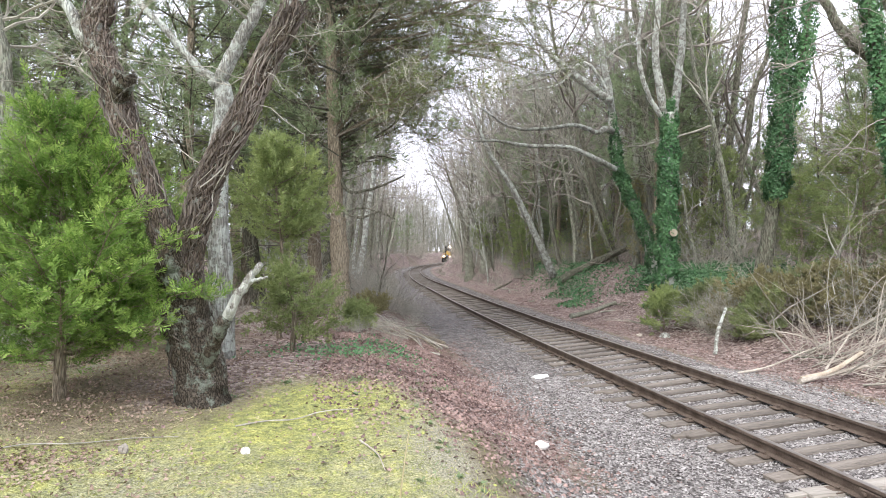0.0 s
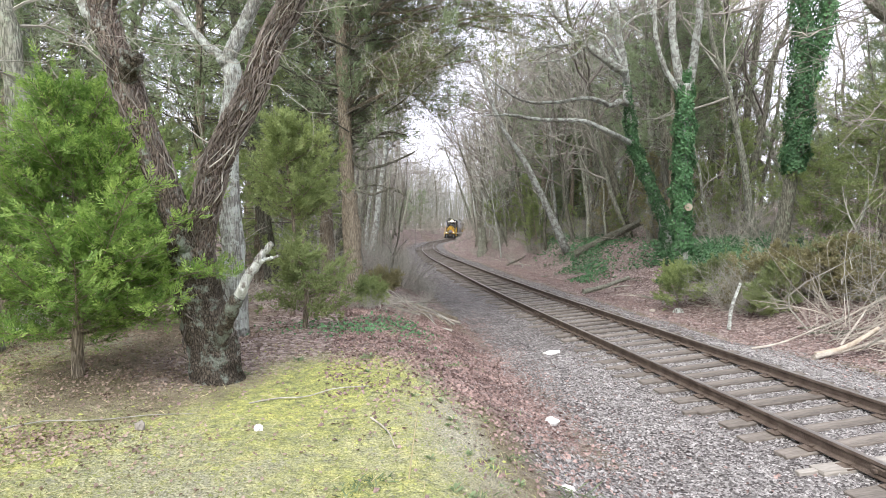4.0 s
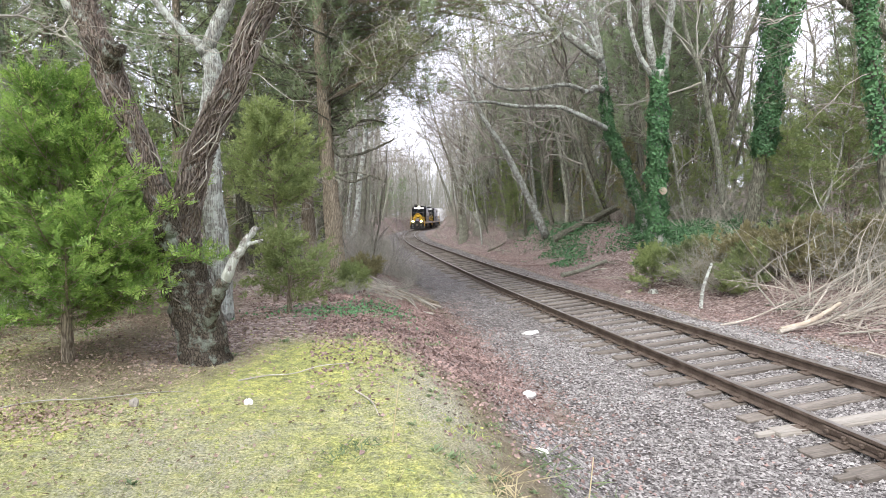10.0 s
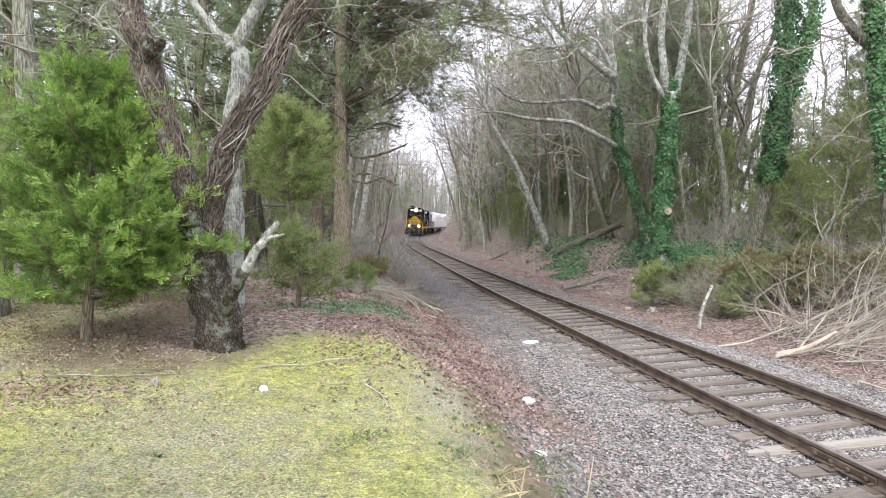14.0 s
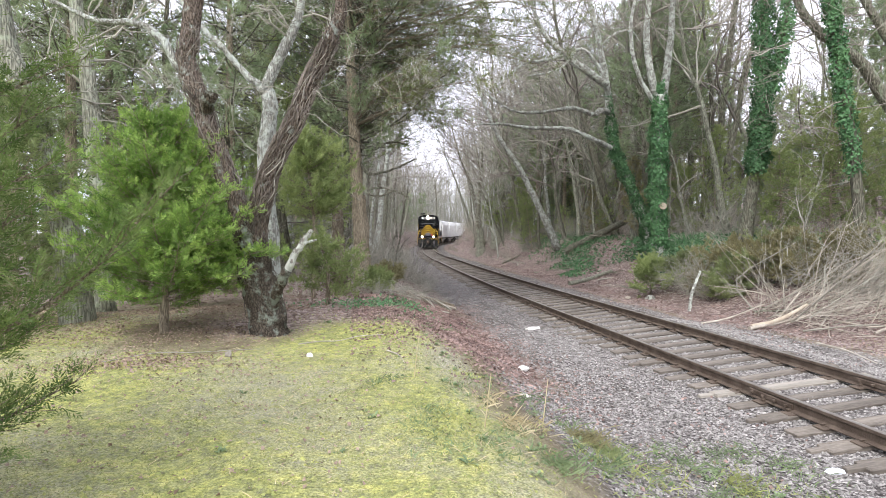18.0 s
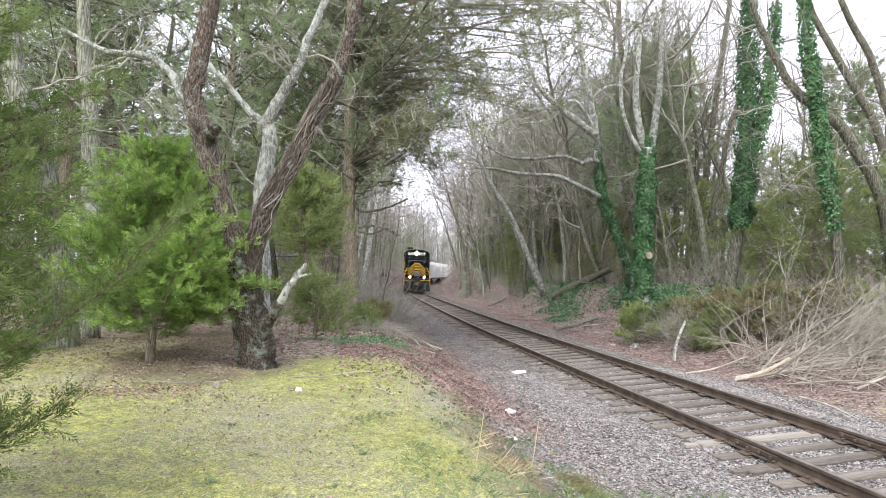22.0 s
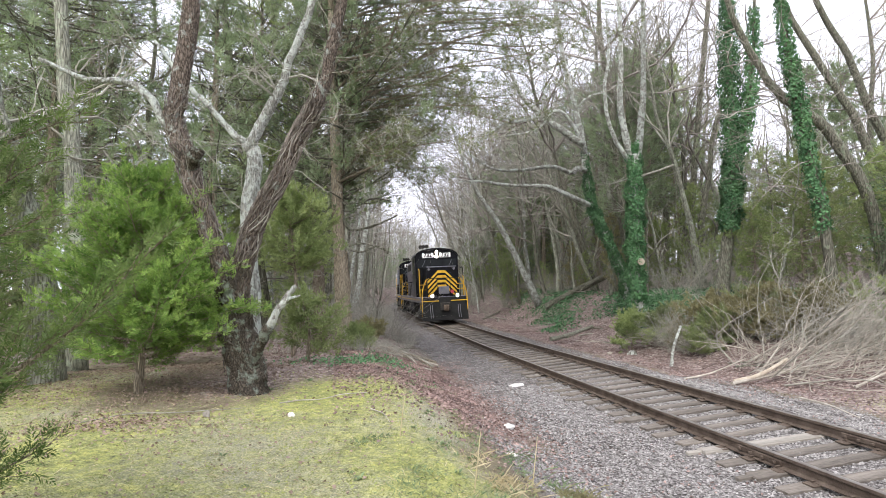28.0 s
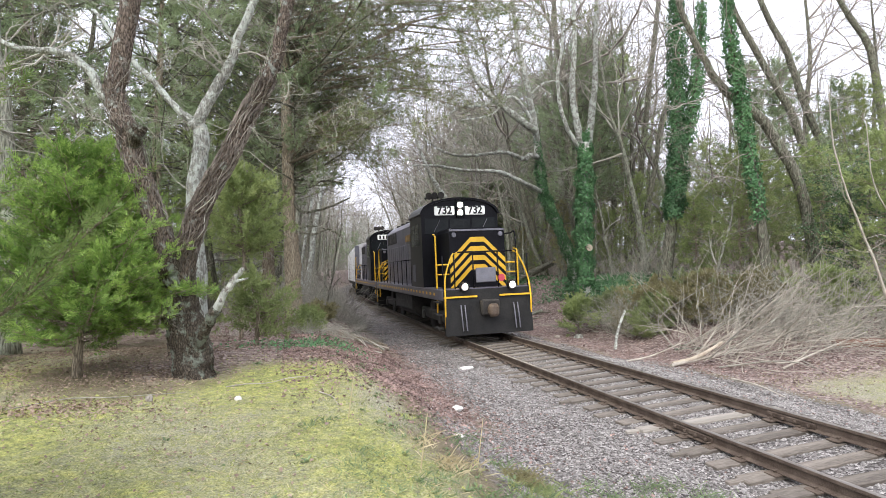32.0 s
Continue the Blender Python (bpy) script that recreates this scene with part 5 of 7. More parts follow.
# the fresh green cedar, with longer boughs on its open side
SUNNY = [np.array([(0, 0, z), (dx * 0.5, dy * 0.5, z + 0.12), (dx, dy, z + rise)]) for z, dx, dy, rise in ((0.75, 1.5, -0.75, 0.2), (0.95, 1.75, -0.5, 0.35), (1.2, 1.35, -0.9, 0.3), (1.45, 1.6, -0.55, 0.4), (1.75, 1.3, -0.7, 0.45), (2.0, 1.15, -0.4, 0.6), (2.25, 1.0, -0.5, 0.6), (1.1, 1.9, -0.2, 0.1), (0.6, 1.3, -0.3, 0.1), (2.3, 0.7, -0.1, 0.8))]
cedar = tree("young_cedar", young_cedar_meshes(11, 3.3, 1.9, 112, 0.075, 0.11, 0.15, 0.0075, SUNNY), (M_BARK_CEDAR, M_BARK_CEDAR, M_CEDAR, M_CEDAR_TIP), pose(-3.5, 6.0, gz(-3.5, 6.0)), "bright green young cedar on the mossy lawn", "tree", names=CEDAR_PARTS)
NEAR_BOUGHS = [np.array([(0, 0, 0.75), (0.85, 0.4, 1.25), (1.45, 0.65, 1.95)])]
cedar_b = tree("young_cedar", young_cedar_meshes(12, 4.6, 1.36, 180, 0.055, 0.04, 0.11, 0.0045, NEAR_BOUGHS), (M_BARK_CEDAR, M_BARK_CEDAR, M_CEDAR_MID, M_CEDAR_MID), pose(-2.1, -0.05, gz(-2.1, -0.05)), "dull green young cedar with dry tips beside the lawn", "tree", names=CEDAR_PARTS)
TALL = [cedar_meshes(170 + k, h, s, 3600, 0.2, 0.012, 0.3, 0.2, 5, 0.6, 0.7, 9) for k, (h, s) in enumerate([(14, 5.4), (12, 3.8), (15, 5.0)])]


def high_crown(t, k):
    """Ragged dark evergreen boughs high on a standing trunk."""
    for me, mt, nm in zip(TALL[k][1:], (M_BARK_DARK, M_CEDAR_DARK), ("boughs", "foliage")):
        if not me.materials:
            me.materials.append(mt)
        ob = new("crown" if nm == "boughs" else nm, me)
        ob.parent = t
        ob.rotation_euler = (0, 0, 0.8 + k)


def overhang(t, seed, pts):
    """Long dark boughs that reach out over the line."""
    rng = np.random.default_rng(seed)
    base = np.array(t.matrix_basis.translation)
    wood, twig, cs, ws = Shape(), Shape(), [], []
    for k in range(50):
        z = rng.uniform(5.4, 13.5)
        o = np.array([np.interp(z, [q[2] for q in pts], [q[0] for q in pts]), np.interp(z, [q[2] for q in pts], [q[1] for q in pts]), z])
        tip = o + np.array([rng.uniform(1.4, 2.6 + 0.52 * z + (2.5 if z > 8.5 else 0.0)), rng.uniform(-3.6, 2.4), rng.uniform(-0.5, 1.6)])
        b = bend([o, o + (tip - o) * 0.35 + rng.normal(0, 0.3, 3) + [0, 0, 0.3], o + (tip - o) * 0.7 + rng.normal(0, 0.2, 3) + [0, 0, 0.15], tip], 9) - base
        wood.tube(b, np.linspace(0.045, 0.008, 9), 5, cap=False)
        for _ in range(22):
            i = int(rng.integers(2, 9))
            e = b[i] + np.array([rng.uniform(-0.1, 0.9), rng.normal(0, 0.65), rng.normal(0.0, 0.24)])
            wood.tube([b[i], (b[i] + e) / 2, e], [0.01, 0.007, 0.003], 3, cap=False)
            for _ in range(4):
                q = b[i] + (e - b[i]) * rng.uniform(0.3, 1.0)
                twig.tube([q, q + (e - b[i]) * 0.3 + rng.normal(0, 0.12, 3), q + (e - b[i]) * 0.5 + rng.normal(0, 0.22, 3) + [0, 0, -0.12]], [0.006, 0.005, 0.003], 3, cap=False)
            u = rng.uniform(0.2, 1.1, (9, 1))
            cs.append(b[i] + (e - b[i]) * u + rng.normal(0, 0.07, (9, 3)))
            ws.append((e - b[i]) + rng.normal(0, 0.3, (9, 3)) + [0, 0, 0.1])
    part("bough", wood, M_BARK_CEDAR, t, "long brown boughs over the line")
    tagged(part("crown", twig, M_TWIG, t, "fine bare brown twigs"), kind="stuff")
    part("foliage", spray_cloud(np.concatenate(cs), np.concatenate(ws), rng, 0.13, 0.009, 5), M_CEDAR_DULL if seed == 21 else M_CEDAR_DARK, t, "dark feathery evergreen foliage")


# big cedars behind the mound
for pts, r, sd in (([(-1.77, 14.78, 0.35), (-1.86, 14.78, 2.7), (-1.99, 14.77, 4.64), (-2.06, 14.77, 6.87), (-2.14, 14.76, 9.11), (-2.2, 14.75, 13)], 0.25, 21), ([(-2.89, 16.78, 0.4), (-2.98, 16.78, 2.72), (-3.11, 16.77, 5.75), (-3.18, 16.76, 9.96), (-3.27, 16.75, 13.3)], 0.21, 22)):
    t = skeleton_tree("tall_cedar", "tall cedar with a bare trunk and dead lower limbs", [(pts, r, 0.08)] + ([([(-1.92, 14.77, 4.49), (-1.57, 14.7, 4.04), (-0.97, 14.7, 4.12), (-0.53, 14.6, 4.27), (-0.14, 14.5, 4.45)], 0.05, 0.02), ([(-1.86, 14.78, 3.15), (-1.64, 14.7, 3.52), (-1.12, 14.7, 3.6), (-0.37, 14.6, 3.33)], 0.045, 0.015), ([(-1.95, 14.77, 4.9), (-1.4, 14.6, 4.75), (-0.9, 14.5, 4.95), (-0.35, 14.4, 4.85)], 0.05, 0.015), ([(-1.9, 14.77, 3.6), (-1.3, 14.6, 3.35), (-0.7, 14.5, 3.5), (-0.2, 14.4, 3.1)], 0.045, 0.012), ([(-1.95, 14.77, 5.4), (-1.5, 14.7, 5.9), (-1.2, 14.6, 5.6), (-0.8, 14.5, 5.75)], 0.045, 0.015)] if sd == 21 else []), [M_BARK_CEDAR, M_BARK_DARK], twigs=9, seed=sd, twig_len=1.3, dead=34, roughness=0.17)
    high_crown(t, sd - 21)
    overhang(t, sd, pts)

# ivy-clad trees on the far bank
def bank_tree(label, runs, mats, ivy, seed, twigs=14, twig_len=2.7):
    t = skeleton_tree("ivy_tree", label, runs, mats, twigs, seed, twig_len, twig_mat=M_TWIG_DARK, twig_r=0.12)
    for k, (pts, r, count) in enumerate(ivy):
        ivy_on(t, pts, r, int(count * 1.5), seed + k, 0.088)
    return t


bank_tree("grey forked tree with crooked limbs and ivy on its lower trunk", [
    ([(9.85, 23.8, 0.9), (9.45, 23.79, 2.84), (8.66, 23.79, 4.74), (8.16, 23.78, 6.02), (7.94, 23.78, 7.57), (7.82, 23.78, 8.87), (7.39, 23.77, 11.1), (6.98, 23.76, 12.99), (6.61, 23.76, 16.5)], 0.2, 0.1),
    ([(7.8, 23.6, 8.7), (6.75, 23.3, 9.31), (5.83, 23.27, 10.0), (5.01, 23.27, 10.8), (4.55, 23.26, 11.84), (4.2, 23.26, 13.2)], 0.18, 0.06),
    ([(7.9, 23.7, 7.5), (7.35, 22.9, 7.44), (6.96, 22.6, 7.2), (6.07, 22.28, 7.43), (4.75, 22.28, 7.29), (3.53, 22.27, 7.35), (2.31, 22.27, 8.12)], 0.13, 0.035),
    ([(8.1, 23.7, 5.9), (6.96, 22.6, 6.15), (5.85, 22.28, 6.54), (4.08, 22.28, 6.63), (2.98, 22.27, 6.8), (1.98, 22.27, 6.79)], 0.12, 0.035),
    ([(6.6, 23.3, 9.4), (6.0, 23.2, 9.9), (5.0, 23.2, 9.7), (4.0, 23.0, 9.5), (2.9, 23.0, 8.6)], 0.1, 0.025),
    ([(7.5, 23.77, 10.4), (8.2, 23.7, 11.0), (8.9, 23.7, 11.1), (9.3, 23.6, 10.5)], 0.06, 0.02),
    ([(7.9, 23.7, 8.3), (7.3, 23.4, 9.6), (6.5, 23.2, 10.2), (5.6, 23.1, 9.3), (4.2, 23.0, 9.0)], 0.09, 0.025),
], [M_BARK_LICHEN], [([(9.85, 23.8, 1.2), (9.45, 23.79, 2.84), (8.66, 23.79, 4.74), (8.16, 23.78, 6.02), (7.9, 23.78, 8.3)], 0.23, 5600)], 41)
bank_tree("ivy-wrapped double tree with a fresh saw cut", [
    ([(9.45, 21.6, 1.0), (9.35, 21.59, 3.48), (9.4, 21.59, 5.62), (9.45, 21.58, 7.77)], 0.25, 0.22),
    ([(9.3, 21.58, 7.5), (8.91, 21.57, 9.91), (9.01, 21.57, 12.06), (8.89, 21.56, 16.5)], 0.16, 0.07),
    ([(9.56, 21.58, 7.5), (9.87, 21.58, 9.91), (9.97, 21.57, 12.06), (10.07, 21.56, 16.5)], 0.17, 0.07),
    ([(9.2, 21.58, 7.5), (8.48, 21.58, 8.84), (8.26, 21.57, 10.55), (8.47, 21.57, 12.05), (8.4, 21.5, 14)], 0.1, 0.04),
], [M_BARK_LICHEN], [([(9.45, 21.6, 1.2), (9.35, 21.59, 3.48), (9.4, 21.59, 5.62), (9.45, 21.58, 8.2)], 0.33, 7000)], 51)
bank_tree("tall tree thickly clothed in ivy", [
    ([(12.31, 20.3, 1.6), (12.47, 20.3, 3.03), (12.8, 20.29, 4.65), (12.9, 20.29, 5.66), (12.99, 20.28, 8.49), (12.98, 20.28, 11.52), (13.07, 20.27, 16)], 0.27, 0.1),
    ([(12.95, 20.29, 6.4), (13.5, 20.28, 8.4), (13.99, 20.28, 11.52), (14.18, 20.27, 15.0)], 0.13, 0.05),
], [M_BARK_DARK], [([(12.7, 20.29, 4.4), (12.9, 20.29, 6), (12.99, 20.28, 8.49), (12.98, 20.28, 11.52), (13.0, 20.27, 15)], 0.36, 7000), ([(13.3, 20.28, 7.5), (13.8, 20.28, 10), (14.1, 20.28, 13.5)], 0.27, 2200)], 61)
bank_tree("leaning tree with an ivy-covered stem", [
    ([(12.9, 14.45, 1.2), (12.79, 14.45, 2.87), (12.59, 14.48, 4.83), (12.32, 14.5, 6.13), (12.13, 14.52, 7.77), (11.85, 14.55, 9.4), (11.65, 14.58, 12.5)], 0.17, 0.07),
], [M_BARK_DARK], [([(12.7, 14.47, 3.8), (12.32, 14.5, 6.13), (12.13, 14.52, 7.77), (11.85, 14.55, 9.4), (11.7, 14.57, 11.5)], 0.21, 2600)], 71)
skeleton_tree("leaning_tree", "dark tree leaning across the bank", [
    ([(15.74, 15.8, 0.9), (15.09, 15.8, 4.84), (13.81, 15.79, 7.22), (12.71, 15.78, 8.1), (12.19, 15.78, 8.58), (11.53, 15.78, 9.59), (10.94, 15.78, 10.9), (10.2, 15.7, 13)], 0.2, 0.08),
], [M_BARK_DARK], twigs=10, seed=81, twig_len=1.8)
for runs, sd in (([(18.7, 19.0, 1.2), (17.96, 19.0, 5.65), (17.29, 19.0, 8.04), (16.12, 19.0, 10.18), (14.73, 19.0, 12.65), (14.05, 19.0, 14.45)], 811),
                 ([(21.2, 20.5, 1.4), (20.15, 20.5, 5.89), (18.92, 20.5, 9.05), (18.06, 20.5, 11.47), (16.94, 20.5, 13.64), (16.46, 20.5, 15.35)], 812),
                 ([(12.9, 27.0, 1.5), (13.91, 27.0, 4.18), (14.72, 27.0, 10.87), (15.44, 27.0, 16.82), (15.72, 27.0, 19.3)], 813),
                 ([(24.6, 22.0, 1.6), (23.68, 22.0, 9.56), (23.18, 22.0, 12.46), (22.37, 22.0, 13.75), (21.69, 22.0, 14.78), (20.75, 22.0, 16.33)], 814)):
    skeleton_tree("leaning_tree", "dark trunk leaning among the trees of the bank", [(runs, 0.2, 0.09)], [M_BARK_DARK], twigs=10, seed=sd, twig_len=2.0, twig_mat=M_TWIG_DARK)
skeleton_tree("leaning_tree", "pale trunk leaning over the cutting", [
    ([(7.34, 33.29, 0.9), (5.95, 33.29, 3.95), (4.8, 33.28, 6.24), (3.91, 33.27, 7.54), (2.99, 33.27, 9.4), (1.99, 33.26, 12.5)], 0.21, 0.08),
], [M_BARK_LICHEN], twigs=10, seed=83, twig_len=2.2)

skeleton_tree("grey_tree", "stout grey tree leaning beside the lawn", [([(-5.6, 7.15, 0.5), (-5.75, 7.15, 2.38), (-5.96, 7.16, 3.29), (-6.26, 7.16, 4.3), (-6.57, 7.17, 5.11), (-6.82, 7.18, 6.02), (-7.3, 7.2, 9)], 0.26, 0.14)], [M_BARK_GREY], twigs=9, seed=85, twig_len=1.6)
skeleton_tree("grey_tree", "straight grey tree behind the lawn", [([(-6.3, 9.1, 0.5), (-6.35, 9.13, 2.39), (-6.47, 9.16, 4.07), (-6.6, 9.18, 5.64), (-6.78, 9.19, 6.84), (-7.0, 9.2, 10)], 0.2, 0.12)], [M_BARK_GREY], twigs=9, seed=86, twig_len=1.6)
skeleton_tree("pale_sapling", "thin pale bowed sapling above the brush", [([(12.3, 9.05, 0.3), (11.94, 9.04, 1.9), (11.5, 9.04, 3.03), (11.06, 9.05, 4.15), (10.81, 9.04, 5.15), (10.7, 9.0, 6.4)], 0.035, 0.01)], [M_TWIG_PALE], twigs=6, seed=87, twig_len=0.8, twig_mat=M_TWIG_PALE)
skeleton_tree("pale_sapling", "thin pale bowed sapling above the brush", [([(12.3, 9.05, 0.3), (12.5, 9.0, 1.9), (12.2, 9.0, 3.2), (11.7, 9.0, 4.3), (11.6, 9.04, 5.6)], 0.028, 0.008)], [M_TWIG_PALE], twigs=6, seed=88, twig_len=0.8, twig_mat=M_TWIG_PALE)


def evergreen_bush(x, y, height, spread, leaves, seed, label):
    """A broad-leaved evergreen: rising stems, layered side twigs and small dark leaves in loose clumps."""
    rng = np.random.default_rng(seed)
    t = empty("holly_bush", pose(x, y, gz(x, y)), label, "shrub")
    wood, cs = Shape(), []
    for k in range(9):
        a = k * 2.4 + rng.normal(0, 0.3)
        top = np.array([math.cos(a) * spread * rng.uniform(0.1, 0.55), math.sin(a) * spread * rng.uniform(0.1, 0.55), height * rng.uniform(0.65, 1.0)])
        b = bend([(math.cos(a) * 0.15, math.sin(a) * 0.15, -0.1), top * [0.4, 0.4, 0.5], top], 12)
        wood.tube(b, np.linspace(0.05, 0.012, 12), 6, cap=False)
        for _ in range(22):
            p = b[int(rng.integers(2, 12))]
            g = rng.uniform(0, 6.3)
            r = spread * rng.uniform(0.25, 0.75) * (1.1 - 0.6 * p[2] / height)
            e = p + np.array([math.cos(g) * r, math.sin(g) * r, rng.normal(0.05, 0.2)])
            wood.tube([p, (p + e) / 2 + [0, 0, 0.06], e], [0.012, 0.008, 0.003], 4, cap=False)
            n = leaves // 198
            u = rng.uniform(0.25, 1.05, (n, 1))
            cs.append(p + (e - p) * u + rng.normal(0, 1, (n, 3)) * [0.15, 0.15, 0.07])
    part("crown", wood, M_BARK_GREY, t)
    c = np.concatenate(cs)
    part("foliage", leaf_cloud(c, rng.normal(0, 0.4, c.shape) + [0, 0, 0.8], rng, 0.065), M_HOLLY, t, "small dark glossy leaves")
    return t


evergreen_bush(15.6, 14.3, 4.6, 2.4, 9000, 891, "dark green broad-leaved evergreen bush on the bank")
evergreen_bush(17.6, 12.2, 4.2, 2.2, 7000, 892, "dark green broad-leaved evergreen bush beside the brush")


# ---- the woods ----
BARE = [bare_tree_meshes(100 + k, h, r, 0.075, f, b) for k, (h, r, f, b) in enumerate([(15, 0.16, 0.4, 13), (17, 0.2, 0.45, 14), (13, 0.11, 0.35, 12), (19, 0.22, 0.5, 14), (14, 0.13, 0.3, 14), (11, 0.08, 0.3, 12), (16, 0.15, 0.5, 12), (18, 0.18, 0.35, 15)])]
THIN = [bare_tree_meshes(140 + k, h, r, 0.09, 0.25, 12, 1) for k, (h, r) in enumerate([(7, 0.05), (9, 0.065), (6, 0.045), (8, 0.055)])]
BUSHY = [cedar_meshes(160 + k, h, s, 2600, 0.2, 0.013, 0.08, 0.1, 5, 0.5, 0.5, 9) for k, (h, s) in enumerate([(6.5, 2.3), (8.5, 2.6), (5, 2.0), (7.5, 2.2)])]


def scatter(seed, count, x_of, y_of, gap, keep):
    """Places at random, no two closer than gap, that keep() accepts."""
    rng = np.random.default_rng(seed)
    got = []
    for _ in range(count * 40):
        if len(got) >= count:
            break
        x, y = rng.uniform(*x_of), rng.uniform(*y_of)
        if keep(x, y, float(ground_at(x, y)[1])) and all((x - a) ** 2 + (y - b) ** 2 > gap * gap for a, b in got):
            got.append((x, y))
    return got, rng


TEMPLATES = {}


def plant(name, key, meshes, mats, x, y, rng, label, group, names, low=0.85, high=1.2, sink=0.0, tilt=3.0, lean=0.0):
    """A tree from a template; the first of each kind is built, the rest are copies."""
    k = rng.uniform(low, high)
    m = pose(x, y, gz(x, y) - sink) @ pose(0, 0, 0, 0, lean, 0) @ pose(0, 0, 0, rng.normal(0, tilt), rng.normal(0, tilt), rng.uniform(0, 360))
    if key not in TEMPLATES:
        copies = []
        for me, mt in zip(meshes, mats):
            if me.materials and me.materials[0] != mt:
                me = me.copy()
                me.materials.clear()
            copies.append(me)
        TEMPLATES[key] = tree(name, copies, mats, Matrix(), label, "tree", group, names)
        t = TEMPLATES[key]
        t.matrix_basis = m
    else:
        t = copy_thing(TEMPLATES[key], m)
    t.scale = (k, k, k)
    return t


BARKS = [(M_BARK_GREY, M_TWIG), (M_BARK_DARK, M_TWIG_DARK), (M_BARK_LICHEN, M_TWIG_GREY)]
WOOD_LABELS = ["grey-barked bare woodland tree on the leaf-covered bank", "dark-barked bare woodland tree in dense woods", "lichen-spotted bare woodland tree in dense woods"]


def clear_of_subjects(x, y):
    """Keeps the open view to the main trees and the lawn free."""
    for a, b, r in ((9.4, 21.6, 1.3), (9.6, 23.8, 1.2), (8.0, 28.6, 2.0), (8.8, 30.4, 1.8), (12.5, 20.3, 1.6), (12.8, 14.5, 1.2), (7.2, 33.2, 1.0), (-1.8, 14.8, 1.0)):
        if (x - a) ** 2 + (y - b) ** 2 < r * r:
            return False
    return True


def open_sight(x, y, u):
    """Keeps the inner side of the bend open, where the train shows through, and the sky over the brush."""
    return not (y > 55 and 0 < u and x < 1.7 + 0.013 * (y + 3))


right_spots, rng = scatter(7, 140, (5, 46), (19, 115), 1.35, lambda x, y, u: 5.4 < u < 38 and clear_of_subjects(x, y) and not (u < 8.5 and y < 30) and open_sight(x, y, u) and (x < 0.5 * (y + 3) or math.sin(7 * x + 3 * y) > 0.3))
for i, (x, y) in enumerate(right_spots):
    b = int(rng.choice(3, p=(0.46, 0.46, 0.08)))
    k = int(rng.integers(len(BARE)))
    plant("bare_tree", ("bare", k, b), BARE[k], BARKS[b], x, y, rng, WOOD_LABELS[b], "bare trees of the bank", ("trunk", "crown"), tilt=4, lean=-abs(rng.normal(0, 6)))
thin_spots, rng = scatter(8, 64, (6, 40), (15, 70), 0.9, lambda x, y, u: 5.2 < u < 26 and clear_of_subjects(x, y))
for i, (x, y) in enumerate(thin_spots):
    k, b = int(rng.integers(len(THIN))), int(rng.integers(2))
    plant("sapling", ("thin", k, b), THIN[k], BARKS[b], x, y, rng, "thin bare sapling in the undergrowth of the bank", "saplings", ("trunk", "crown"), tilt=7)
left_spots, rng = scatter(9, 76, (-34, -3), (10, 115), 1.8, lambda x, y, u: -30 < u < -5.6 and not (x > -5 and y < 13))
for i, (x, y) in enumerate(left_spots):
    b, k = int(rng.choice(3, p=(0.5, 0.15, 0.35))), int(rng.integers(len(BARE)))
    plant("bare_tree", ("bare", k, b), BARE[k], BARKS[b], x, y, rng, WOOD_LABELS[b], "bare trees left of the line", ("trunk", "crown"))
left_thin, rng = scatter(10, 40, (-16, -1), (12, 60), 1.0, lambda x, y, u: -14 < u < -4.4)
for i, (x, y) in enumerate(left_thin):
    k, b = int(rng.integers(len(THIN))), int(rng.integers(2))
    plant("sapling", ("thin", k, b), THIN[k], BARKS[b], x, y, rng, "thin bare sapling in the undergrowth of the bank", "saplings", ("trunk", "crown"), tilt=7)
# trees that close in on the line and stand across its far bend
close_spots, rng = scatter(17, 62, (-16, 12), (26, 112), 1.5, lambda x, y, u: -11 < u < -4.6 or (y > 28 and 5.0 < u < 9 and clear_of_subjects(x, y) and open_sight(x, y, u)))
for i, (x, y) in enumerate(close_spots):
    b, k = int(rng.choice(3, p=(0.5, 0.35, 0.15))), int(rng.integers(len(BARE)))
    plant("bare_tree", ("bare", k, b), BARE[k], BARKS[b], x, y, rng, WOOD_LABELS[b], "bare trees close to the line", ("trunk", "crown"), tilt=4, lean=(-1 if x > line_x(y) else 0.6) * abs(rng.normal(0, 9)))
for k, (x, y) in enumerate(((10.4, 28.0), (10.6, 32.5), (8.6, 34.0), (11.6, 27.2), (12.8, 32.5), (7.4, 37.5), (10.0, 38.5), (13.6, 26.2), (9.0, 42.0), (14.6, 29.0), (11.4, 35.5))):
    b = (0, 1, 0, 1)[k % 4]
    plant("bare_tree", ("bare", k % len(BARE), b), BARE[k % len(BARE)], BARKS[b], x, y, rng, WOOD_LABELS[b], "bare trees of the bank", ("trunk", "crown"), 0.9, 1.25, tilt=4, lean=-abs(rng.normal(4, 6)))
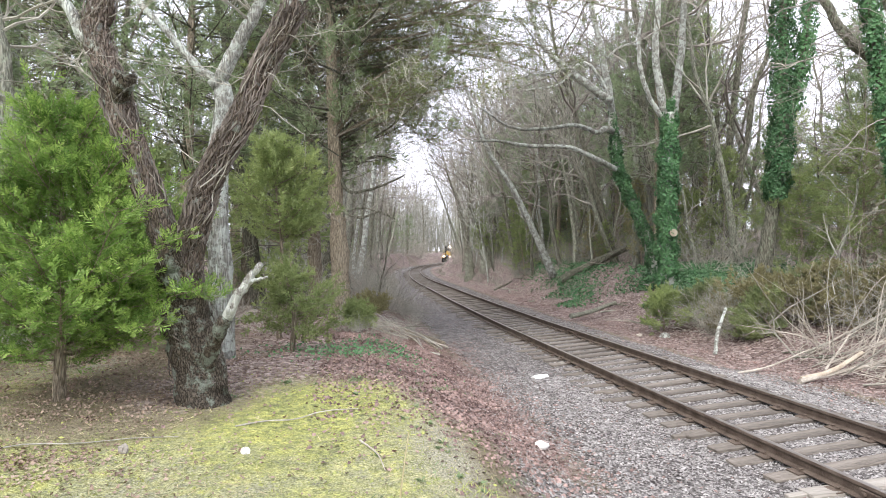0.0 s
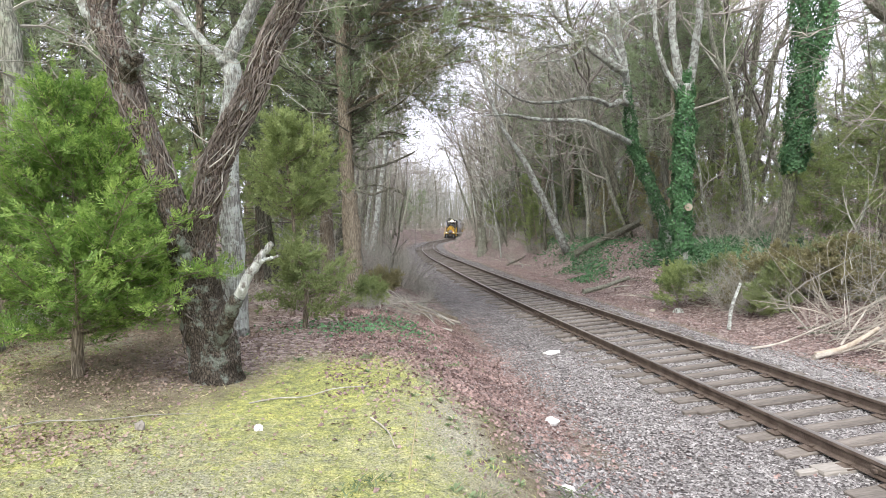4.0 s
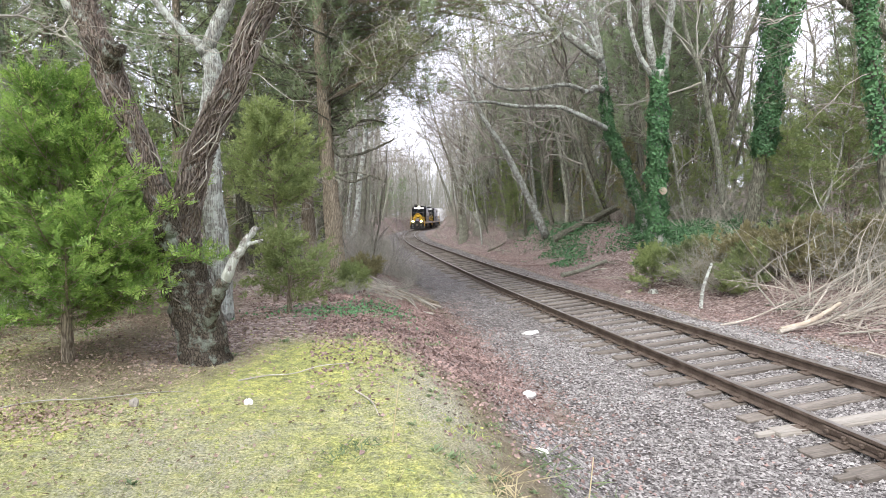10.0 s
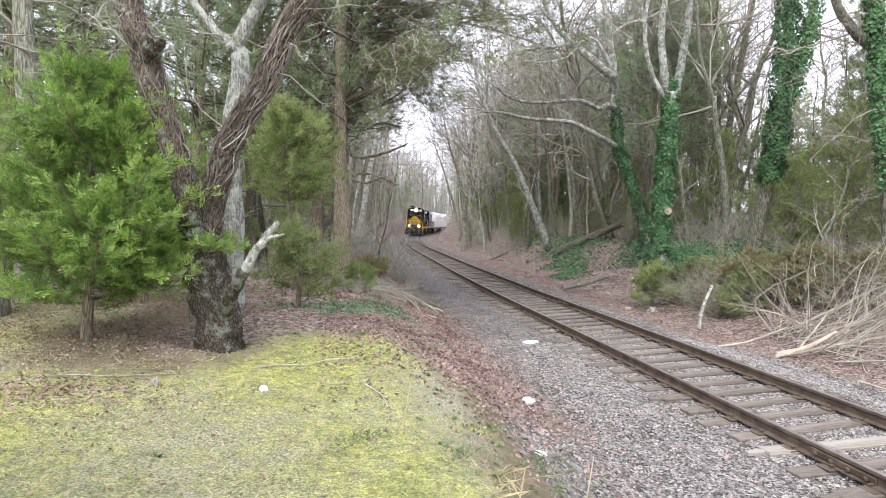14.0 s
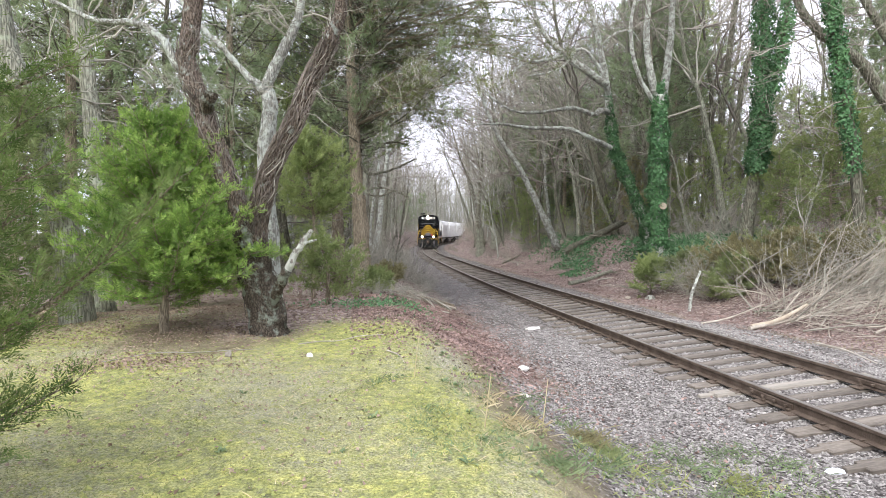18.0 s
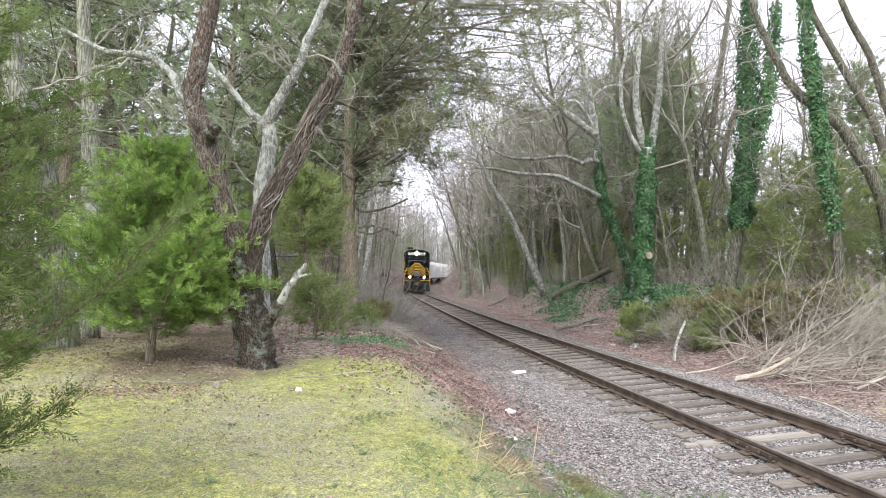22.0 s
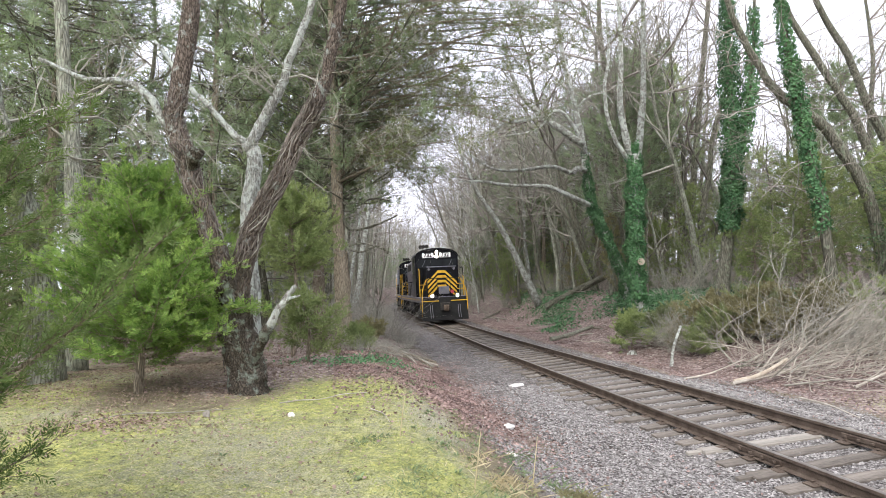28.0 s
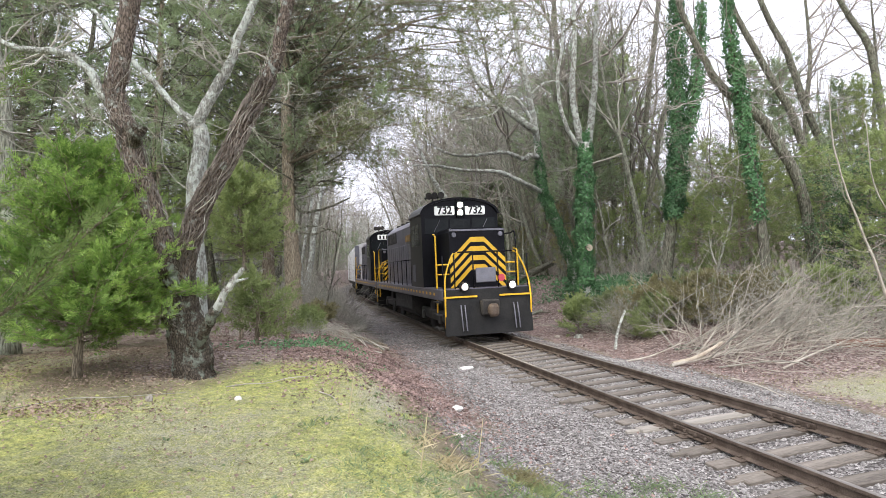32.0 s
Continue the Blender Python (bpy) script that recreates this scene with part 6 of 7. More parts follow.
# thin pale-limbed trees along the foot of the bank
edge_spots, rng = scatter(23, 20, (3, 16), (26, 70), 1.1, lambda x, y, u: 4.4 < u < 8.5 and clear_of_subjects(x, y) and open_sight(x, y, u))
for i, (x, y) in enumerate(edge_spots):
    k, b = int(rng.integers(len(THIN))), (0, 2, 1)[i % 3]
    plant("sapling", ("thin", k, b), THIN[k], BARKS[b], x, y, rng, "thin crooked bare tree at the foot of the bank", "saplings", ("trunk", "crown"), 0.9, 1.5, tilt=10, lean=-6)
end_spots, rng = scatter(18, 115, (-32, 14), (104, 185), 1.6, lambda x, y, u: u < -5.5 or (u > 5.5 and y < 150 and open_sight(x, y, u)))
for i, (x, y) in enumerate(end_spots):
    b, k = int(rng.integers(3)), int(rng.integers(len(BARE)))
    plant("distant_tree", ("far", k, b), BARE[k], BARKS[b], x, y, rng, "bare grey tree across the far bend", "bare trees across the bend", ("trunk", "crown"), 0.9, 1.3)
CEDAR_MATS = [(M_BARK_CEDAR, M_BARK_DARK, M_CEDAR_OLIVE), (M_BARK_CEDAR, M_BARK_DARK, M_CEDAR_DARK), (M_BARK_CEDAR, M_BARK_DARK, M_CEDAR_BROWN)]
CEDAR_LABELS = ["olive green cedar under the bare trees", "dark green cedar under the bare trees", "browning cedar under the bare trees"]
bushy_spots, rng = scatter(11, 62, (6, 40), (17, 95), 1.9, lambda x, y, u: 6.6 < u < 30 and clear_of_subjects(x, y) and not (u < 9.5 and y < 36))
for x, y in bushy_spots:
    k, b = int(rng.integers(len(BUSHY))), int(rng.choice(3, p=(0.55, 0.35, 0.1)))
    plant("cedar_tree", ("bushy", k, b), BUSHY[k], CEDAR_MATS[b], x, y, rng, CEDAR_LABELS[b], "cedars of the bank", CEDAR_PARTS, 0.7, 1.2)
left_bushy, rng = scatter(12, 26, (-26, -3), (13, 80), 2.3, lambda x, y, u: -24 < u < -7)
for x, y in left_bushy:
    k, b = int(rng.integers(len(BUSHY))), int(rng.choice(3, p=(0.35, 0.4, 0.25)))
    plant("cedar_tree", ("bushy", k, b), BUSHY[k], CEDAR_MATS[b], x, y, rng, CEDAR_LABELS[b], "cedars left of the line", CEDAR_PARTS, 0.7, 1.2)
slope_spots, rng = scatter(27, 30, (5, 17), (25, 75), 1.5, lambda x, y, u: 5.4 < u < 11 and clear_of_subjects(x, y) and open_sight(x, y, u))
for x, y in slope_spots:
    k, b = int(rng.integers(len(BUSHY))), int(rng.choice(3, p=(0.75, 0.15, 0.1)))
    plant("cedar_tree", ("bushy", k, b), BUSHY[k], CEDAR_MATS[b], x, y, rng, CEDAR_LABELS[b], "cedars of the bank", CEDAR_PARTS, 0.3, 0.7, lean=-5)
# tall dark cedars that hang over the line
for x, y, k, b, sc in ((-5.4, 13.5, 1, 1, 1.0), (-5.0, 21.5, 0, 0, 1.0), (-9.0, 12.0, 2, 1, 0.95), (-13, 15, 1, 1, 1.0), (10.8, 26.5, 1, 1, 1.0), (9.0, 41, 0, 1, 0.9), (13, 31, 2, 1, 0.9), (20, 19, 1, 0, 0.62), (-14.5, 24, 0, 0, 1.1), (-12, 19, 2, 1, 1.1), (-10, 30, 1, 1, 1.2), (-19, 27, 2, 0, 1.2), (11.5, 46, 1, 1, 1.2), (15, 38, 0, 1, 1.1), (9.5, 63, 2, 1, 1.2), (18, 44, 1, 1, 1.2), (14.5, 52, 0, 1, 1.3), (20, 50, 2, 1, 1.3), (12, 70, 1, 1, 1.3), (6.5, 52, 1, 1, 0.85), (13.5, 42, 2, 1, 1.1), (7.6, 45.5, 1, 1, 1.15), (10.5, 58, 0, 1, 1.15), (16.5, 34, 1, 0, 1.1), (12.6, 29, 1, 1, 1.1), (-6.2, 20.5, 1, 0, 1.3)):
    rg = np.random.default_rng(int(100 * (x + 50) + y))
    plant("tall_cedar", ("tall", k, b), TALL[k], CEDAR_MATS[b], x, y, rg, "tall dark cedar with a ragged high crown", "tall cedars", CEDAR_PARTS, sc, sc + 0.01, tilt=1)
# the green cedars nearer the line
for x, y, h, sp, sd, mt in ((-2.5, 11.4, 3.9, 1.75, 201, M_CEDAR_OLIVE), (-1.72, 9.4, 1.3, 0.92, 202, M_CEDAR_OLIVE), (-4.6, 9.6, 3.4, 1.4, 203, M_CEDAR_DULL), (-6.3, 6.6, 3.8, 1.5, 204, M_CEDAR_DULL), (13.6, 17.0, 5.2, 2.6, 205, M_CEDAR_OLIVE), (16.3, 16.4, 5.0, 2.3, 206, M_CEDAR_OLIVE), (15.2, 12.4, 5.4, 1.8, 207, M_CEDAR_OLIVE), (13.9, 20.6, 3.6, 2.0, 211, M_CEDAR_OLIVE), (12.2, 26.5, 3.2, 1.8, 212, M_CEDAR_OLIVE), (16.4, 20.4, 5.0, 2.4, 213, M_CEDAR_DULL), (-1.3, 17.9, 0.5, 0.45, 209, M_CEDAR_BROWN), (-1.25, 13.4, 0.4, 0.32, 215, M_CEDAR_OLIVE)):
    tree("cedar_tree", cedar_meshes(sd, h, sp, 7000 if h > 3 else 2200, 0.1, 0.008, 0.5 if sd == 201 else 0.08, 0.06, 5, 0.45, 0.4, 14), (M_BARK_CEDAR, M_BARK_CEDAR, mt), pose(x, y, gz(x, y)), "feathery green cedar at the edge of the woods" if mt != M_CEDAR_BROWN else "browning cedar scrub at the edge of the woods", "tree", "", CEDAR_PARTS)


def thicket_mesh(seed, height, spread, stems, level=1):
    rng = np.random.default_rng(seed)
    sh = Shape()
    for _ in range(stems):
        a, r = rng.uniform(0, 2 * np.pi), spread * rng.uniform() ** 0.6 * 0.6
        way = np.array([math.cos(a) * 0.7, math.sin(a) * 0.7, rng.uniform(0.4, 1.4)]) + rng.normal(0, 0.25, 3)
        branch_out(sh, rng, (math.cos(a) * r, math.sin(a) * r, -0.05), way, height * rng.uniform(0.5, 1.25), 0.009, level, 0.07, 4, 0.4, 4)
    return sh.mesh("stems")


THICKETS = [thicket_mesh(300 + k, h, s, n) for k, (h, s, n) in enumerate([(1.8, 1.3, 60), (1.3, 1.1, 55), (2.4, 1.3, 50), (1.0, 1.0, 50)])]
for k, me in enumerate(THICKETS):
    me.materials.append((M_TWIG, M_TWIG_PALE, M_TWIG, M_TWIG)[k])


def shrub(x, y, k, rng, sc):
    ob = new("shrub", THICKETS[k])
    ob.matrix_basis = pose(x, y, gz(x, y), 0, 0, rng.uniform(0, 360)) @ Matrix.Scale(sc, 4)
    tagged(ob, "tangled leafless shrub in dead leaves" if k != 1 else "tangle of pale dead stems in dead leaves", "shrub", "leafless shrubs")


spots, rng = scatter(13, 85, (4, 24), (12, 75), 0.9, lambda x, y, u: (4.9 if y > 34 else 7.2) < u < 16 and clear_of_subjects(x, y) and not (8.5 < x < 15 and 15 < y < 22.5))
for x, y in spots:
    shrub(x, y, int(rng.integers(4)), rng, rng.uniform(0.7, 1.2))
spots, rng = scatter(14, 50, (-12, 2), (11.5, 70), 0.9, lambda x, y, u: -12 < u < -3.7 and not (u > -7.5 and y < 20))
for x, y in spots:
    shrub(x, y, int(rng.integers(4)), rng, rng.uniform(0.55, 1.0))
spots, rng = scatter(15, 40, (-6, 14), (60, 125), 1.5, lambda x, y, u: 3.8 < abs(u) < 10 and open_sight(x, y, u))
for x, y in spots:
    shrub(x, y, int(rng.integers(3)), rng, rng.uniform(0.8, 1.3))

spots, rng = scatter(19, 70, (-4, 14), (20, 62), 0.8, lambda x, y, u: (4.2 < u < 7 and y > 38 and open_sight(x, y, u)) or (-5.5 < u < -3.4 and y > 18))
for x, y in spots:
    shrub(x, y, int(rng.choice((0, 3))), rng, rng.uniform(0.35, 0.65))

spots, rng = scatter(20, 46, (-4, 8), (66, 128), 0.9, lambda x, y, u: 3.3 < u < 8 and not open_sight(x, y, u))
for x, y in spots:
    shrub(x, y, 3, rng, rng.uniform(0.3, 0.5))

for x, y, sc in ((-0.9, 12.6, 0.38), (-0.4, 13.4, 0.34), (-1.3, 13.0, 0.45), (0.1, 14.6, 0.32), (-0.2, 12.4, 0.28), (0.4, 16.2, 0.35), (-0.8, 14.5, 0.42), (-0.3, 17.4, 0.5)):
    shrub(x, y, 3, rng, sc)

# dark evergreens and brush across the far bend
rng = np.random.default_rng(91)
for x, y in ((5.4, 126), (6.5, 133), (-9.5, 118), (-12, 128), (-7.5, 135), (10, 140), (-16, 122)):
    plant("cedar_tree", ("bushy", 1, 1), BUSHY[1], CEDAR_MATS[1], x, y, rng, CEDAR_LABELS[1], "cedars across the bend", CEDAR_PARTS, 0.8, 1.1)
for _ in range(60):
    x, y = rng.uniform(-30, 2), rng.uniform(112, 165)
    if float(ground_at(x, y)[1]) < -4.5:
        shrub(x, y, int(rng.integers(3)), rng, rng.uniform(1.6, 2.8))
# broken stumps on the bank
for k, (x, y, h, r) in enumerate(((3.3, 54.0, 2.6, 0.4), (4.6, 51.0, 2.0, 0.45))):
    rg = np.random.default_rng(900 + k)
    p = [(x, y, gz(x, y) - 0.2), (x + 0.05, y, gz(x, y) + h * 0.5), (x - 0.1, y, gz(x, y) + h)]
    st = part("tree_stump", Shape().tube(bend(np.array(p) - p[0], 9), np.linspace(r * 1.25, r * 0.8, 9), 11, rg, 0.16), M_BARK_GREY)
    st.matrix_basis = Matrix.Translation(p[0])
    tagged(st, "tall broken grey stump on the bank", "stump")

# far woods that close the view
rng = np.random.default_rng(77)
far_wood, far_twig = Shape(), Shape()
for _ in range(900):
    a = rng.uniform(-2.2, 2.2)
    r = rng.uniform(100, 230)
    x, y = r * math.sin(a) - 3, r * math.cos(a)
    u = float(ground_at(x, min(y, 225))[1])
    if y < 215 and abs(u) < 6:
        continue
    h = rng.uniform(12, 20)
    z = gz(x, y)
    bow = rng.normal(0, 0.8, 2)
    p = np.array([(x, y, z - 0.3), (x + bow[0] * 0.4, y + bow[1] * 0.4, z + h * 0.5), (x + bow[0], y + bow[1], z + h)])
    far_wood.tube(p, [0.2, 0.14, 0.04], 5, cap=False)
    for _ in range(12):
        t = rng.uniform(0.25, 1)
        o = p[0] + (p[2] - p[0]) * t
        e = o + np.array([*rng.normal(0, 2.2, 2), rng.uniform(0.5, 4)])
        far_twig.tube([o, (o + e) / 2 + rng.normal(0, 0.3, 3), e], [0.07, 0.05, 0.02], 3, cap=False)
        for _ in range(4):
            q = o + (e - o) * rng.uniform(0.3, 1)
            far_twig.tube([q, q + np.array([*rng.normal(0, 0.9, 2), rng.uniform(0, 1.6)])], [0.03, 0.012], 3, cap=False)
for _ in range(260):
    x, y = rng.uniform(-26, 16), rng.uniform(150, 235)
    u = float(ground_at(x, y)[1])
    if abs(u) < 6 or (u > 0 and y < 190):
        continue
    h, z = rng.uniform(9, 20), gz(x, y)
    p = np.array([(x, y, z - 0.3), (x + rng.normal(0, 0.6), y, z + h * 0.5), (x + rng.normal(0, 1.4), y, z + h)])
    far_wood.tube(p, [0.16, 0.11, 0.03], 5, cap=False)
    for _ in range(20):
        o = p[0] + (p[2] - p[0]) * rng.uniform(0.1, 1)
        e = o + np.array([*rng.normal(0, 1.9, 2), rng.uniform(0.3, 3.2)])
        far_twig.tube([o, (o + e) / 2 + rng.normal(0, 0.3, 3), e], [0.055, 0.04, 0.015], 3, cap=False)
        for _ in range(6):
            q = o + (e - o) * rng.uniform(0.2, 1)
            far_twig.tube([q, q + np.array([*rng.normal(0, 0.8, 2), rng.uniform(0, 1.5)])], [0.026, 0.01], 3, cap=False)
woods = tagged(part("far_woods", far_wood, M_BARK_GREY), "distant belt of bare grey woodland trees", "woods", kind="stuff")
# The pale twig colour stands in for aerial haze over the far woods.
part("twig_haze", far_twig, M_TWIG_GREY, woods)


# ---- brush, logs and stones by the line ----
def log(name, label, pts, r0, r1, material, category="log", end=None, seed=0, seg=10):
    base = np.array(pts[0])
    ob = part(name, Shape().tube(bend(np.array(pts) - base, 12), np.linspace(r0, r1, 12), seg, np.random.default_rng(seed), 0.12), material, smooth=False)
    ob.matrix_basis = Matrix.Translation(base)
    if end:
        d = np.array(pts[0]) - np.array(pts[1])
        d /= np.linalg.norm(d)
        part("cut_end", Shape().tube([d * 0.0, d * 0.012], r0 * 0.98, seg), end, ob, "pale sawn end")
    return tagged(ob, label, category)


def brush_pile():
    """Pale dead branches thrown on a heap beside the line, with a split log in front."""
    rng = np.random.default_rng(400)
    o = np.array((8.9, 11.3, gz(8.9, 11.3)))
    pile = empty("brush_pile", Matrix.Translation(o), "heap of pale dead branches beside the ballast", "brush pile")
    for k in range(260):
        b = np.array((rng.uniform(0.0, 3.2), rng.uniform(-0.7, 2.3), rng.uniform(0.02, 0.35)))
        ln = rng.uniform(1.4, 4.2)
        way = np.array((rng.normal(0.7, 0.6), rng.normal(-0.05, 0.75), rng.uniform(0.0, 0.85)))
        way /= np.linalg.norm(way)
        mid = b + way * ln * 0.5 + rng.normal(0, 0.28, 3)
        tip = b + way * ln + np.array((0, 0, -0.12 * ln * rng.uniform())) + rng.normal(0, 0.2, 3)
        tip[2] = max(tip[2], 0.12)
        r = rng.choice((0.006, 0.009, 0.014, 0.024), p=(0.4, 0.35, 0.18, 0.07))
        sh = Shape().tube(bend([b, mid, tip], 7), np.linspace(r, r * 0.3, 7), 5)
        for _ in range(int(rng.integers(1, 4))):
            q = b + (tip - b) * rng.uniform(0.4, 0.9)
            sh.tube([q, q + way * 0.3 + rng.normal(0, 0.2, 3), q + way * 0.7 + rng.normal(0, 0.35, 3)], [r * 0.5, r * 0.35, r * 0.15], 4)
        part("branch", sh, M_TWIG_PALE if k % 4 else M_TWIG, pile)
    return pile


brush_pile()
log("split_log", "pale split log lying before the brush heap", [(7.95, 10.85, 0.0), (8.7, 11.1, 0.12), (9.6, 11.5, 0.42)], 0.052, 0.04, M_WOOD_RAW, seed=1)
log("split_log", "long pale pole lying before the brush heap", [(7.85, 10.75, -0.02), (9.2, 11.3, 0.1), (11.2, 11.9, 0.35)], 0.05, 0.03, M_TWIG_PALE, seed=2)
log("dead_branch", "pale dead branch on the ballast edge", [(7.12, 11.7, -0.06), (7.9, 11.9, 0.05), (9.0, 12.3, 0.35)], 0.028, 0.012, M_TWIG_PALE, "branch", seed=3)
log("birch_stick", "lichen-spotted pole leaning on the brush", [(7.86, 14.33, -0.12), (8.05, 14.6, 0.4), (8.45, 15.0, 1.0)], 0.05, 0.035, M_BARK_LICHEN, "branch", seed=4)
log("dead_branch", "bare grey branch lying on dead leaves", [(8.22, 8.81, 0.02), (8.2, 7.9, 0.06), (8.16, 7.04, 0.02)], 0.022, 0.008, M_TWIG_PALE, "branch", seed=5)
log("dead_branch", "bare grey branch propped on dead leaves", [(9.92, 9.61, 0.06), (10.8, 9.8, 0.35), (12.4, 10.1, 0.8)], 0.03, 0.012, M_TWIG_PALE, "branch", seed=6)
log("rotten_log", "rotten reddish log at the edge of the moss", [(12.2, 10.9, 0.38), (13.2, 10.6, 0.44), (14.6, 10.2, 0.5)], 0.17, 0.14, M_ROT, seed=7)
log("fallen_log", "weathered log lying on the leaf-covered bank", [(5.76, 21.74, 0.02), (6.6, 22.3, 0.12), (7.9, 23.2, 0.42)], 0.10, 0.07, M_BARK_GREY, seed=8)
log("fallen_tree", "dark fallen trunk slanting down the bank", [(7.3, 31.0, 0.95), (8.7, 30.6, 1.75), (10.5, 30.0, 2.72)], 0.24, 0.17, M_BARK_DARK, seed=9)
log("dead_branch", "dark fallen branch on dead leaves", [(4.21, 37.6, -0.05), (5.2, 39.5, 0.2), (6.2, 41.8, 0.6)], 0.06, 0.04, M_BARK_DARK, "branch", seed=10)
log("rotten_log", "rotten reddish log on the leafy slope", [(-1.3, 16.9, 0.3), (-0.9, 16.3, 0.2), (-0.45, 15.8, 0.1)], 0.09, 0.07, M_ROT, seed=11)
log("cut_log", "pale cut pole beside the ballast", [(1.0, 15.8, -0.2), (0.6, 15.95, -0.1), (-0.1, 16.4, 0.05)], 0.035, 0.03, M_TWIG_PALE, end=M_WOOD_RAW, seed=12)
log("cut_log", "grey cut pole beside the ballast", [(0.8, 15.4, -0.2), (0.1, 15.9, -0.05), (-0.9, 16.6, 0.2)], 0.045, 0.035, M_BARK_GREY, seed=13)
log("cut_log", "brown cut pole beside the ballast", [(0.95, 16.4, -0.2), (0.3, 16.6, 0.0), (-0.5, 17.2, 0.15)], 0.05, 0.03, M_BARK_CEDAR, seed=14)
rg = np.random.default_rng(460)
for k in range(26):
    x, y = rg.uniform(-0.7, 0.9), rg.uniform(12.5, 17.5)
    a, ln = rg.normal(2.6, 0.5), rg.uniform(0.6, 1.8)
    p = [(x, y, gz(x, y) + rg.uniform(0.02, 0.1))] + [(x + math.cos(a) * ln * f, y + math.sin(a) * ln * f, gz(x + math.cos(a) * ln * f, y + math.sin(a) * ln * f) + rg.uniform(0.04, 0.22)) for f in (0.5, 1.0)]
    log("cut_stick", "thin cut stick in a loose heap beside the ballast", p, rg.uniform(0.01, 0.028), 0.007, (M_TWIG_PALE, M_TWIG, M_BARK_CEDAR, M_TWIG_DARK)[k % 4], "stick", seed=470 + k, seg=6)
log("fallen_stick", "thin bare stick lying on the moss", [(-1.1, 4.95, gz(-1.1, 4.95) + 0.01), (-0.86, 5.12, gz(-0.86, 5.12) + 0.02), (-0.6, 5.2, gz(-0.6, 5.2) + 0.02), (-0.35, 5.42, gz(-0.35, 5.42) + 0.03), (0.0, 5.5, gz(0, 5.5) + 0.02)], 0.009, 0.005, M_TWIG, "stick", seed=15, seg=6)
log("fallen_stick", "long thin stick lying on the lawn", [(-3.2, 3.9, gz(-3.2, 3.9) + 0.01), (-2.75, 4.3, gz(-2.75, 4.3) + 0.02), (-2.3, 4.42, gz(-2.3, 4.42) + 0.02), (-1.9, 4.62, gz(-1.9, 4.62) + 0.02), (-1.5, 4.6, gz(-1.5, 4.6) + 0.02)], 0.007, 0.004, M_TWIG, "stick", seed=16, seg=6)
log("fallen_stick", "short thin stick lying on the moss", [(0.15, 4.6, gz(0.15, 4.6) + 0.01), (0.35, 4.2, gz(0.35, 4.2) + 0.02), (0.45, 3.9, gz(0.45, 3.9) + 0.01)], 0.009, 0.004, M_TWIG_PALE, "stick", seed=17, seg=6)
rg = np.random.default_rng(450)
STICKS = [Shape().tube(bend([(0, 0, 0), (0.5, rg.normal(0, 0.12), 0.1), (1.0, rg.normal(0, 0.15), 0.12), (1.6, rg.normal(0, 0.25), 0.16)], 9), np.linspace(0.03, 0.008, 9), 6, rg, 0.1).tube(bend([(0.6, 0, 0.1), (0.9, 0.25, 0.2), (1.2, 0.4, 0.22)], 5), np.linspace(0.016, 0.005, 5), 5).mesh("fallen_branch") for _ in range(4)]
for k, me in enumerate(STICKS):
    me.materials.append((M_BARK_GREY, M_TWIG_PALE, M_BARK_DARK, M_TWIG)[k])
for k in range(70):
    y = rg.uniform(13, 62)
    off = rg.uniform(3.4, 7.5) if k % 3 else -rg.uniform(3.6, 6.5)
    x = float(line_x(y)) + off
    ob = new("fallen_branch", STICKS[k % 4])
    ob.matrix_basis = pose(x, y, gz(x, y) + 0.02, 0, 0, rg.uniform(0, 360)) @ Matrix.Scale(rg.uniform(0.6, 1.5), 4)
    tagged(ob, "thin fallen branch lying on dead leaves", "branch", "fallen branches")
part("saw_cut", Shape().disc((-0.02, -0.5, 2.2), 0.14, 0.06, "y", 14), M_WOOD_RAW, [o for o in scene.objects if o.name == "ivy_tree.001"][0], "round orange saw cut")

# cut cedar brush thrown on the bank
rng = np.random.default_rng(410)
for k, (x, y, h, sp, lean, turn, mt) in enumerate((
        (8.0, 18.2, 1.1, 1.15, 12, 0, M_CEDAR_OLIVE), (8.7, 17.9, 1.3, 0.85, 30, 60, M_CEDAR_DULL), (9.4, 16.6, 2.0, 0.9, 55, 20, M_CEDAR_BROWN),
        (9.9, 15.3, 1.2, 1.1, 28, 160, M_CEDAR_BROWN), (10.5, 14.8, 1.3, 1.15, 25, 80, M_CEDAR_DULL), (11.1, 14.3, 1.3, 1.15, 22, 250, M_CEDAR_BROWN),
        (12.0, 13.9, 1.4, 1.1, 35, 320, M_CEDAR_BROWN), (9.7, 14.7, 1.1, 0.95, 48, 200, M_CEDAR_DULL), (8.9, 15.9, 1.5, 0.8, 60, 110, M_CEDAR_BROWN),
        (13.3, 13.4, 1.6, 1.2, 35, 30, M_CEDAR_OLIVE), (10.6, 14.2, 1.0, 0.95, 45, 140, M_CEDAR_BROWN))):
    t = tree("cut_cedar", cedar_meshes(420 + k, h, sp, 5200, 0.085, 0.0075, 0.02, 0.035, 6, 0.45), (M_BARK_CEDAR, M_TWIG, mt), pose(x, y, gz(x, y) + 0.15, 0, 0, turn) @ pose(0, 0, 0, lean, 0, 0), "cut cedar brush heaped at the foot of the bank, browning" if k else "green cedar brush heaped at the foot of the bank", "brush", "cedar brush heap", CEDAR_PARTS)
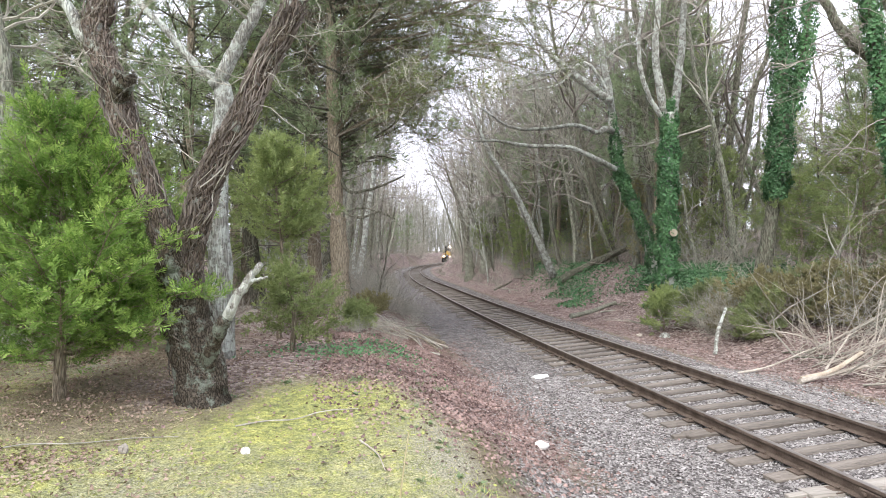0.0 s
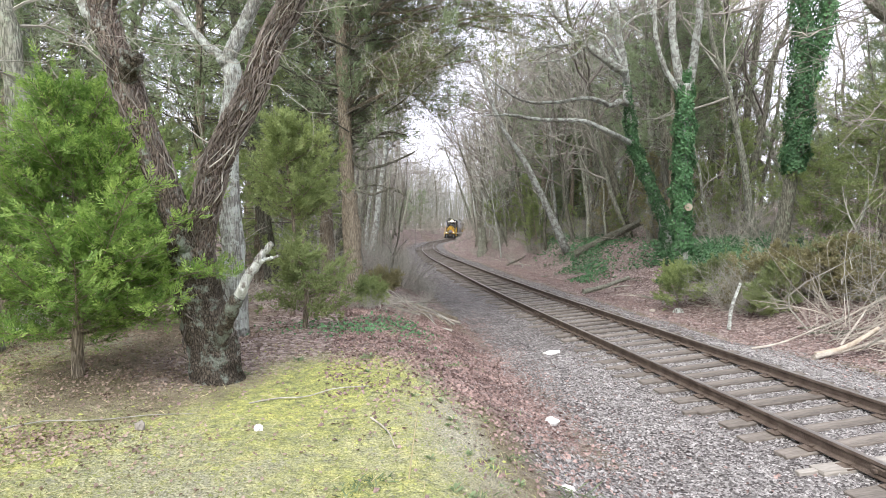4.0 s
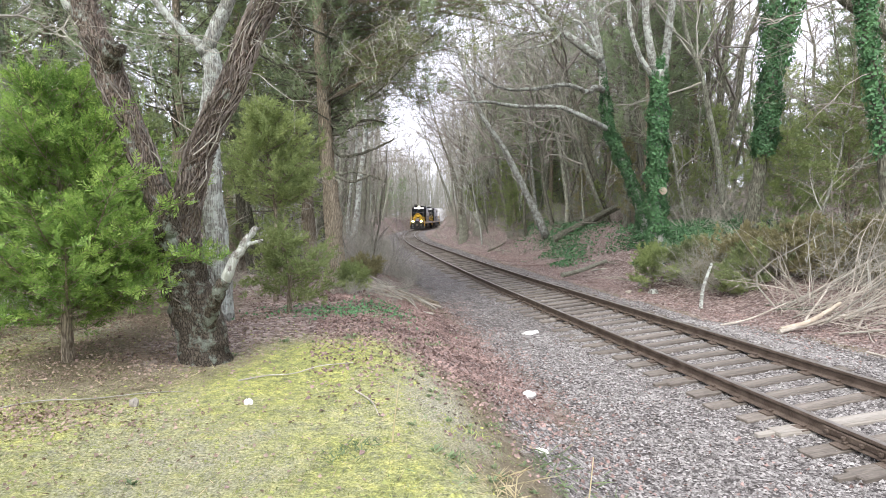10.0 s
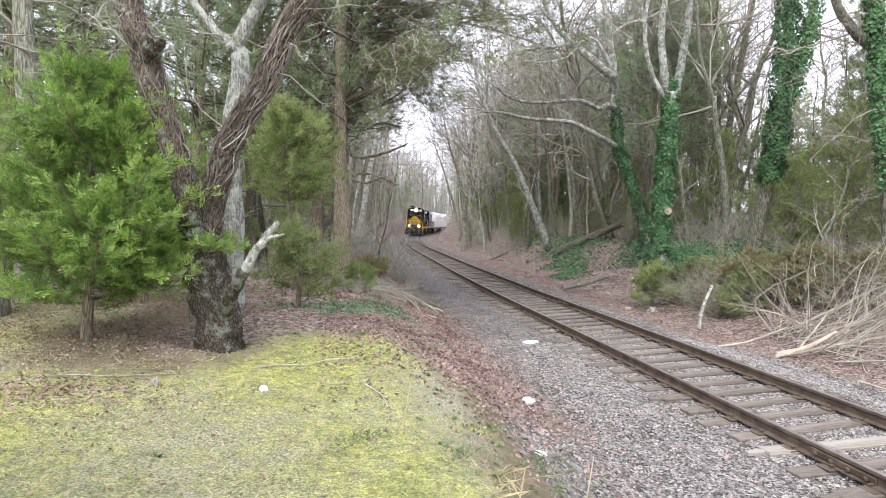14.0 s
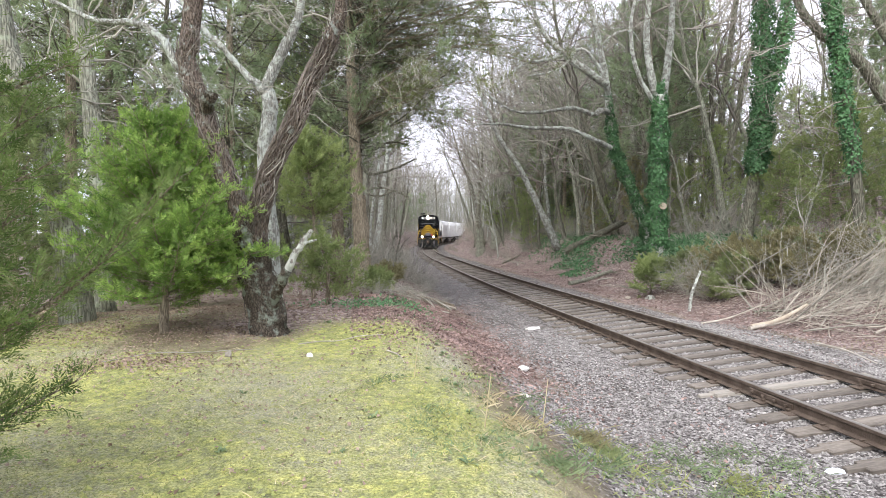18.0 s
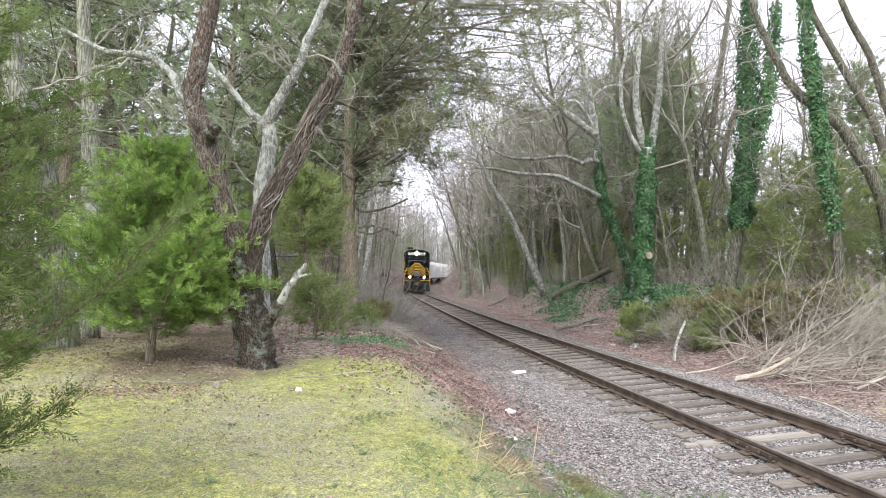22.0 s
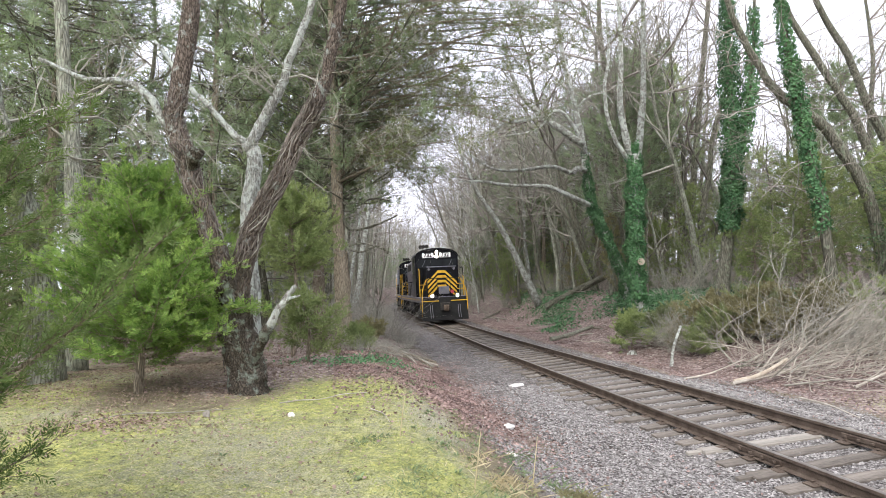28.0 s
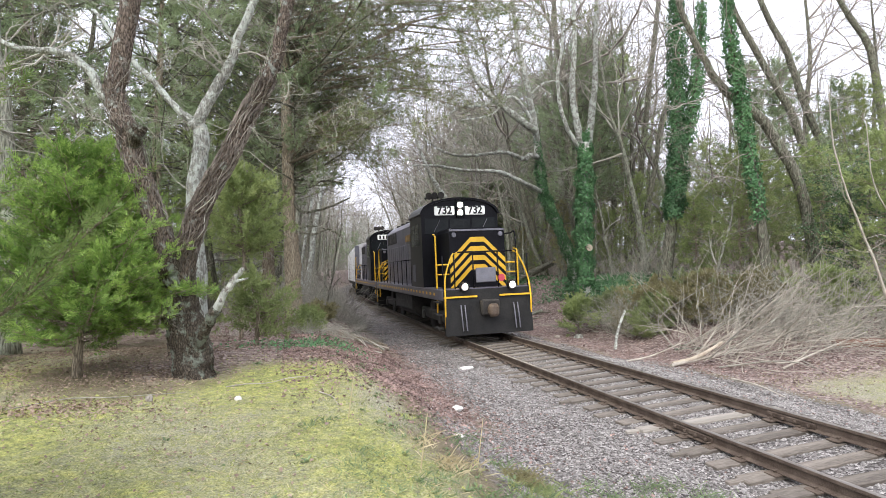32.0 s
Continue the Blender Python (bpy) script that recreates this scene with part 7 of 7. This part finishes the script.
for k, (x, y, sc) in enumerate(((9.0, 16.9, 0.8), (9.8, 16.0, 0.9), (10.6, 15.4, 0.9), (11.4, 14.5, 0.9), (12.2, 13.6, 1.0), (11.0, 17.2, 1.0), (12.5, 16.2, 1.0), (11.5, 12.8, 0.9), (12.9, 12.0, 1.0), (13.9, 11.6, 1.1), (9.3, 16.4, 0.75), (9.5, 15.8, 0.75), (8.9, 16.4, 0.6), (9.1, 15.6, 0.6))):
    shrub(x, y, (0, 3, 1, 0)[k % 4], rng, sc)


def stone(name, label, x, y, size, seed, material, lift=0.0):
    rng = np.random.default_rng(seed)
    a = np.linspace(0, 2 * np.pi, 11, endpoint=False)
    sh, rings = Shape(), []
    for r, z in ((0.8, -0.3), (1.0, 0.1), (0.85, 0.5), (0.35, 0.72)):
        w = r * (1 + rng.uniform(-0.22, 0.22, 11))
        rings.append(np.stack([np.cos(a) * w * size[0] / 2, np.sin(a) * w * size[1] / 2, np.full(11, z * size[2]) + rng.normal(0, 0.08 * size[2], 11)], 1))
    f = [(i * 11 + j, i * 11 + (j + 1) % 11, (i + 1) * 11 + (j + 1) % 11, (i + 1) * 11 + j) for i in range(3) for j in range(11)] + [tuple(range(33, 44))]
    ob = part(name, sh.add(np.concatenate(rings), f), material)
    ob.matrix_basis = pose(x, y, gz(x, y) + lift, 0, 0, seed * 37)
    return tagged(ob, label, "stone")


stone("white_stone", "broken flat white stone on the ballast", 2.96, 11.85, (0.5, 0.22, 0.08), 1, M_WHITE_STONE)
stone("white_stone", "broken flat white stone at the foot of the mound", 2.17, 6.9, (0.32, 0.2, 0.07), 2, M_WHITE_STONE)
stone("white_stone", "small white stone on the moss", -0.78, 4.29, (0.1, 0.08, 0.06), 3, M_WHITE_STONE)
stone("grey_stone", "small buff stone on the lawn", -1.79, 4.23, (0.1, 0.08, 0.09), 4, M_TIE_PALE)
stone("white_stone", "white stone beside the cedar brush", 7.68, 17.3, (0.3, 0.22, 0.2), 5, M_BARK_LICHEN)
stone("white_stone", "pale stone beside the cedar brush", 7.0, 17.6, (0.34, 0.14, 0.1), 6, M_TWIG_PALE)
stone("white_stone", "pale stone against the rail", 3.72, 13.25, (0.3, 0.16, 0.08), 7, M_TIE_PALE)
stone("white_stone", "white stone among the ballast", 1.9, 4.33, (0.12, 0.07, 0.05), 9, M_WHITE_STONE)
stone("crumpled_litter", "crumpled bluish plastic beside the ties", 4.85, 2.92, (0.2, 0.13, 0.06), 10, M_LITTER)


def ground_points(rng, count, x_of, y_of, chance):
    x, y = rng.uniform(*x_of, count), rng.uniform(*y_of, count)
    z, u = ground_at(x, y)
    keep = rng.uniform(size=count) < chance(x, y, u, {k: v for k, v in ground_masks(x, y, u).items()})
    return np.stack([x, y, z], 1)[keep]


def pebbles(rng, c, low, high):
    a = np.array([(1, 0, 0), (0, 1, 0), (-1, 0, 0), (0, -1, 0), (0, 0, 0.75), (0, 0, -0.5)], float)
    s = rng.uniform(low, high, (len(c), 1, 1)) * rng.uniform(0.6, 1.3, (len(c), 1, 3))
    v = a[None] * s * rng.uniform(0.7, 1.25, (len(c), 6, 1))
    t = rng.uniform(0, 2 * np.pi, len(c))
    ct, st = np.cos(t)[:, None], np.sin(t)[:, None]
    w = v.copy()
    w[..., 0], w[..., 1] = v[..., 0] * ct - v[..., 1] * st, v[..., 0] * st + v[..., 1] * ct
    return Shape().add_many(w + c[:, None, :], [(0, 1, 4), (1, 2, 4), (2, 3, 4), (3, 0, 4), (1, 0, 5), (2, 1, 5), (3, 2, 5), (0, 3, 5)])


rng = np.random.default_rng(500)
c = np.concatenate([ground_points(rng, 90000, (0.5, 9), (0.5, 12), lambda x, y, u, m: 0.6 * m["gravel"] * (np.abs(u) < 4.3)), ground_points(rng, 30000, (-1, 8), (12, 30), lambda x, y, u, m: 0.5 * m["gravel"])])
tagged(part("ballast", pebbles(rng, c, 0.010, 0.027), M_STONE), "loose grey ballast stones round the track", "ballast", kind="stuff")
cb = ground_points(rng, 30000, (3, 14), (9, 40), lambda x, y, u, m: 0.9 * (u > 1.7) * (u < 7.5) * smooth01(1.6, 3.0, u) * (1 - m["moss"]))
c = ground_points(rng, 90000, (-7, 14), (1, 34), lambda x, y, u, m: np.clip(0.85 * m["leaf"] * (1 - m["moss"]) - 0.3 * m["gravel"], 0.006 + 0.11 * (m["gravel"] > 0.3), 1) * (np.abs(u) > 1.2) * (1 - 0.65 * (x < -1.4) * (y < 9)))
c3 = ground_points(rng, 90000, (-8, 14), (34, 125), lambda x, y, u, m: 0.5 * m["leaf"] * (np.abs(u) > 2.5) * (np.abs(u) < 9))
c2 = ground_points(rng, 95000, (-8, 0.5), (0.5, 9.5), lambda x, y, u, m: 0.9 * np.exp(-((x + 2.65) ** 2 / 0.9 + (y - 3.85) ** 2 / 0.16)) + 0.04 + 0.3 * smooth01(-1.2, -2.6, x) * smooth01(4.6, 5.6, y))
c4 = ground_points(rng, 80000, (-3, 4.0), (3.0, 17), lambda x, y, u, m: (u < -1.6) * (u > -6.4) * np.clip(1.15 - m["moss"], 0, 1) * 0.85 * smooth01(1.9, 4.4, -u) ** 1.5 * (0.05 + 0.95 * smooth01(3.4, 7.4, y)))
tan = c2 + [0, 0, 0.016]
tan_n = np.stack([rng.normal(0, 0.4, len(tan)), rng.normal(0, 0.4, len(tan)), np.ones(len(tan))], 1)
tagged(part("lawn_leaves", leaf_cloud(tan, tan_n, rng, 0.03), M_LEAF_TAN), "pale tan leaves scattered on the lawn", "leaf litter", kind="stuff")
c = np.concatenate([c, cb, c3, c4]) + [0, 0, 0.010]
nrm = np.stack([rng.normal(0, 0.45, len(c)), rng.normal(0, 0.45, len(c)), np.ones(len(c))], 1)
tagged(part("leaf_litter", leaf_cloud(c, nrm, rng, 0.041), M_LEAF), "dead reddish-brown leaves on the ground", "leaf litter", kind="stuff")


def blades(rng, c, height, width, lean=0.5):
    n = len(c)
    d = np.stack([rng.normal(0, lean, n), rng.normal(0, lean, n), np.ones(n)], 1) * height * rng.uniform(0.5, 1.4, (n, 1))
    a = rng.uniform(0, 2 * np.pi, n)
    s = np.stack([np.cos(a), np.sin(a), np.zeros(n)], 1) * width
    v = np.stack([c - s, c + s, c + d * 0.6 + s * 0.6 + [0, 0, 0], c + d * [1.25, 1.25, 0.95]], 1)
    return Shape().add_many(v, [(0, 1, 2, 3)])


c = ground_points(rng, 90000, (-6, 3), (0.2, 8), lambda x, y, u, m: 0.8 * m["moss"] * (1 - 0.9 * np.exp(-((x + 2.65) ** 2 / 0.9 + (y - 3.85) ** 2 / 0.16))))
tagged(part("short_turf", blades(rng, c, 0.014, 0.004, 0.8), M_GRASS), "short mossy turf on the mound", "grass", kind="stuff")
c = ground_points(rng, 26000, (-6, 3), (0.2, 8), lambda x, y, u, m: 0.5 * m["moss"] * (1.1 - m["thatch"]))
tagged(part("moss_cushions", pebbles(rng, c + [0, 0, -0.004], 0.008, 0.024), M_MOSS), "small cushions of yellow-green moss on the mound", "moss", kind="stuff")
c = ground_points(rng, 16000, (-6, 3), (0.2, 9), lambda x, y, u, m: 0.5 * m["moss"] * (0.3 + m["thatch"]))
tagged(part("dry_turf", blades(rng, c, 0.03, 0.003, 1.3), M_STRAW), "dry straw in the turf", "grass", kind="stuff")
c = ground_points(rng, 30000, (8, 14), (4, 10.5), lambda x, y, u, m: 0.6 * m["moss"])
tagged(part("bank_turf", blades(rng, c, 0.03, 0.004, 0.7), M_GRASS), "mossy turf across the track", "grass", kind="stuff")


def tuft(name, label, x, y, count, height, material, seed, spread=0.12, category="weeds", lean=0.5, width=0.004):
    rg = np.random.default_rng(seed)
    c = np.stack([rg.normal(0, spread, count), rg.normal(0, spread, count), np.zeros(count)], 1)
    ob = part(name, blades(rg, c, height, width, lean), material)
    ob.matrix_basis = pose(x, y, gz(x, y))
    return tagged(ob, label, category, "weeds of the verge", "stuff")


tuft("dry_grass", "tuft of dry straw-coloured grass on the verge", 1.6, 2.3, 150, 0.09, M_STRAW, 601, 0.12, lean=0.9, width=0.0028)
tuft("dry_grass", "tuft of dry straw-coloured grass on the verge", 1.35, 2.9, 80, 0.08, M_STRAW, 602, 0.14, lean=1.0, width=0.0028)
tuft("weed", "low brownish shrubby weed on the gravel edge", 2.36, 2.95, 420, 0.085, M_CEDAR_BROWN, 603, 0.13, lean=0.6, width=0.003)
tuft("weed", "low brownish shrubby weed on the gravel edge", 2.52, 2.75, 420, 0.085, M_CEDAR_DULL, 604, 0.13, lean=0.6, width=0.003)
rg = np.random.default_rng(610)
for k in range(80):
    x, y = rg.uniform(0.7, 4.8), rg.uniform(1.2, 3.9)
    if x > 2.6 and y > 3.5:
        continue
    tuft("weed", "small green weed on the gravel edge", x, y, int(rg.integers(30, 110)), (rg.uniform(0.03, 0.075) if x > 1.7 else rg.uniform(0.018, 0.04)), M_WEED if k % 3 else M_GRASS, 611 + k, rg.uniform(0.08, 0.22), lean=0.9, width=0.005)
for k in range(30):
    y = rg.uniform(3.0, 9.5)
    x = float(line_x(y)) - rg.uniform(4.2, 6.4)
    tuft("weed", "small green weed on the mossy slope", x, y, int(rg.integers(12, 40)), rg.uniform(0.025, 0.045), M_WEED, 700 + k, rg.uniform(0.04, 0.1), lean=0.8, width=0.006)
def rosette(x, y, size, leaves, seed):
    """A low weed: narrow leaves that spread from one root."""
    rg = np.random.default_rng(seed)
    a = rg.uniform(0, 2 * np.pi, leaves)
    d = np.stack([np.cos(a), np.sin(a), rg.uniform(0.15, 1.1, leaves)], 1)
    d /= np.linalg.norm(d, axis=1)[:, None]
    ln = size * rg.uniform(0.5, 1.2, (leaves, 1))
    s = np.stack([-np.sin(a), np.cos(a), np.zeros(leaves)], 1) * ln * 0.17
    o = np.stack([rg.normal(0, size * 0.25, leaves), rg.normal(0, size * 0.25, leaves), np.zeros(leaves)], 1)
    v = np.stack([o, o + d * ln * 0.55 + s, o + d * ln - [0, 0, size * 0.12], o + d * ln * 0.55 - s], 1)
    ob = part("weed", Shape().add_many(v, [(0, 1, 2), (0, 2, 3)]), M_WEED)
    ob.matrix_basis = pose(x, y, gz(x, y))
    return tagged(ob, "small leafy green weed at the edge of the moss", "weeds", "weeds of the verge", "stuff")


rg = np.random.default_rng(760)
for k in range(70):
    y = rg.uniform(1.0, 7.0)
    x = float(line_x(y)) - (rg.normal(5.15, 0.28) if k % 4 else rg.uniform(5.4, 8.0))
    rosette(x, y, rg.uniform(0.03, 0.08), int(rg.integers(8, 22)), 770 + k)
for k in range(46):
    rosette(rg.uniform(1.9, 4.2), rg.uniform(1.6, 3.6), rg.uniform(0.03, 0.075), int(rg.integers(10, 26)), 850 + k)
for x, y in ((1.3, 1.9), (1.9, 2.7), (0.6, 3.4)):
    log("dry_stalk", "upright dry weed stalk on the verge", [(x, y, gz(x, y)), (x + 0.03, y, gz(x, y) + 0.25), (x + 0.06, y + 0.02, gz(x, y) + 0.48)], 0.007, 0.003, M_STRAW, "stalk", seed=int(10 * x), seg=5)


def ivy_patch(cx, cy, rx, ry, count, seed, size, off=3.4):
    rg = np.random.default_rng(seed)
    x, y = cx + rx * rg.normal(0, 0.5, count), cy + ry * rg.normal(0, 0.5, count)
    z, u = ground_at(x, y)
    keep = np.abs(u) > off + 0.5 * np.sin(3 * x + 2 * y)
    c = np.stack([x, y, z + rg.uniform(0.02, 0.16, count)], 1)[keep]
    nrm = np.stack([rg.normal(0, 0.5, len(c)), rg.normal(-0.3, 0.5, len(c)), np.ones(len(c))], 1)
    ob = part("ivy_patch", leaf_cloud(c, nrm, rg, size), M_IVY)
    tagged(ob, "ground ivy spreading over dead leaves", "ivy", kind="stuff")


ivy_patch(10.4, 21.4, 3.4, 2.8, 15000, 801, 0.1, 5.4)
ivy_patch(13.0, 18.8, 2.8, 2.4, 9000, 802, 0.1, 5.4)
ivy_patch(7.2, 27.5, 1.2, 2.4, 1100, 803, 0.1, 4.2)
ivy_patch(8.0, 31.0, 2.0, 3.2, 2600, 806, 0.1, 4.6)
ivy_patch(8.2, 38.0, 2.0, 3.6, 2400, 807, 0.11, 4.6)
ivy_patch(12.0, 25.0, 3.0, 2.4, 4200, 808, 0.1, 5.4)
ivy_patch(-0.8, 9.1, 1.3, 1.0, 520, 804, 0.042)
ivy_patch(-0.3, 10.4, 0.8, 0.9, 260, 805, 0.05)

motions()
